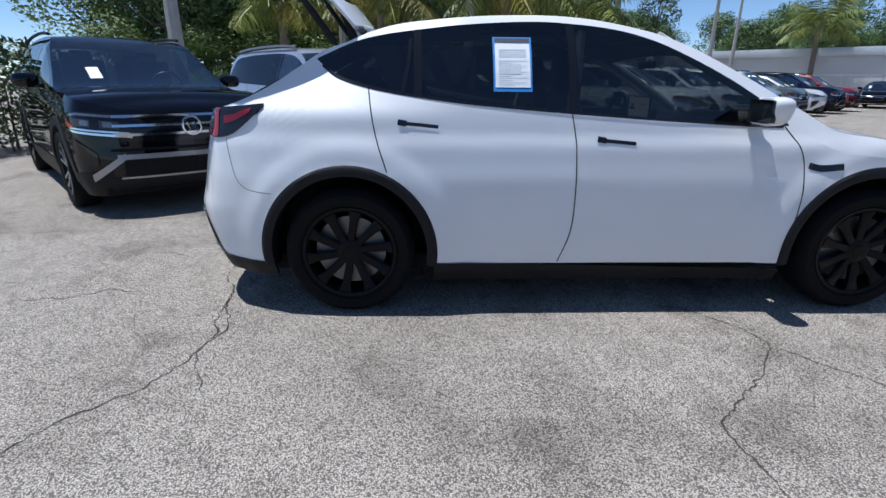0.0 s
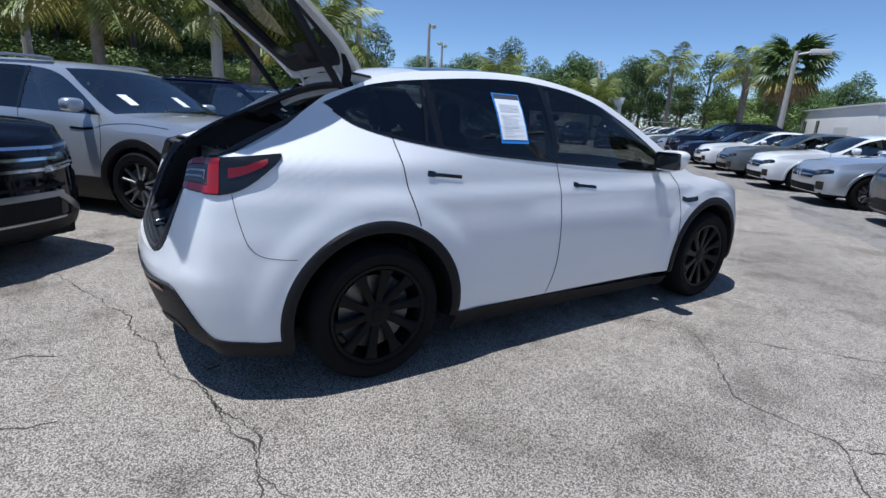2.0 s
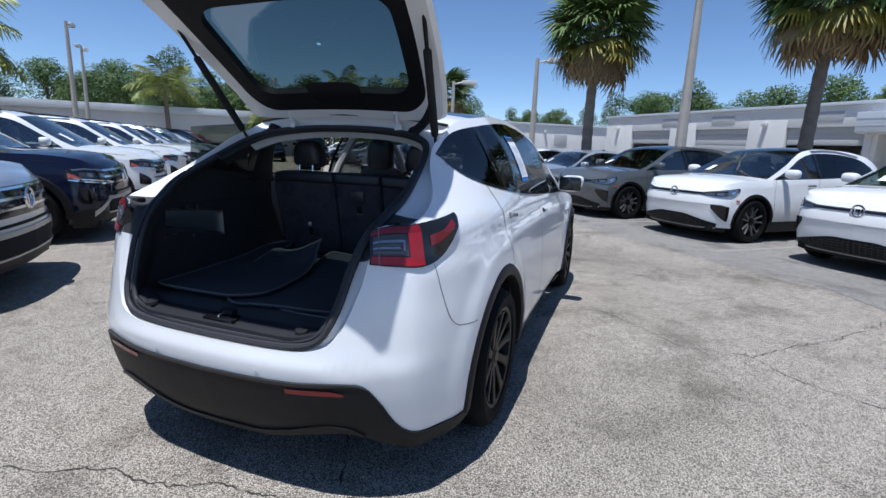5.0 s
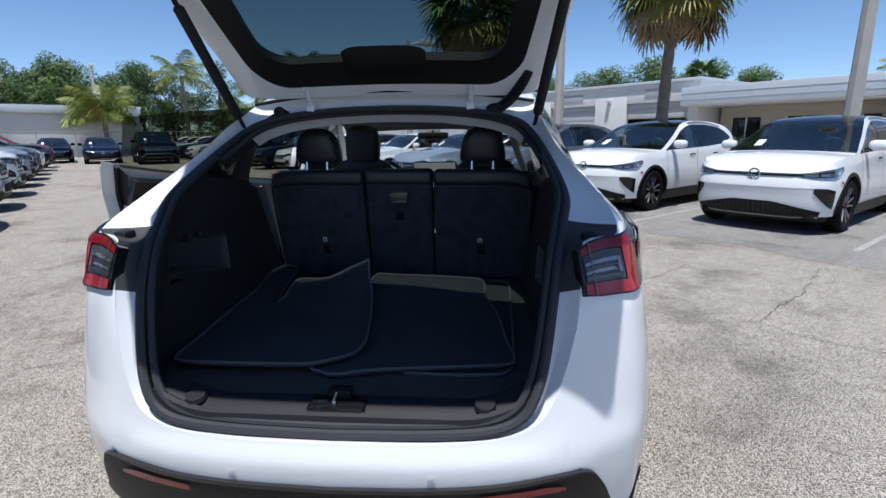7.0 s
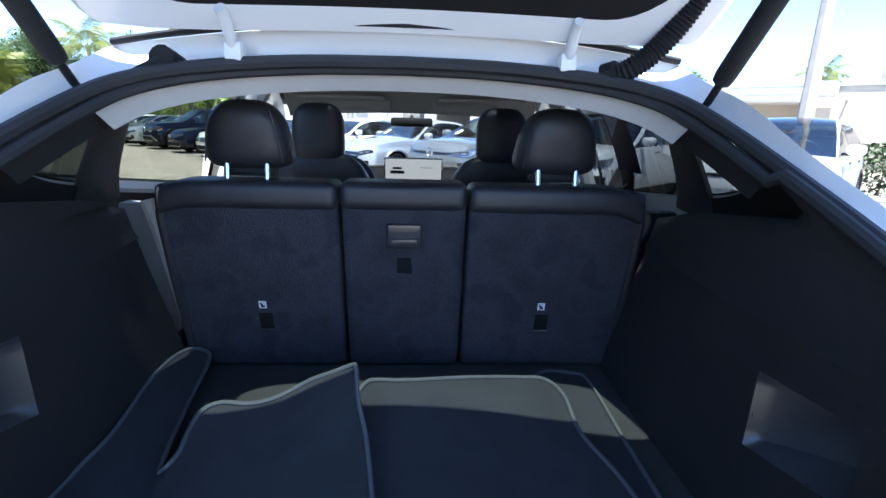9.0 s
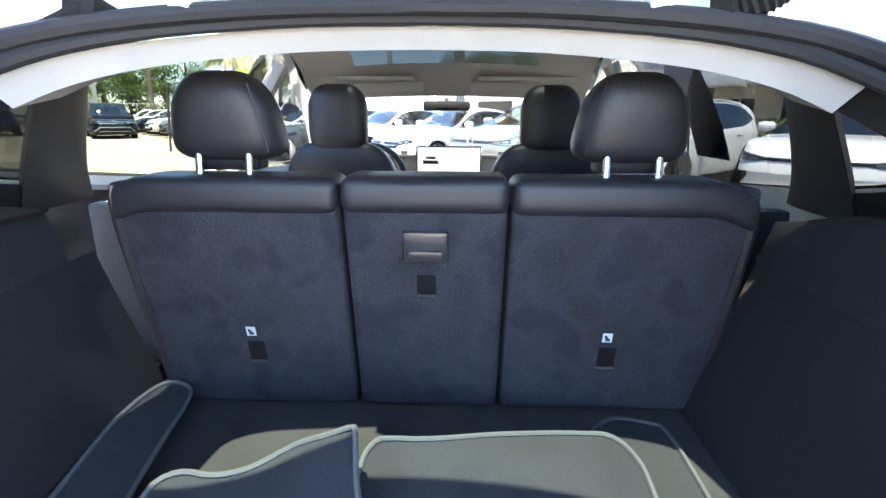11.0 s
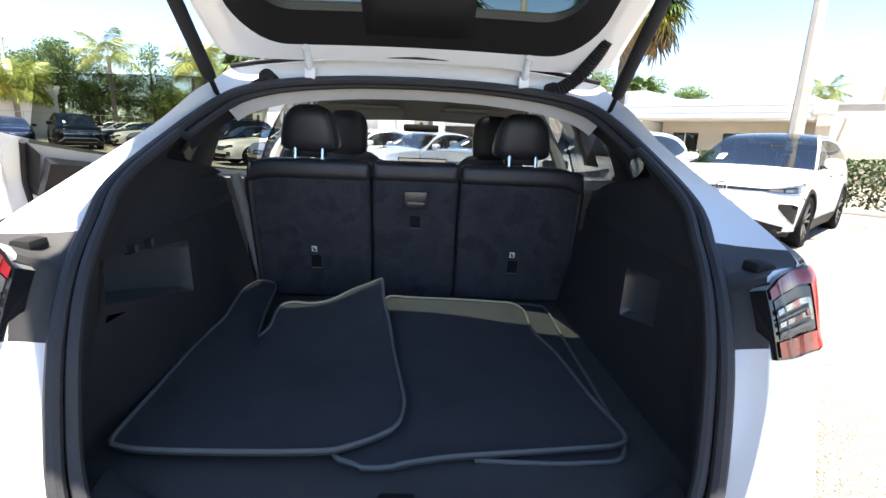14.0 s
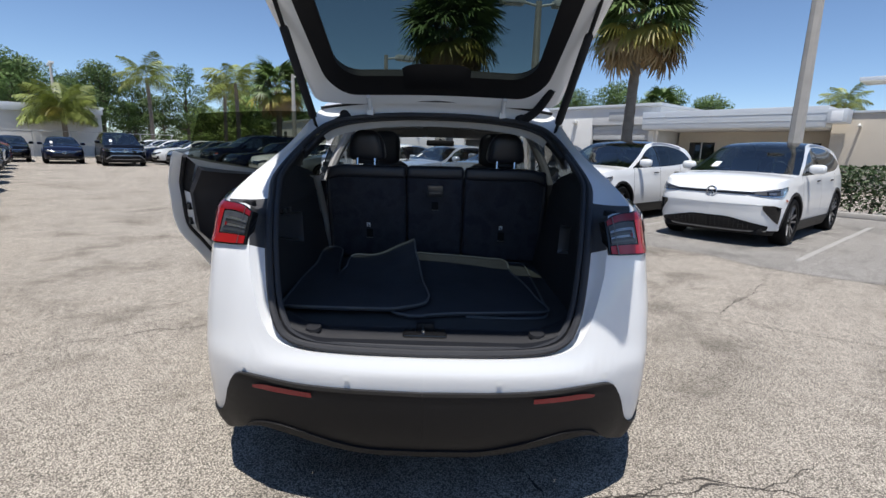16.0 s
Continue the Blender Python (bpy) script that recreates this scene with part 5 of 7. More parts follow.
floor_mat([(-.705, .54), (-.718, .48), (-.722, .32), (-.715, .157), (-.698, .10), (-.64, .02), (-.57, .0), (-.48, .006), (-.185, .055), (-.10, .082), (-.05, .092), (-.036, .104), (-.028, .15), (-.022, .21), (-.045, .27), (-.054, .32), (-.050, .37), (-.068, .402), (-.11, .412), (-.17, .408), (-.195, .425), (-.17, .442), (0, .475), (.21, .505), (.25, .53), (.245, .575), (.18, .592), (.06, .588), (-.09, .575), (-.22, .588), (-.45, .575), (-.66, .556)], .724, "charcoal carpet mat with curled corner and grey piping", curl)


# roof edge fittings above the load space
tube("roof_edge_seal", spline([(.095 - .05 * (1 - (y / .6) ** 2), y, 1.502 + .046 * (1 - (y / .6) ** 2)) for y in (-.58, -.45, -.25, 0, .25, .45, .58)], 40), .007, "rubber", car, 6, False, "black seal along the roof edge")
hose = [(.045, -.405, 1.462), (.015, -.440, 1.476), (.005, -.485, 1.512), (-.01, -.520, 1.56), (-.03, -.545, 1.61)]
pts = spline(hose, 60)
tube("gate_hose", pts, [.019 + .004 * (i % 2) for i in range(60)], "rubber", car, 12, False, "black ribbed cable hose")
tube("hose_boot", pts[:8], .028, "rubber", car, 12)
tube("cable_boot", [(.060, .445, 1.458), (.008, .448, 1.470)], .024, "rubber", car, 12)
tube("gate_cable", [(.012, .450, 1.468), (-.012, .480, 1.444), (-.05, .522, 1.404)], .008, "rubber", car, 8)
v, f = [], []
for k, t in enumerate(linspace(-.26, .26, 19)):
    e = max(0, 1 - (abs(t) / .26) ** 6)
    for u in (2.4, 3.6, 4.8, 5.2 + .75 * e):
        v.append(gate_at(gate_in, u, t) + (gate_at(gate_in, u, t) - gate_at(gate_out, u, t)).normalized() * (.022 * e * (1 if 3 < u < 5 else .35)))
mesh_part("gate_hump", v, grid_faces(19, 4), "trim", tailgate, "black housing under the rear window")

# outer fittings of the raised tailgate: lamps, number plate holder, lettering
for side in (-1, 1):
    pts = [gm @ Vector((-.80 + .06 * t, side * (.69 - .28 * t), 1.10 + .02 * t)) for t in linspace(0, 1, 8)]
    up = (gm.to_3x3() @ Vector((-.9, 0, .3))).normalized() * .012
    v = [p + up + w for p in pts for w in (gm.to_3x3() @ Vector((.012, 0, .045)), gm.to_3x3() @ Vector((-.012, 0, -.045)))]
    mesh_part("gate_lamp", v, [(2 * i, 2 * i + 1, 2 * i + 3, 2 * i + 2) for i in range(7)], "lamp_deep", tailgate, "red lamp on the tailgate")
bm = bmesh.new()
add_box(bm, (-.012, -.16, -.075), (.0, .16, .075), .006, gm @ Matrix.Translation((-.885, 0, .88)) @ pose(0, 0, 0, 0, -24, 0))
plate = part("plate_holder", bm, "trim", tailgate, "empty dark number plate holder")
txt = bpy.data.curves.new("lettering", "FONT")
txt.body, txt.size, txt.extrude, txt.align_x = "DUAL MOTOR", .042, .001, "CENTER"
txt.materials.append(M["ink"])
letters = new("lettering", txt)
letters.parent = tailgate
letters.matrix_basis = gm @ Matrix.Translation((-.895, -.45, .77)) @ Matrix(((0, .36, -.93, 0), (-1, 0, 0, 0), (0, .93, .36, 0), (0, 0, 0, 1)))
letters["label"] = "dark lettering on the tailgate"


# ---- parked cars ----
class ParkedSpec:
    def __init__(self, wb, ro, fo, hw, rail, low, top, hood_x, header_x, tail_x, face, R=.36, rim_r=.245):
        self.wb, self.ro, self.fo, self.hw, self.rail, self.low, self.top = wb, ro, fo, hw, rail, low, top
        self.hood_x, self.header_x, self.tail_x, self.face, self.R, self.rim_r = hood_x, header_x, tail_x, face, R, rim_r


SUV = ParkedSpec(2.98, 1.06, .91, .985,
                 [(-1.06, 1.10), (-.95, 1.16), (-.80, 1.42), (-.62, 1.64), (-.2, 1.71), (.6, 1.735), (1.3, 1.72), (1.75, 1.66), (2.15, 1.42), (2.55, 1.19), (2.75, 1.135), (3.2, 1.12), (3.55, 1.08), (3.78, 1.02), (3.89, .955)],
                 [(-.72, 1.24), (-.3, 1.20), (.6, 1.17), (1.6, 1.145), (2.45, 1.13)], [(-.72, 1.30), (-.55, 1.56), (-.1, 1.635), (.6, 1.655), (1.3, 1.64), (1.75, 1.57), (2.1, 1.38), (2.45, 1.14)],
                 2.68, 1.80, -.62, "suv", .385, .27)
CROSS = ParkedSpec(2.77, .93, .86, .925,
                   [(-.93, 1.02), (-.85, 1.08), (-.62, 1.34), (-.35, 1.49), (.1, 1.575), (.8, 1.60), (1.2, 1.58), (1.55, 1.51), (2.0, 1.28), (2.45, 1.085), (2.62, 1.05), (3.0, 1.03), (3.3, .985), (3.5, .93), (3.63, .87)],
                   [(-.40, 1.25), (0, 1.155), (.6, 1.11), (1.5, 1.08), (2.32, 1.06)], [(-.40, 1.30), (-.1, 1.44), (.4, 1.52), (.8, 1.535), (1.2, 1.515), (1.55, 1.43), (1.95, 1.22), (2.32, 1.07)],
                   2.52, 1.50, -.30, "cross", .365, .265)
SEDAN = ParkedSpec(2.69, 1.05, .93, .90,
                   [(-1.05, .98), (-.95, 1.02), (-.6, 1.05), (-.45, 1.09), (0, 1.30), (.35, 1.41), (.8, 1.44), (1.15, 1.42), (1.5, 1.33), (1.9, 1.10), (2.2, .985), (2.5, .95), (2.9, .91), (3.3, .84), (3.55, .76), (3.62, .72)],
                   [(-.30, 1.10), (0, 1.05), (.6, 1.01), (1.4, .985), (2.0, .97)], [(-.30, 1.12), (.1, 1.29), (.4, 1.37), (.8, 1.395), (1.15, 1.37), (1.5, 1.27), (1.85, 1.07), (2.0, .98)],
                   2.18, 1.38, .10, "sedan", .335, .235)
WHEELS = {}


def parked_wheel(spec):
    key = id(spec)
    if key not in WHEELS:
        WHEELS[key] = make_wheel(spec.R, .235, spec.rim_r, 10, "bar", "rim", "dark_alloy" if spec.face == "cross" else "alloy", 36)
    return WHEELS[key]


def parked_car(spec, colour, label, papers=2, group="parked cars", name="parked_car"):
    """A closed car in its own axes: rear axle at x = 0, nose to +x."""
    ro, wb, fo, hw = spec.ro, spec.wb, spec.fo, spec.hw
    xf = wb + fo
    plan = [(-ro, 0), (-ro + .012, .40 * hw), (-ro + .055, .70 * hw), (-ro + .14, .87 * hw), (-ro + .36, .965 * hw), (0, hw), (wb * .5, .992 * hw), (wb, hw), (xf - .40, .965 * hw), (xf - .20, .88 * hw), (xf - .09, .70 * hw), (xf - .025, .40 * hw), (xf, 0)]
    H = max(z for x, z in spec.rail)
    belt = spec.low[len(spec.low) // 2][1]
    side_in = [(.18, .08), (.30, .03), (.5, .0), (.7, .004), (belt - .22, .03), (belt - .08, .05), (belt, .075), (belt + (H - belt) * .45, .16), (belt + (H - belt) * .75, .235), (H - .05, .30), (H + .02, .36)]
    rear_in = [(.18, .12), (.4, .02), (.6, 0), (.9, .04), (1.2, .14)]
    noseup = spec.rail[-1][1]
    front_in = [(.18, .15), (.30, .06), (.42, .030), (.55, .014), (.635, 0), (.68, .006), (noseup - .10, .030), (noseup - .02, .075), (noseup + .1, .2)] if spec.face == "cross" else [(.18, .12), (.30, .03), (.45, 0), (.62, .01), (noseup - .02, .06 if spec.face == "suv" else .09), (noseup + .1, .2)]
    sh = Shell(plan, side_in, rear_in, front_in, (spec.header_x, spec.hood_x, .18))
    ob = thing(name, label, "car", group)
    top = lambda u: lerp1(spec.rail, sh.base(u)[0].x)
    xa, xb = spec.low[0][0], spec.low[-1][0]
    need = [sh.u_at(xa), sh.u_at(xb)]
    us = sorted(set(linspace(0, 1, 96)) | set(need))
    R1, R2, R3 = 16, 4, 2
    rows = R1 + R2 + R3 + 1
    bv, bf = [], []
    bpx = wb * .42
    for side in (-1, 1):
        verts = []
        for u in us:
            x = sh.base(u)[0].x
            zt = top(u)
            if xa - 1e-4 <= x <= xb + 1e-4:
                a, b = lerp1(spec.low, x), lerp1(spec.top, x)
            else:
                a = b = .26 + (zt - .26) * .82
            zs = [.26 + (a - .26) * i / R1 for i in range(R1)] + [a + (b - a) * i / R2 for i in range(R2)] + [b + (zt - b) * i / R3 for i in range(R3 + 1)]
            verts += [sh.point(u, z, side) for z in zs]
        white, panes = [], {"rear_side_window": [], "front_side_window": []}
        for i in range(len(us) - 1):
            x0, x1 = sh.base(us[i])[0].x, sh.base(us[i + 1])[0].x
            for j in range(rows - 1):
                a = i * rows + j
                q = (a, a + rows, a + rows + 1, a + 1)
                q = q if side < 0 else q[::-1]
                if R1 <= j < R1 + R2:
                    if xa - 1e-4 <= x0 and x1 <= xb + 1e-4:
                        panes["rear_side_window" if x1 < bpx else "front_side_window"].append(q)
                    continue
                white.append(q)
        white = arch_cut(verts, None, white, [(0, spec.R), (wb, spec.R)], spec.R + .075)
        cv, cf = compact(verts, white)
        bf += [tuple(i + len(bv) for i in f) for f in cf]
        bv += cv
        for key, fs in panes.items():
            pv, pf = compact(verts, fs)
            mesh_part(key, pv, pf, "car_privacy" if key.startswith("rear") else "car_glass", ob, "tinted glass")
        sh.strip("pillar", [(bpx, lerp1(spec.low, bpx)), (bpx + .02, lerp1(spec.top, bpx))], .06, side, .004, "gloss", ob)
        for cx in (0.0, wb):
            v, n = [], 28
            for i in range(n + 1):
                w = radians(-8 + 196 * i / n)
                for r, off in ((spec.R + .045, -.05), (spec.R + .045, .004), (spec.R + .06, .012), (spec.R + (.088 if spec.face != "suv" else .125), .012), (spec.R + (.095 if spec.face != "suv" else .135), .002)):
                    v.append(sh.at(cx + r * math.cos(w), max(.2, spec.R + r * math.sin(w)), side, off))
            mesh_part("wheel_arch_trim", v, grid_faces(n + 1, 5, 0, side > 0), "trim" if spec.face != "sedan" else colour, ob)
            box("wheel_well", (cx - spec.R - .05, min(side * .48, side * .60), .2), (cx + spec.R + .05, max(side * .48, side * .60), spec.R * 2 + .04), "dark_in", ob)
        sh.patch("sill", [sh.u_at(x) for x in linspace(.42, wb - .42, 14)], .17, {"suv": .44, "cross": .36, "sedan": .26}[spec.face], 3, side, .006, "trim", ob)
        for x in (wb * .12, wb * .46):
            sh.strip("door_handle", [(x, belt - .14), (x + .22, belt - .145)], .024, side, .012, colour if spec.face != "cross" else "gloss", ob)
        for ln in ([(wb * .07, belt), (wb * .09, belt - .2), (wb * .17, .70)], [(wb * .42, belt), (wb * .43, belt - .3), (wb * .41, .36)], [(wb * .82, belt - .02), (wb * .84, belt - .3), (wb * .83, .36)]):
            sh.strip("shut_line", ln, .007, side, .0015, "dark_in", ob)
        # mirror
        mx, mz = spec.hood_x - .42, belt + .06
        bm = bmesh.new()
        for q in bmesh.ops.create_uvsphere(bm, u_segments=16, v_segments=10, radius=1)["verts"]:
            c = q.co
            q.co = Vector((mx + max(-.05, math.copysign(abs(c.x) ** .7, c.x) * .085), side * (hw + .07) + math.copysign(abs(c.y) ** .6, c.y) * .115, mz + math.copysign(abs(c.z) ** .65, c.z) * .075))
        mir = part("door_mirror", bm, colour, ob)
        box("mirror_foot", (mx - .01, min(side * (hw - .08), side * (hw + .02)), mz - .075), (mx + .06, max(side * (hw - .08), side * (hw + .02)), mz - .035), "gloss", mir, .01)
        # face: head lamp, intake, nose bars
        n0 = noseup
        if spec.face == "suv":
            hl = (xf - .44, n0 - .195, n0 - .02)
        elif spec.face == "cross":
            hl = (xf - .50, n0 - .115, n0 - .012)
        else:
            hl = (xf - .26, n0 - .12, n0 - .015)
        ua, ub = sh.u_at(hl[0]), sh.u_at(xf - .045)
        span = ub - ua
        rise = {"suv": .05, "cross": .10, "sedan": .06}[spec.face]
        hlo = lambda u: hl[1] + (rise + (.02 if spec.face != "cross" else -.02)) * (1 - (u - ua) / span)
        hhi = lambda u: hl[2] + rise * (1 - (u - ua) / span) - .035 * max(0, 1 - (u - ua) / (span * .3))
        if spec.face == "cross":
            # a wedge: thin beside the badge, tall at the wing, its lower outer corner cut off
            hlo = lambda u: n0 - .080 - .030 * math.sin(math.pi * min(1, (u - ua) / span)) + .075 * max(0, 1 - (u - ua) / (span * .22)) ** 1.3
            hhi = lambda u: n0 + .046 - .098 * (u - ua) / span
        lamp = sh.patch("head_lamp", linspace(ua, ub, 18), hlo, hhi, 5, side, .010, "lamp_dark", ob, "clear head lamp with dark housing", .03)
        mixz = lambda f: (lambda u: hlo(u) + (hhi(u) - hlo(u)) * f)
        sh.patch("lamp_line", linspace(ua + span * .10, ua + span * .97, 14), mixz(.80), mixz(.92), 2, side, .013, "lamp_clear", lamp)
        sh.patch("lamp_lens", linspace(ua + span * .22, ua + span * .50, 7), mixz(.22), mixz(.62), 3, side, .013, "lamp_inner", lamp)
        sh.patch("lamp_lens", linspace(ua + span * .62, ua + span * .86, 7), mixz(.24), mixz(.62), 3, side, .013, "lamp_inner", lamp)
        if spec.face == "cross":
            sh.patch("lamp_line", linspace(ua + span * .05, ua + span * .96, 16), mixz(.02), mixz(.13), 2, side, .013, "chrome", lamp)
            sh.patch("lamp_glow", linspace(ua + span * .05, ua + span * .32, 9), mixz(.16), mixz(.80), 4, side, .0135, "lamp_clear", lamp, "bright lamp chamber")
            sh.patch("lamp_reflector", linspace(ua + span * .14, ua + span * .24, 6), mixz(.30), mixz(.62), 3, side, .0165, "chrome", lamp)
            sh.patch("lamp_reflector", linspace(ua + span * .42, ua + span * .58, 6), mixz(.28), mixz(.60), 3, side, .0150, "lamp_clear", lamp)
            sh.strip("side_marker", [(wb + .36, .70), (wb + .43, .715)], .032, side, .010, "amber", ob, "small orange side marker")
        if spec.face == "suv":
            sh.patch("lamp_line", linspace(ua + span * .12, ua + span * .98, 14), mixz(.02), mixz(.12), 2, side, .014, "chrome", lamp)
            for f0 in (.36, .66):
                sh.patch("lamp_reflector", linspace(ua + span * f0, ua + span * (f0 + .12), 6), mixz(.30), mixz(.58), 3, side, .0145, "lamp_clear", lamp)
            sh.patch("turn_lamp", linspace(ua + span * .03, ua + span * .26, 7), mixz(.08), lambda u: mixz(.62 - .5 * (u - ua - span * .03) / (span * .23))(u), 3, side, .014, "amber", lamp)
            sh.patch("lamp_underline", linspace(ua + span * .04, ua + span, 16), mixz(-.16), mixz(-.04), 2, side, .013, "chrome", lamp)
            sh.patch("corner_cladding", linspace(sh.u_at(wb + spec.R + .10), sh.u_at(xf - .10), 16), .20, lambda u: .455 + .03 * (u - sh.u_at(xf - .10)) / .05, 4, side, .010, "trim", ob, "black plastic bumper corner", .02)
    mesh_part("body", bv, bf, colour, ob)
    # top: rear window, roof, windscreen, bonnet
    cols, N = linspace(0, 1, 70), 13
    cap = []
    for u in cols:
        z = top(u)
        a = sh.point(u, z, 1)
        for k in range(N):
            t = -1 + 2 * k / (N - 1)
            bulge = (.045 if a.x > spec.hood_x else .03) * (1 - t * t) * min(1, a.y / .5)
            cap.append(Vector((a.x + (.05 if spec.header_x < a.x < spec.hood_x + .05 else 0) * (1 - t * t), a.y * t, z + bulge)))
    zones = {"bonnet": [], "windscreen": [], "roof": [], "rear_window": []}
    for i in range(len(cols) - 1):
        x = .5 * (cap[i * N].x + cap[(i + 1) * N].x)
        key = "rear_window" if x < spec.tail_x else "roof" if x < spec.header_x else "windscreen" if x < spec.hood_x else "bonnet"
        zones[key] += grid_faces(2, N, i * N)
    for key, mt in (("bonnet", colour), ("windscreen", "car_glass"), ("roof", "gloss" if spec.face == "cross" else colour), ("rear_window", "car_privacy")):
        cv, cf = compact(cap, zones[key])
        mesh_part(key, cv, cf, mt, ob)
    if spec.face == "cross":
        for side in (-1, 1):
            sh.strip("roof_rail", [(x, lerp1(spec.top, x) + .035) for x in (-.05, .4, .8, 1.2)], .03, side, .012, "alloy", ob)
    if spec.face == "suv":
        for side in (-1, 1):
            tube("roof_rail", [(x, side * (hw - .30), lerp1(spec.rail, x) + .035) for x in linspace(-.45, 1.6, 10)], .018, "trim" if colour != "silver" else "alloy", ob, 8)
    # nose
    n0 = noseup

    def nose(name, y0, y1, z0, z1, mt, off=.010, depth=.02, lab=""):
        def u_y(y):
            lo, hi = .6, 1.0
            for _ in range(36):
                mid = (lo + hi) / 2
                if sh.base(mid)[0].y > y:
                    lo = mid
                else:
                    hi = mid
            return lo
        for side in (-1, 1):
            us2 = linspace(u_y(y1), u_y(y0), 12)
            zl = z0 if not callable(z0) else (lambda u: z0(sh.base(u)[0].y))
            zh = z1 if not callable(z1) else (lambda u: z1(sh.base(u)[0].y))
            sh.patch(name, us2, zl, zh, 3, side, off, mt, ob, lab, depth)
    if spec.face == "suv":
        nose("grille", 0, .62, n0 - .26, n0 - .015, "gloss", .008)
        for z in (n0 - .045, n0 - .125, n0 - .205):
            nose("grille_bar", 0, .66, z, z + .022, "chrome", .016, .012)
        nose("bumper_slot", 0, .70, n0 - .34, n0 - .315, "dark_in", .006)
        nose("lower_intake", 0, .62, .38, .54, "dark_in", .006)
        nose("skid_trim", .0, .66, lambda y: .54 + .0 * y, lambda y: .585, "alloy", .014)
        nose("skid_trim", .60, .86, lambda y: .54 - (y - .60) * .75, lambda y: .60 - (y - .60) * .72, "alloy", .014)
        nose("chin", 0, .93, .27, lambda y: .375 + .06 * max(0, (y - .66) / .27), "trim", .010)
        nose("air_slot", .80, .93, lambda y: .50 + .30 * max(0, y - .86), lambda y: .60 + .95 * (y - .80), "gloss", .012)
        for side in (-1, 1):
            # thin dark strip paints the shade of the wing's shoulder crease
            sh.strip("shoulder_line", [(wb - .55, .99), (wb - .40, 1.035), (wb, 1.06), (wb + .42, 1.03)], .006, side, .002, "dark_in", ob)
            sh.strip("wing_strip", [(wb - .92, .975), (wb - .72, .97), (wb - .58, .985)], .028, side, .006, "gloss", ob)
        nose("chin_line", 0, .66, .365, .382, "alloy", .016)
    elif spec.face == "cross":
        nose("light_bar", 0, .52, n0 - .082, n0 - .046, "gloss", .010)
        nose("bar_line", .07, .48, n0 - .066, n0 - .062, "lamp_clear", .032, .004)
        nose("bumper_crease", .0, .70, .640, .646, colour, .004, .004)
        nose("lower_intake", 0, .80, lambda y: .235 + .03 * y, lambda y: .445 - .21 * max(0, y - .26), "trim", .010)
        nose("chin", 0, .88, .19, lambda y: .232 + .05 * max(0, y - .5), "trim", .008)
        for k in range(5):
            nose("intake_slat", .02, .62 - .07 * k, .272 + .032 * k, .278 + .032 * k, "satin_trim", .016, .006)
        for k in range(9):
            y = .03 + .065 * k
            nose("intake_rib", y, y + .007, .262, .43 - .20 * max(0, y - .22), "satin_trim", .015, .006)
        nose("intake_line", 0, .80, lambda y: .238 + .05 * max(0, y - .5), lambda y: .254 + .06 * max(0, y - .5), "alloy", .018)
        nose("air_slot", .70, .875, lambda y: .585 - 1.25 * (y - .70), lambda y: .640 - .55 * max(0, y - .82), "gloss", .012)
    else:
        nose("grille", 0, .50, n0 - .17, n0 - .05, "gloss", .010)
        nose("grille_bar", 0, .56, n0 - .055, n0 - .035, "chrome", .016, .012)
        nose("grille_bar", 0, .50, n0 - .12, n0 - .105, "chrome", .016, .012)
        nose("lower_intake", 0, .60, .28, .42, "dark_in", .008)
        nose("intake_line", 0, .66, .27, .285, "chrome", .014)
        nose("air_slot", .62, .76, .34, .50, "gloss", .010)
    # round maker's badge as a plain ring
    bz = n0 - (.13 if spec.face == "suv" else .065 if spec.face == "cross" else .10)
    c = sh.on(1.0, bz, 1, .022)
    rr = .085 if spec.face == "suv" else .072
    v, f = tube_data([(c.x, rr * math.cos(w), bz + rr * math.sin(w)) for w in linspace(0, 2 * math.pi, 25)[:-1]], .012, 6, True)
    badge = mesh_part("badge", v, f, "chrome", ob, "round chrome badge")
    v, f = tube_data([(c.x, -.04, bz + .035), (c.x, -.018, bz - .045), (c.x, 0, bz + .005), (c.x, .018, bz - .045), (c.x, .04, bz + .035)], .010, 6)
    mesh_part("badge_bars", v, f, "chrome", badge)
    # cabin seen through the glass
    box("cabin_tub", (-ro + .30, -hw + .14, .30), (spec.hood_x - .30, hw - .14, belt - .22), "dark_in", ob, .04)
    box("dashboard", (spec.hood_x - .62, -hw + .16, belt - .24), (spec.hood_x - .10, hw - .16, belt - .03), "trim", ob, .07)
    for x in (spec.header_x - .42, spec.header_x - 1.22):
        for yc in (-.37, .37):
            bm = bmesh.new()
            add_box(bm, (0, -.24, 0), (.13, .24, H - belt + .02), .06, Matrix.Translation((x, yc, belt - .28)) @ pose(0, 0, 0, 0, -14, 0), 2)
            seat = part("seat", bm, "leather", ob)
            box("headrest", (x - .16, yc - .12, H - .34), (x - .06, yc + .12, H - .15), "leather", seat, .045)
    tube("steering_wheel", [(spec.hood_x - .70 + .05 * math.sin(w), .37 + .18 * math.cos(w), belt + .0 + .16 * math.sin(w)) for w in linspace(0, 2 * math.pi, 21)[:-1]], .016, "leather", ob, 6, True)
    box("underbody", (-ro + .12, -hw + .2, .20), (xf - .15, hw - .2, .30), "dark_in", ob, .03)
    # papers behind the windscreen
    for k in range(papers):
        y0 = (-.52, .30)[k]
        x1, x0 = spec.hood_x - .20, spec.hood_x - .40
        v = []
        for x in (x0, x1):
            for y in (y0, y0 + .115):
                u = sh.u_at(x)
                z = top(u)
                a = sh.point(u, z, 1)
                t = y / a.y
                v.append(Vector((x + .05 * (1 - t * t), y, z + .03 * (1 - t * t) + .008)))
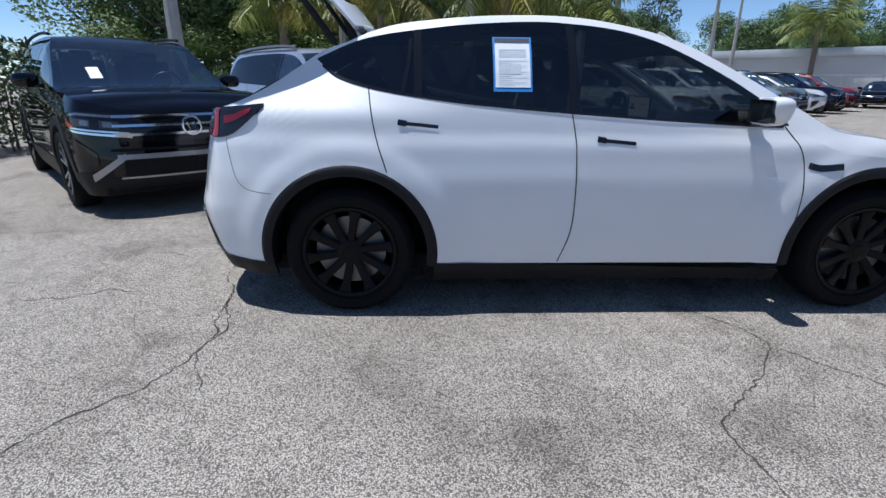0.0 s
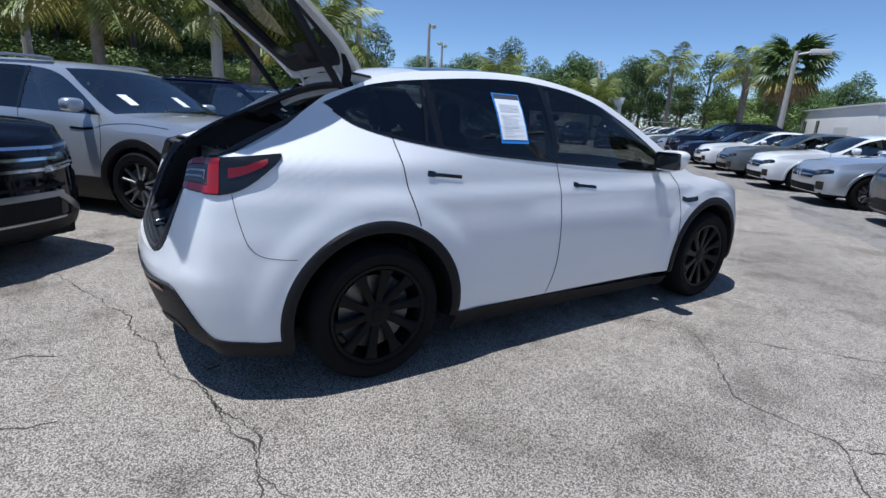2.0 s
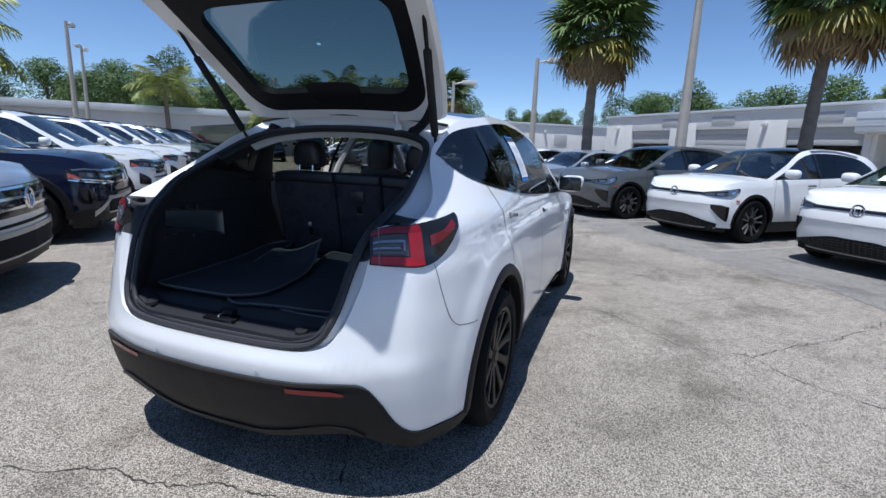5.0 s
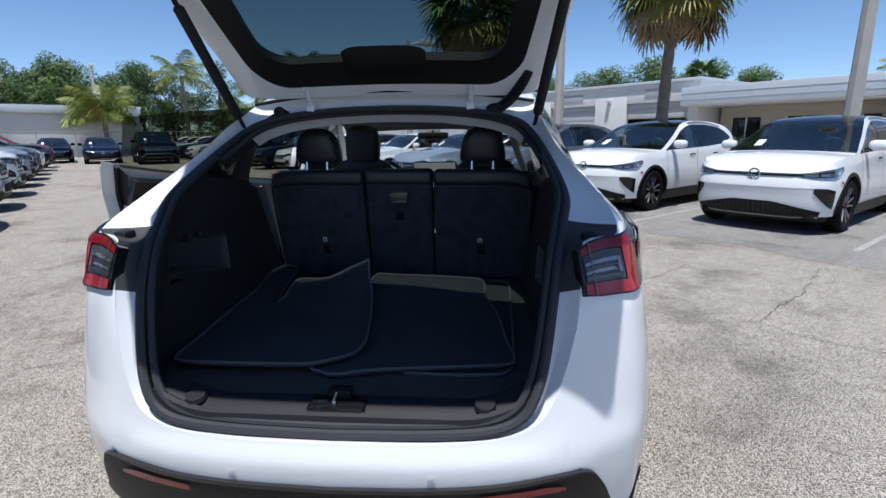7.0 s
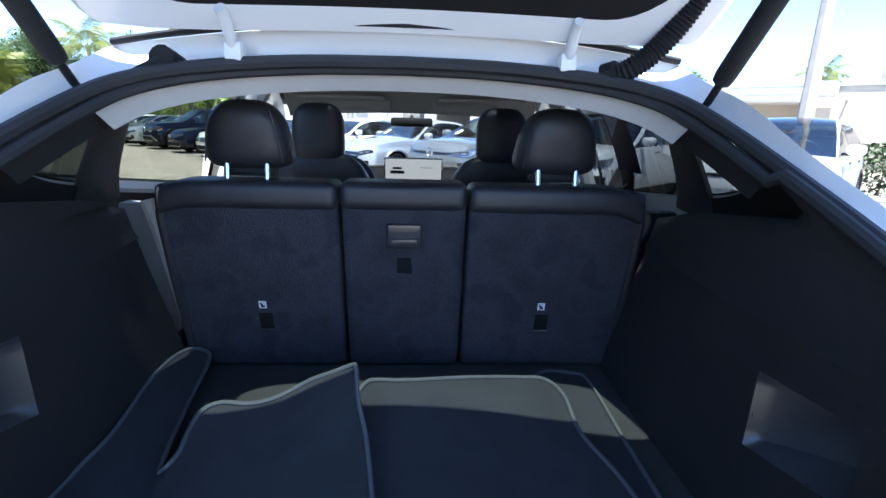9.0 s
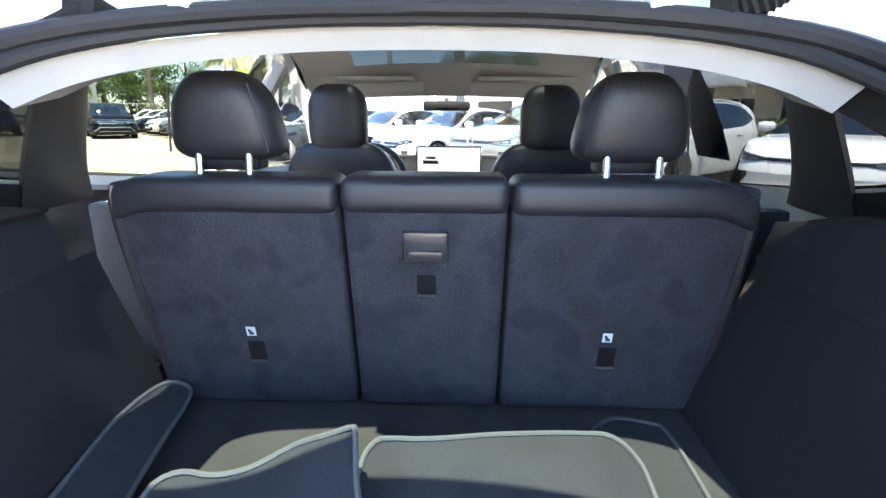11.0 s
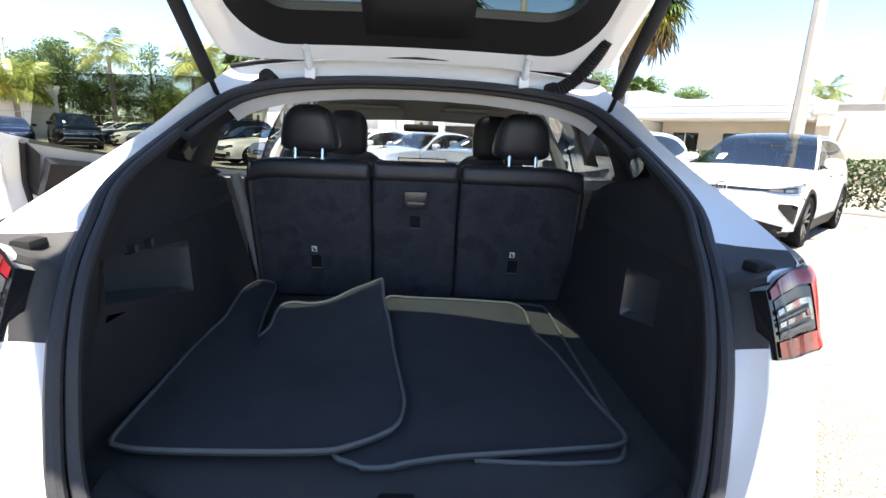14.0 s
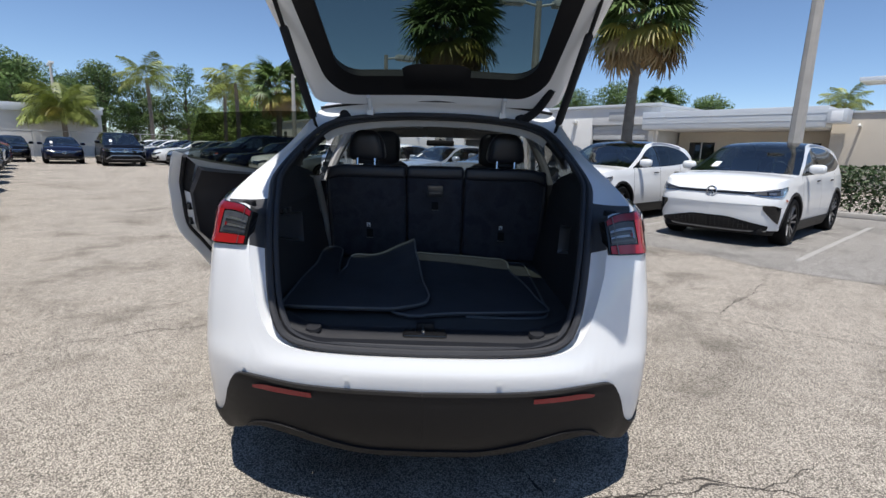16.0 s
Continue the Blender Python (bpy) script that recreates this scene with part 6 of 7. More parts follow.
        mesh_part("windscreen_paper", v, [(0, 1, 3, 2)], "paper", ob, "white paper", False)
    place_wheels(parked_wheel(spec), ob, wb, hw - .125, spec.R)
    return ob


AISLE = radians(42)
ROW_N = Vector((math.cos(AISLE), math.sin(AISLE), 0))


def car_pose(wheel_xy, heading_deg, spec, side):
    """The pose that sets a car's front wheel (side +1 left, -1 right) on a spot of the ground."""
    m = pose(0, 0, 0, 0, 0, heading_deg)
    off = m @ Vector((spec.wb, side * (spec.hw - .02), 0))
    return Matrix.Translation(Vector((*wheel_xy, 0)) - off) @ m


N_HEAD, E_HEAD = -48.0, 132.0
MADE = {}


def park(spec, colour, label, m, group):
    key = (id(spec), colour)
    if key in MADE:
        ob = copy_thing(MADE[key], m)
        ob["label"] = label
        ob["group"] = group
        return ob
    ob = parked_car(spec, colour, label, 2 if spec is SUV and colour == "silver" else 1, group)
    ob.matrix_basis = m
    MADE[key] = ob
    return ob


NORTH = [(-1, SUV, "white", "white sport utility vehicle parked beside the hedge"), (0, SUV, "black", "black three-row sport utility vehicle parked nose out"), (1, SUV, "silver", "silver sport utility vehicle with black wheels parked nose out"), (2, SUV, "navy", "dark navy sport utility vehicle parked nose out"), (3, SUV, "pearl", "white sport utility vehicle with paper behind its windscreen"), (4, SUV, "pearl", "white sport utility vehicle in the parked row"), (5, SUV, "pearl", "white sport utility vehicle in the parked row"), (6, SUV, "silver", "silver sport utility vehicle in the parked row"), (7, SUV, "grey", "grey sport utility vehicle in the parked row"), (8, CROSS, "pearl", "white crossover in the parked row"), (9, SUV, "navy", "dark navy sport utility vehicle in the parked row"), (10, SUV, "red", "red sport utility vehicle in the parked row")]
for k, spec, colour, label in NORTH[1:]:
    park(spec, colour, label, car_pose((-3.2 + 2.33 * k, 1.55 + 1.93 * k), N_HEAD, spec, -1), "cars in the north row")
EAST = [(-2, SEDAN, "red", "dark red sedan parked by the hedge"), (0, CROSS, "pearl", "white electric crossover with black roof parked nose out"), (1, CROSS, "pearl", "white electric crossover with paper behind its windscreen"), (2, CROSS, "grey", "grey electric crossover with black roof parked nose out"), (3, SEDAN, "silver", "silver sedan parked nose out"), (4, SEDAN, "pearl", "white sedan parked nose out"), (5, SEDAN, "grey", "dark grey sedan in the parked row"), (6, SEDAN, "pearl", "white sedan in the parked row"), (7, SEDAN, "navy", "navy sedan in the parked row"), (8, SUV, "navy", "dark sport utility vehicle in the parked row"), (9, SEDAN, "silver", "silver sedan in the parked row"), (10, SEDAN, "grey", "grey sedan in the parked row"), (11, SEDAN, "pearl", "white sedan in the parked row"), (12, SEDAN, "navy", "navy sedan in the parked row"), (13, SEDAN, "pearl", "white sedan in the parked row"), (14, SEDAN, "silver", "silver sedan in the parked row"), (15, SEDAN, "pearl", "white sedan far down the row")]
for k, spec, colour, label in EAST:
    park(spec, colour, label, car_pose((5.12 + 1.98 * k, -5.40 + 1.95 * k), E_HEAD, spec, 1), "cars in the east row")
for x, y, spec, colour, label in ((26.5, 19.2, SUV, "black", "black sport utility vehicle parked at the far wall"), (27.0, 22.8, SEDAN, "navy", "dark sedan parked at the far wall"), (27.5, 26.2, SEDAN, "black", "black sedan parked at the far wall")):
    park(spec, colour, label, pose(x, y, 0, 0, 0, -140), "cars at the far wall")
for w in WHEELS.values():
    drop_thing(w)


# ---- ground, stalls, cracks ----
ground_ob = mesh_part("ground", [(-900, -900, 0), (900, -900, 0), (900, 900, 0), (-900, 900, 0)], [(0, 1, 2, 3)], "asphalt", None, "", False)
tagged(ground_ob, "pale worn asphalt lot with cracks and stains", "ground", "", "structure")
AX, PX = Vector((.743, .669, 0)), Vector((.669, -.743, 0))


def sheet_on_ground(name, origin, along, out, z, mt, label, wob=0.0, n=40):
    """A thin sheet from origin, given ranges along the aisle and away from it."""
    o = Vector((*origin, 0))
    v = []
    for i in range(n + 1):
        s = along[0] + (along[1] - along[0]) * i / n
        for d in out:
            w = wob * noise.noise(Vector((s * .7, d, 3.1))) if d == out[0] else 0
            p = o + AX * s + PX * (d + w)
            v.append((p.x, p.y, z))
    ob = mesh_part(name, v, grid_faces(n + 1, 2), mt, None, "", False)
    return tagged(ob, label, "pavement", "", "structure")


sheet_on_ground("stall_pavement", (3.9, -4.3), (-14, 46), (-.35, 9.5), .004, "asphalt_dark", "darker asphalt of the east parking stalls", .5, 90)
for k in range(-3, 16):
    o = Vector((3.83, -4.63, 0)) + Vector((2.03, 1.93, 0)) * k
    p = [o + AX * a + PX * b for a in (-.04, .04) for b in (.1, 5.4)]
    ob = mesh_part("stall_line", [(q.x, q.y, .008) for q in p], [(0, 1, 3, 2)], "line", None, "", False)
    tagged(ob, "worn white painted stall line on asphalt", "parking line", "stall lines")
CRACKS = [
    [(-1.6, -2.75), (-1.09, -2.04), (-.99, -1.87), (-.88, -1.78), (-.79, -1.68), (-.69, -1.36), (-.64, -1.12), (-.74, -.90), (-.80, -.60), (-.91, -.40), (-.96, -.03), (-1.05, .18), (-1.09, .54), (-1.20, .78), (-1.39, 1.25), (-1.55, 1.6), (-1.75, 2.1)],
    [(-.80, -.50), (-.62, -.41), (-.45, -.30), (-.1, .05)],
    [(-.79, -.60), (-.73, -1.03), (-.68, -1.17), (-.70, -1.32), (-.66, -1.45), (-.50, -1.75)],
    [(1.75, -.85), (2.0, -1.02), (2.15, -1.34), (1.98, -1.58), (1.81, -1.74), (1.58, -1.94), (1.57, -2.23), (1.58, -2.42), (1.33, -2.58), (1.12, -2.86), (.9, -3.3)],
    [(2.15, -1.34), (2.48, -1.74), (2.79, -2.10), (3.3, -2.6)],
    [(1.57, -2.42), (1.93, -2.75), (2.2, -3.07), (2.7, -3.49), (3.2, -3.9)],
    [(.25, 2.75), (.36, 2.62), (.6, 2.35), (.68, 2.15), (.83, 2.01), (.95, 1.72), (1.4, 1.2)],
    [(-2.0, -.80), (-1.65, -.69), (-1.56, -.60), (-1.43, -.65), (-1.28, -.62)],
    [(-1.9, .02), (-1.65, .06), (-1.54, .09), (-1.36, .02)],
    [(3.4, 1.6), (4.0, 2.3), (4.9, 2.6), (5.6, 3.5)],
    [(4.4, -.6), (5.2, -.2), (6.1, -.3), (7.2, .5)],
]
rc = random.Random(5)
cracks = thing("asphalt_cracks", "dark branching cracks in the worn asphalt", "cracks", "", "structure")
for line in CRACKS:
    pts = spline([(x, y, 0) for x, y in line], max(24, int(60 * sum(math.hypot(b[0] - a[0], b[1] - a[1]) for a, b in zip(line, line[1:])))))
    v = []
    for i, p in enumerate(pts):
        d = (pts[min(len(pts) - 1, i + 1)] - pts[max(0, i - 1)]).normalized()
        nn = Vector((-d.y, d.x, 0))
        sway = .030 * noise.noise(p * 5.0) + .020 * noise.noise(p * 17.0) + .012 * noise.noise(p * 41.0)
        w = .0018 + .0056 * max(0, noise.noise(p * 9 + Vector((4, 9, 2))) + .25)
        w *= min(1, (i + .3) / 5, (len(pts) - i - .7) / 5)
        for s2 in (-1, 1):
            q = p + nn * (sway + w * s2)
            v.append((q.x, q.y, .0025))
    mesh_part("crack", v, grid_faces(len(pts), 2), "crack", cracks, "", False)


# ---- plants ----
def fan_frond(seed):
    """A palmetto fan: a stalk and a round of drooping blades."""
    r = random.Random(seed)
    v, f = [], []
    for i in range(9):
        t = i / 8
        for s in (-1, 1):
            v.append(Vector((t * .95, s * .018 * (1 - .5 * t), -.10 * t * t)))
    f += [(2 * i, 2 * i + 2, 2 * i + 3, 2 * i + 1) for i in range(8)]
    hub = Vector((.95, 0, -.10))
    blades = 30
    for b in range(blades):
        w = radians(-118 + 236 * b / (blades - 1)) + r.uniform(-.03, .03)
        L = (.92 - .28 * abs(b / (blades - 1) - .5) * 2) * r.uniform(.85, 1.08)
        d = Vector((math.cos(w), math.sin(w), 0))
        side = Vector((-d.y, d.x, 0))
        k = len(v)
        for i, (t, hw) in enumerate(((0, .008), (.35, .042), (.7, .034), (1.0, .004))):
            p = hub + d * (L * t) + Vector((-.06 * t * t, 0, .06 * t - .42 * t ** 2.6 * r.uniform(.8, 1.3)))
            v += [p + side * hw, p - side * hw + Vector((0, 0, .012))]
        f += [(k + 2 * i, k + 2 * i + 2, k + 2 * i + 3, k + 2 * i + 1) for i in range(3)]
    return v, f


def feather_frond(seed, L=2.6):
    """A queen palm's feather: an arched rib with hanging leaflets."""
    r = random.Random(seed)
    v, f = [], []
    n = 34
    rib = [Vector((L * t * (1 - .18 * t), 0, .75 * L * t * .55 - .85 * L * t * t * .62)) for t in linspace(0, 1, n)]
    for i, p in enumerate(rib):
        v += [p + Vector((0, .014, 0)), p - Vector((0, .014, 0))]
    f += [(2 * i, 2 * i + 2, 2 * i + 3, 2 * i + 1) for i in range(n - 1)]
    for i in range(4, n):
        t = i / (n - 1)
        for s in (-1, 1):
            for rep in range(2):
                LL = (.62 * math.sin(math.pi * min(1, .18 + .82 * t)) + .16) * r.uniform(.75, 1.1)
                k = len(v)
                d = Vector((r.uniform(.1, .5), s * r.uniform(.6, 1.0), r.uniform(-.5, .15))).normalized()
                for j, (a, hw) in enumerate(((0, .010), (.5, .018), (1, .002))):
                    q = rib[i] + d * (LL * a) + Vector((0, 0, -.34 * LL * a * a * 1.6))
                    v += [q + Vector((hw, 0, 0)), q - Vector((hw, 0, 0))]
                f += [(k + 2 * j, k + 2 * j + 2, k + 2 * j + 3, k + 2 * j + 1) for j in range(2)]
    return v, f


FROND_MESH = {}


def frond_mesh(kind, mt, seed):
    key = (kind, mt, seed)
    if key not in FROND_MESH:
        v, f = fan_frond(seed) if kind == "fan" else feather_frond(seed)
        me = bpy.data.meshes.new("frond")
        me.from_pydata([tuple(q) for q in v], [], f)
        me.materials.append(M[mt])
        me.shade_smooth()
        FROND_MESH[key] = me
    return FROND_MESH[key]


def palm(x, y, h, kind, seed, label, count=30, scale=1.0, lean=0.0):
    r = random.Random(seed)
    ob = thing("palm_tree", label, "palm tree", "palms")
    ob.matrix_basis = pose(x, y, 0, 0, lean, r.uniform(0, 360))
    rr = (.165 if kind == "fan" else .13) * scale
    path = [Vector((.10 * math.sin(2.2 * t), .06 * math.sin(3 * t + 1), h * t)) for t in linspace(0, 1, 40)]
    rad = [rr * (1.25 - .30 * t + .06 * math.sin(i * 2.1)) for i, t in enumerate(linspace(0, 1, 40))]
    tube("trunk", path, rad, "bark", ob, 14, False, "grey ringed palm trunk")
    if kind == "fan":
        for i in range(26):
            w = i * 2.399
            z = h - 1.25 + 1.2 * i / 26
            m = Matrix.Translation(path[-1] * 0 + Vector((.09 * math.cos(w), .09 * math.sin(w), z))) @ pose(0, 0, 0, 0, -52, math.degrees(w))
            bm = bmesh.new()
            add_box(bm, (.02, -.05, -.012), (.42, .05, .012), .01, m, 1)
            part("leaf_boot", bm, "boots", ob)
    tip = path[-1]
    for i in range(count):
        w = i * 2.39996 + r.uniform(-.2, .2)
        e = 1 - 2 * (i + .5) / count
        if kind == "fan":
            pitch = -62 * e - 8 if e > -.35 else 14 - 55 * (e + .35) * 1.2
            mt = "frond" if e > -.30 else ("frond_y" if e > -.62 else "frond_dry")
            s = scale * r.uniform(.9, 1.15) * 1.12
        else:
            pitch = -52 * max(e, -.4) - 6
            mt = "frond_q" if e > -.1 else ("frond_q" if r.random() < .8 else "frond_y")
            s = scale * r.uniform(.85, 1.1)
        fo = new("frond", frond_mesh(kind, mt, i % 3))
        fo.parent = ob
        fo.matrix_basis = Matrix.Translation(tip + Vector((0, 0, -.12 * i / count))) @ pose(0, 0, 0, r.uniform(-25, 25), pitch, math.degrees(w)) @ Matrix.Diagonal((s, s, s, 1))
    return ob


def leaf_cloud(seed, blobs, count, size):
    """Loose leaves gathered in lobes: small bent leaves with gaps between."""
    r = random.Random(seed)
    v, f = [], []
    total = sum(b[3] ** 2 for b in blobs)
    for bx, by, bz, br in blobs:
        for _ in range(int(count * br * br / total)):
            d = Vector((r.gauss(0, 1), r.gauss(0, 1), r.gauss(0, 1))).normalized()
            rad = br * (.55 + .5 * r.random() ** .5) * (1 + .25 * noise.noise(d * 2.2 + Vector((bx, by, bz))))
            p = Vector((bx, by, bz)) + Vector((d.x * rad, d.y * rad, d.z * rad * .8))
            a = Vector((r.gauss(0, 1), r.gauss(0, 1), r.gauss(0, .6))).normalized()
            b = a.cross(d if abs(a.dot(d)) < .9 else Vector((0, 0, 1))).normalized()
            s = size * r.uniform(.5, 1.3)
            k = len(v)
            v += [p - a * s, p + b * s * .45, p + a * s, p - b * s * .45]
            f.append((k, k + 1, k + 2, k + 3))
    return v, f


def tree(seed, h, spread, mt, count=5600, size=.155, label="leafy green tree with a dense uneven crown"):
    r = random.Random(seed)
    ob = thing("tree", label, "tree", "trees round the lot")
    trunk = tube("trunk", [(0, 0, 0), (.1, .05, h * .3), (-.05, .1, h * .55), (.1, 0, h * .8)], [.26, .20, .14, .05], "trunk", ob, 9)
    blobs = []
    for i in range(11):
        w, t = i * 2.4 + r.uniform(-.4, .4), r.random()
        z = h * (.30 + .58 * t)
        d = spread * (1 - .55 * t) * r.uniform(.25, .85)
        blobs.append((d * math.cos(w), d * math.sin(w), z, spread * r.uniform(.32, .52)))
        tube("limb", [(0, 0, h * (.25 + .35 * t)), (d * .5 * math.cos(w), d * .5 * math.sin(w), z - spread * .25), (d * math.cos(w), d * math.sin(w), z)], [.09, .06, .02], "trunk", trunk, 6)
    blobs.append((0, 0, h * .86, spread * .42))
    v, f = leaf_cloud(seed, blobs, count, size)
    mesh_part("crown", v, f, mt, ob, "", False)
    return ob


TREES = [tree(1, 9.5, 3.6, "leaf"), tree(2, 11.0, 3.9, "leaf"), tree(3, 8.0, 3.4, "leaf_light"), tree(4, 12.5, 3.2, "leaf")]
for i, t in enumerate(TREES):
    t.matrix_basis = pose((-12, -9, -3, 4)[i], (27, 25.5, 29, 30)[i], 0, 0, 0, 40 * i)
NEAR_TREES = [tree(5, 9.8, 3.6, "leaf", 12500, .10), tree(6, 11.2, 3.8, "leaf", 12500, .10), tree(7, 8.2, 3.4, "leaf_light", 11500, .095)]
for i, t in enumerate(NEAR_TREES):
    t.matrix_basis = pose((-8, 0, 7)[i], (23.5, 26, 27.5)[i], 0, 0, 0, 70 * i)
rt = random.Random(11)


def wood(n, a, b, depth, lo, hi, near=False):
    """Trees along a line from a to b, in a band of the given depth."""
    a, b = Vector((*a, 0)), Vector((*b, 0))
    side = Vector((-(b - a).y, (b - a).x, 0)).normalized()
    for i in range(n):
        p = a.lerp(b, (i + rt.uniform(.1, .9)) / n) + side * rt.uniform(0, depth)
        s = rt.uniform(lo, hi)
        pick = rt.choice((0, 1, 1, 2, 3, 0))
        src = NEAR_TREES[pick % 3] if near else TREES[pick]
        t = copy_thing(src, pose(p.x, p.y, -.2, 0, 0, rt.uniform(0, 360)))
        t.matrix_basis = pose(p.x, p.y, -.2, 0, 0, rt.uniform(0, 360)) @ Matrix.Diagonal((s, s, s * rt.uniform(.9, 1.15), 1))


wood(22, (-14.5, 21), (9, 31), 9, .9, 1.35, True)
wood(16, (9, 31), (34, 58), 10, .65, .95)
wood(20, (36, 62), (74, 44), 10, .8, 1.1)
wood(30, (74, 42), (82, 8), 10, .62, .82)
wood(24, (62, 2), (46, -26), 7, .66, .84)
wood(26, (30, 50), (62, 20), 6, .62, .85)
wood(16, (70, 30), (80, 4), 8, .55, .7)
# understorey along the north edge
for i in range(14):
    p = Vector((-13, 19, 0)).lerp(Vector((10, 28, 0)), (i + rt.random()) / 14)
    t = copy_thing(NEAR_TREES[2], pose(p.x, p.y, 0))
    t["label"] = "low light-green shrub tree at the wood's edge"
    t.matrix_basis = pose(p.x, p.y, -1.6, 0, 0, rt.uniform(0, 360)) @ Matrix.Diagonal((.8, .8, .62, 1))

palm(14.4, -.15, 5.1, "fan", 21, "sabal palm with a round crown and dry lower fronds", 84, .86)
palm(13.6, -5.8, 5.55, "fan", 22, "sabal palm with yellowing lower fronds", 84, .88)
palm(30.2, 10.9, 5.0, "fan", 23, "sabal palm standing by the far building", 60, 1.0)
palm(34.5, 15.4, 5.6, "feather", 24, "queen palm with drooping feather fronds", 18, 1.0)
palm(35.4, 28.9, 3.5, "feather", 26, "bushy queen palm in front of the white wall", 40, 1.25)
palm(46.0, 28.5, 7.2, "feather", 27, "tall queen palm above the far wall", 16, 1.25)
palm(50.0, 23.0, 6.4, "feather", 28, "tall queen palm above the far wall", 16, 1.2)
palm(-5.3, 18.5, 4.2, "feather", 29, "queen palm with yellow-green fronds", 20, 1.25)
palm(-1.2, 17.0, 4.3, "feather", 30, "queen palm with yellowing fronds", 20, 1.25)
palm(3.2, 16.2, 4.5, "feather", 31, "queen palm with drooping yellow-green fronds", 22, 1.3)
palm(6.4, 18.8, 4.4, "feather", 32, "queen palm with drooping yellow-green fronds", 22, 1.3)
palm(30.0, 36.0, 5.4, "feather", 33, "queen palm at the wood's edge", 20, 1.3)


def hedge(name, a, b, width, h, seed, label):
    ob = thing(name, label, "hedge")
    a, b = Vector((*a, 0)), Vector((*b, 0))
    r = random.Random(seed)
    d = (b - a)
    side = Vector((-d.y, d.x, 0)).normalized()
    v, f = [], []
    for _ in range(int(d.length * h * 1150)):
        t, w, z = r.random(), r.uniform(-.5, .5), r.random() ** .7
        top = h * (1 + .12 * noise.noise(Vector((t * d.length * 1.3, w, seed))))
        p = a + d * t + side * (w * width) + Vector((0, 0, .06 + z * top))
        q = Vector((r.gauss(0, 1), r.gauss(0, 1), r.gauss(0, .7))).normalized()
        u = q.orthogonal().normalized()
        s = r.uniform(.03, .07)
        k = len(v)
        v += [p - q * s, p + u * s * .5, p + q * s, p - u * s * .5]
        f.append((k, k + 1, k + 2, k + 3))
    leaves = mesh_part("leaves", v, f, "hedge", ob, "", False)
    leaves["kind"] = "stuff"
    for i in range(int(d.length * 3)):
        p = a + d * r.random() + side * r.uniform(-.25, .25) * width
        tube("stem", [p, p + Vector((r.uniform(-.1, .1), r.uniform(-.1, .1), h * .7))], [.02, .008], "trunk", ob, 5)
    return ob


hedge("hedge", (9.2, -10.9), (16.5, -4.3), 1.1, 1.15, 3, "clipped green hedge behind the east stalls")
hedge("hedge", (-10.5, 2.6), (-6.4, 6.4), 1.6, 1.7, 4, "green bushes at the edge of the lot")
box_ob = box("kerb", (0, -.08, 0), (11, .08, .13), "concrete", None, .02, "", Matrix.Translation((8.3, -10.3, 0)) @ pose(0, 0, 0, 0, 0, 42))
tagged(box_ob, "pale concrete kerb in front of the hedge", "kerb", "", "structure")


# ---- lamp posts ----
def lamp_post(x, y, h, r0, heads, yaw, label="concrete lamp post with shoebox lamps"):
    ob = thing("lamp_post", label, "lamp post", "lamp posts")
    ob.matrix_basis = pose(x, y, 0, 0, 0, yaw)
    v, f = tube_data([(0, 0, z) for z in linspace(0, h, 6)], [r0 * (1.15 - .55 * t) for t in linspace(0, 1, 6)], 8)
    mesh_part("pole", v, f, "concrete", ob, "tapered concrete pole")
    for s in ((1, -1) if heads == 2 else (1,)):
        tube("arm", [(0, 0, h - .15), (s * .5, 0, h - .05)], .04, "lampgrey", ob, 8)
        bm = bmesh.new()
        add_box(bm, (s * .85 - .38, -.19, h - .14), (s * .85 + .38, .19, h + .06), .03)
        head = part("lamp_head", bm, "lampgrey", ob, "pale shoebox lamp head")
        box("lens", (s * .85 - .3, -.14, h - .155), (s * .85 + .3, .14, h - .142), "lamp_clear", head, .003)
    return ob


lamp_post(14.0, -2.76, 5.9, .16, 2, 100)
lamp_post(9.05, -7.95, 7.5, .145, 2, 42)
lamp_post(19.1, 2.6, 5.1, .14, 1, 300)
lamp_post(24.0, 8.0, 4.9, .13, 1, 300)
lamp_post(-6.3, 11.0, 8.0, .19, 2, 42)
lamp_post(-3.5, 21.5, 8.0, .16, 1, 42)
lamp_post(1.9, 15.2, 8.0, .18, 1, 42)
lamp_post(8.4, 19.0, 8.0, .16, 1, 42)
lamp_post(19.5, 31.6, 8.0, .16, 1, 42)
lamp_post(26.0, 40.0, 8.0, .16, 2, 42)
lamp_post(44.0, 36.0, 8.0, .16, 2, 42)


# ---- buildings ----
def wall_frame(origin, angle):
    return Matrix.Translation((*origin, 0)) @ pose(0, 0, 0, 0, 0, angle)


FB = wall_frame((26.3, -10.3), 42)
shop = thing("service_building", "long white service building with roller doors", "building")
shop.matrix_basis = FB
doors = [(4.5, 8.0, 3.0, "shutter"), (10.0, 13.5, 3.0, "dark_in"), (-1.2, 2.4, 3.0, "dark_in")]
edges = sorted(doors)
x = -1.5
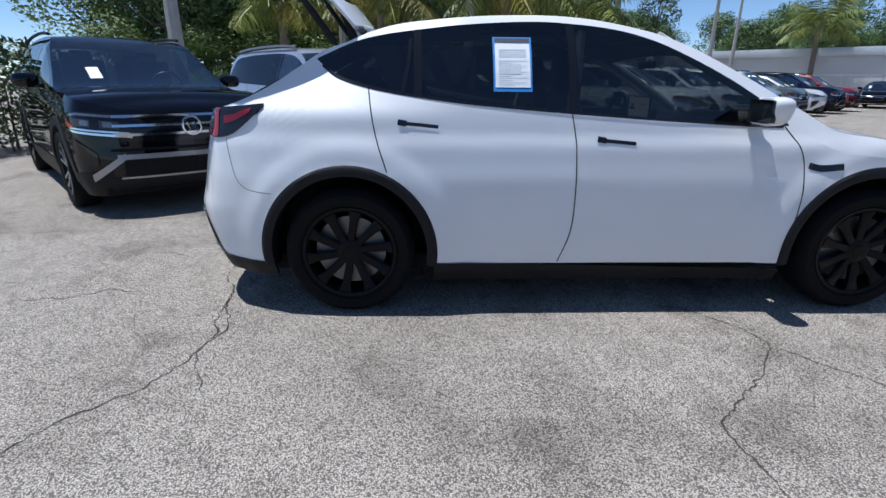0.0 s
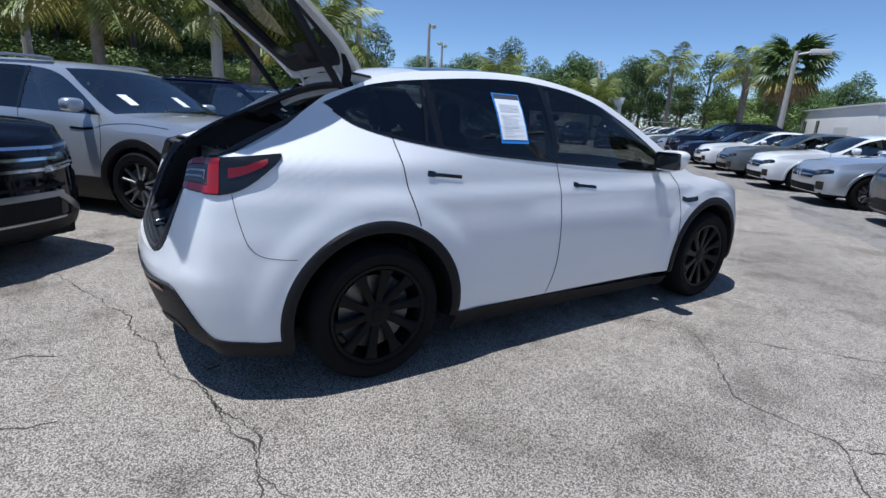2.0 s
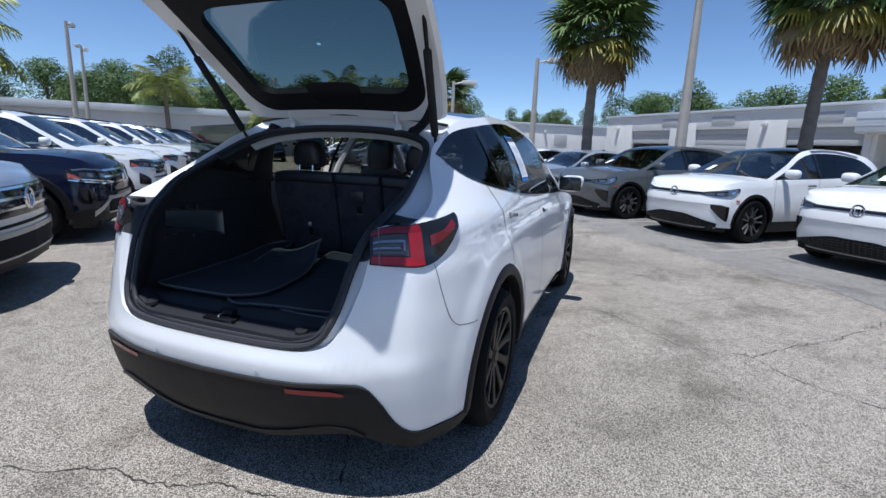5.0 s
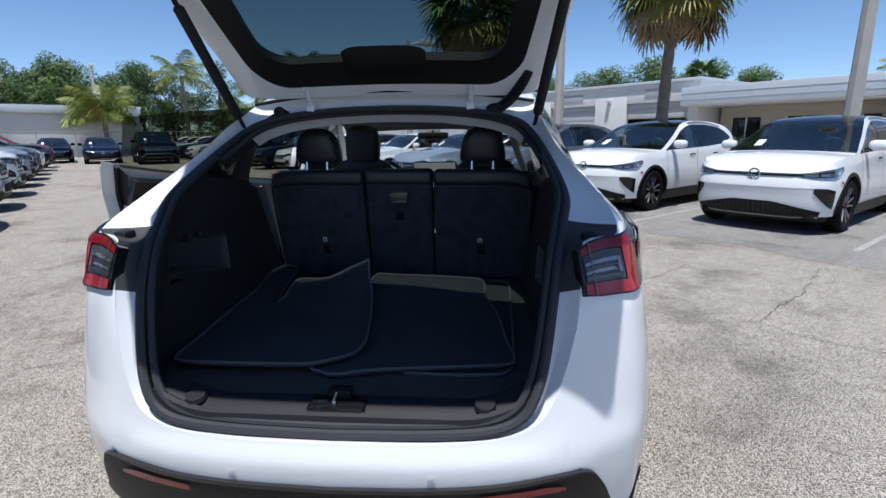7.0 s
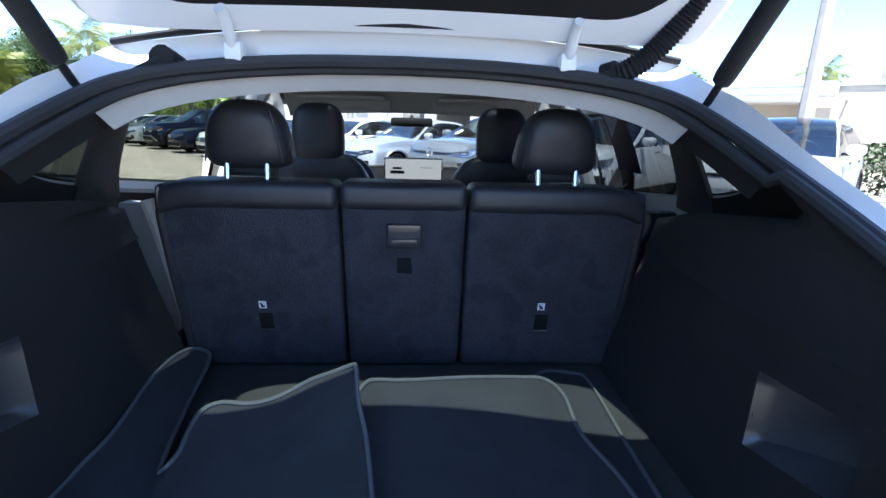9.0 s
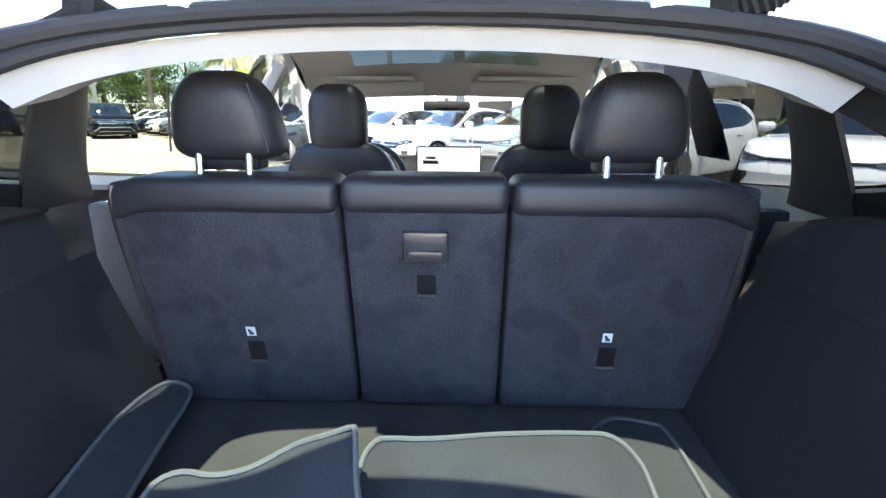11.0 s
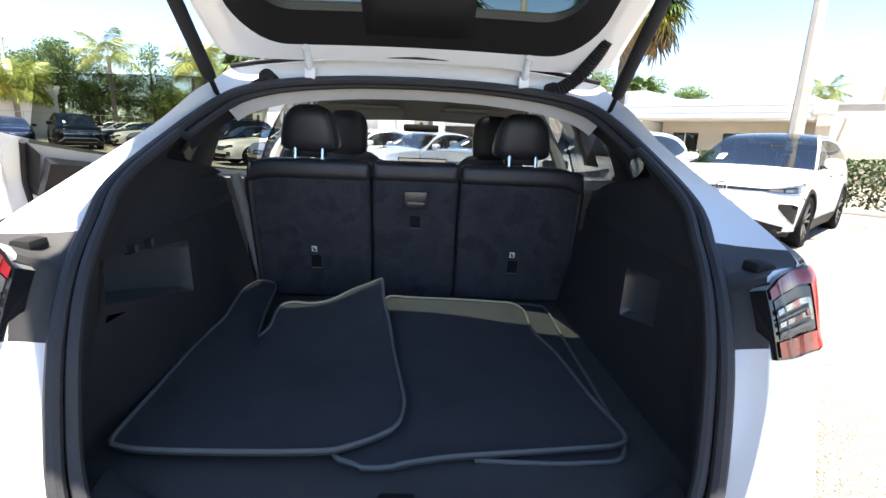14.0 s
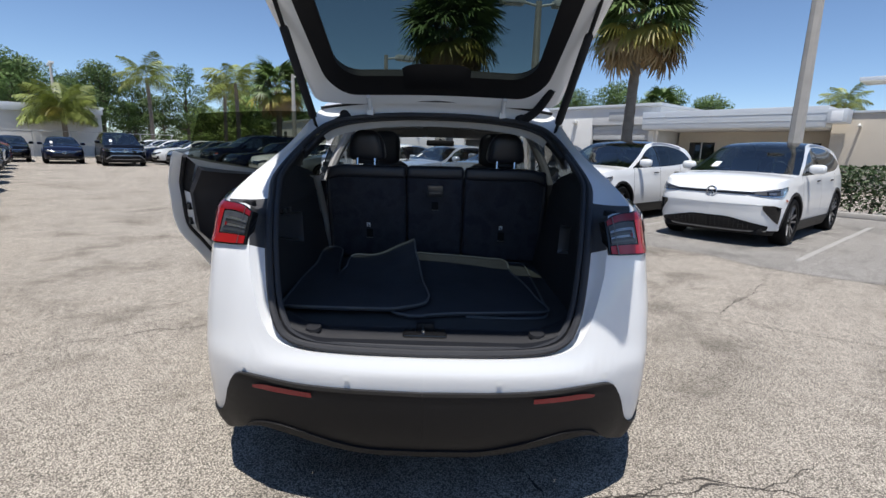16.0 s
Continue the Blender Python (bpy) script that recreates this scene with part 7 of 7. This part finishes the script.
for a, b, hh, mt in edges + [(16.0, 16.0, 0, "")]:
    if a > x:
        box("wall", (x, 0, 0), (a, -.25, 3.95), "wall", shop, .01)
    if b > a:
        box("wall", (a, 0, hh), (b, -.25, 3.95), "wall", shop, .01)
        if mt == "shutter":
            door_ob = box("roller_door", (a + .03, -.20, 0), (b - .03, -.14, hh - .01), "shutter", shop, .005, "grey roller door")
            for k in range(10):
                box("door_slat", (a + .05, -.138, hh * k / 10 + .02), (b - .05, -.125, hh * (k + 1) / 10 - .02), "shutter", door_ob, .004)
        else:
            box("bay_back", (a, -9.0, 0), (b, -8.9, hh), "dark_in", shop)
            half = box("roller_door", (a + .03, -.20, hh - .85), (b - .03, -.14, hh - .01), "shutter", shop, .005, "half-raised grey roller door")
            for k in range(3):
                box("door_slat", (a + .05, -.138, hh - .83 + .28 * k), (b - .05, -.125, hh - .59 + .28 * k), "shutter", half, .004)
            for k in range(3):
                box("strip_light", (a + .4 + k * .9, -6, hh - .35), (a + .9 + k * .9, -3, hh - .30), "paper", shop)
    x = b
box("back_wall", (-1.5, -14.2, 0), (16, -14, 3.95), "wall", shop)
box("end_wall", (-1.7, -14, 0), (-1.502, 0, 3.95), "wall", shop)
box("end_wall", (16.002, -14, 0), (16.2, 0, 3.95), "wall", shop)
box("roof", (-1.8, -14.3, 3.955), (16.3, .12, 4.12), "fascia", shop, .02, "pale metal roof edge")
for a in (5.4, 9.2, -.2):
    box("louvre", (a, .004, 3.25), (a + 1.5, .03, 3.72), "shutter", shop, .01, "grey louvre vent")
for a in (3.4, 14.8):
    box("wall_lamp", (a, .0, 3.1), (a + .25, .25, 3.3), "lampgrey", shop, .03)

show = thing("showroom", "low showroom with a deep pale fascia and tan wall", "building")
show.matrix_basis = FB @ Matrix.Translation((0, -1.5, 0))
box("fascia", (-9.2, -2.0, 2.70), (-1.1, 2.2, 3.58), "fascia", show, .03, "deep pale metal fascia")
for z in (2.98, 3.28):
    box("fascia_seam", (-9.19, 2.202, z), (-1.11, 2.215, z + .02), "fascia", show, .003)
for k in range(4):
    box("fascia_joint", (-8.9 + 2.2 * k, 2.203, 2.72), (-8.87 + 2.2 * k, 2.222, 3.56), "fascia", show, .004)
box("soffit", (-9.15, -2.0, 2.66), (-1.15, 2.1, 2.695), "wall", show, .005)
box("wall", (-9.1, -9, 0), (-1.95, -.6, 2.655), "wall_tan", show, .01)
for a, b in ((-3.9, -2.6), (-6.4, -5.1), (-8.6, -7.3)):
    win = box("window", (a, -.598, .25), (b, -.55, 2.1), "darkglass", show, .01, "dark showroom window")
    box("window_frame", ((a + b) / 2 - .03, -.548, .25), ((a + b) / 2 + .03, -.53, 2.1), "lampgrey", win, .005)
for a in (-1.5,):
    box("column", (a, 1.3, 0), (a + .28, 1.6, 2.655), "wall", show, .02, "white column")
sign = box("sign_box", (-9.9, 1.4, 2.85), (-9.22, 2.35, 3.42), "fascia", show, .03, "blank pale sign box")
box("sign_face", (-9.75, 2.352, 2.93), (-9.35, 2.37, 3.34), "paper", sign, .01)
box("side_wall", (-24, -9, 0), (-9.22, 1.2, 3.30), "wall_tan", show, .02, "plain cream side wall")
box("wall_cap", (-24.05, -9, 3.305), (-9.2, 1.26, 3.40), "fascia", show, .01)
for a in (-12.6, -15.5):
    box("window", (a - 1.2, 1.202, .9), (a, 1.24, 1.9), "darkglass", show, .01, "dark side window")
tube("wall_lamp", [(-10.2, 1.2, 2.75), (-10.2, 1.5, 2.82), (-10.2, 1.62, 2.74)], .05, "lampgrey", show, 8)
office = thing("office_block", "taller tan office block with a flat overhanging roof", "building")
office.matrix_basis = FB @ Matrix.Translation((0, -12.2, 0))
box("wall", (-28, -12, 0), (-10.0, 0, 6.7), "wall_tan", office, .02)
box("wall_cap", (-28.1, -12, 6.705), (-9.9, .1, 6.9), "fascia", office, .02)
box("canopy", (-28, .02, 5.75), (-8.2, 2.2, 5.98), "fascia", office, .03, "flat overhanging pale canopy")
palm(30.5, -25.4, 5.0, "feather", 34, "queen palm behind the showroom roof", 16, .75)
palm(52.0, -22.5, 6.6, "fan", 35, "sabal palm crown behind the service building", 40, 1.1)

shed = thing("workshop", "plain white workshop with a flat roof edge and grey door", "building")
shed.matrix_basis = wall_frame((45, 11), 36)
box("wall", (0, -.25, 0), (20, 0, 3.85), "wall", shed, .01, "white end wall")
box("wall", (0, -18, 0), (.25, -.252, 3.85), "wall", shed, .01)
box("wall", (19.75, -18, 0), (20, -.252, 3.85), "wall", shed, .01)
box("roof", (-.15, -18.2, 3.855), (20.15, .15, 4.02), "fascia", shed, .02, "pale roof edge")
box("door", (5.0, .004, 0), (8.2, .05, 2.3), "shutter", shed, .01, "grey door")
for a in (12.5, 16.5):
    win = box("window", (a, .004, 1.6), (a + .9, .04, 2.9), "darkglass", shed, .01)
    box("window_frame", (a + .42, .042, 1.6), (a + .48, .055, 2.9), "lampgrey", win, .004)
box("louvre", (-.04, -7.6, 1.9), (-.004, -6.2, 3.0), "shutter", shed, .01, "grey louvre vent")
for b in (-11.8, -13.6):
    box("window", (-.04, b - 1.3, .9), (-.004, b, 1.7), "darkglass", shed, .01)
for b in (-1.0, -5.0, -9.5):
    box("wall_lamp", (-.25, b - .25, 3.1), (-.004, b, 3.4), "lampgrey", shed, .03)

far = thing("far_warehouse", "long low white warehouse behind a fence", "building")
far.matrix_basis = wall_frame((41, 25), 132)
box("wall", (4, -.3, 0), (36, 0, 3.7), "wall", far, .01)
box("wall", (4, -12, 0), (4.3, -.302, 3.7), "wall", far, .01)
box("roof", (3.8, -12, 3.705), (36.2, .2, 3.9), "fascia", far, .02)
box("parapet", (3.9, .205, 3.3), (36, .25, 3.8), "fascia", far, .01)
fence = thing("fence", "grey chain-link fence before the warehouse", "fence")
fence.matrix_basis = wall_frame((38.5, 22.5), 132)
for k in range(17):
    tube("fence_post", [(2.2 * k, 0, 0), (2.2 * k, 0, 1.9)], .03, "wire", fence, 6)
for z in (.1, 1.0, 1.88):
    tube("fence_rail", [(0, 0, z), (35, 0, z)], .018, "wire", fence, 6)
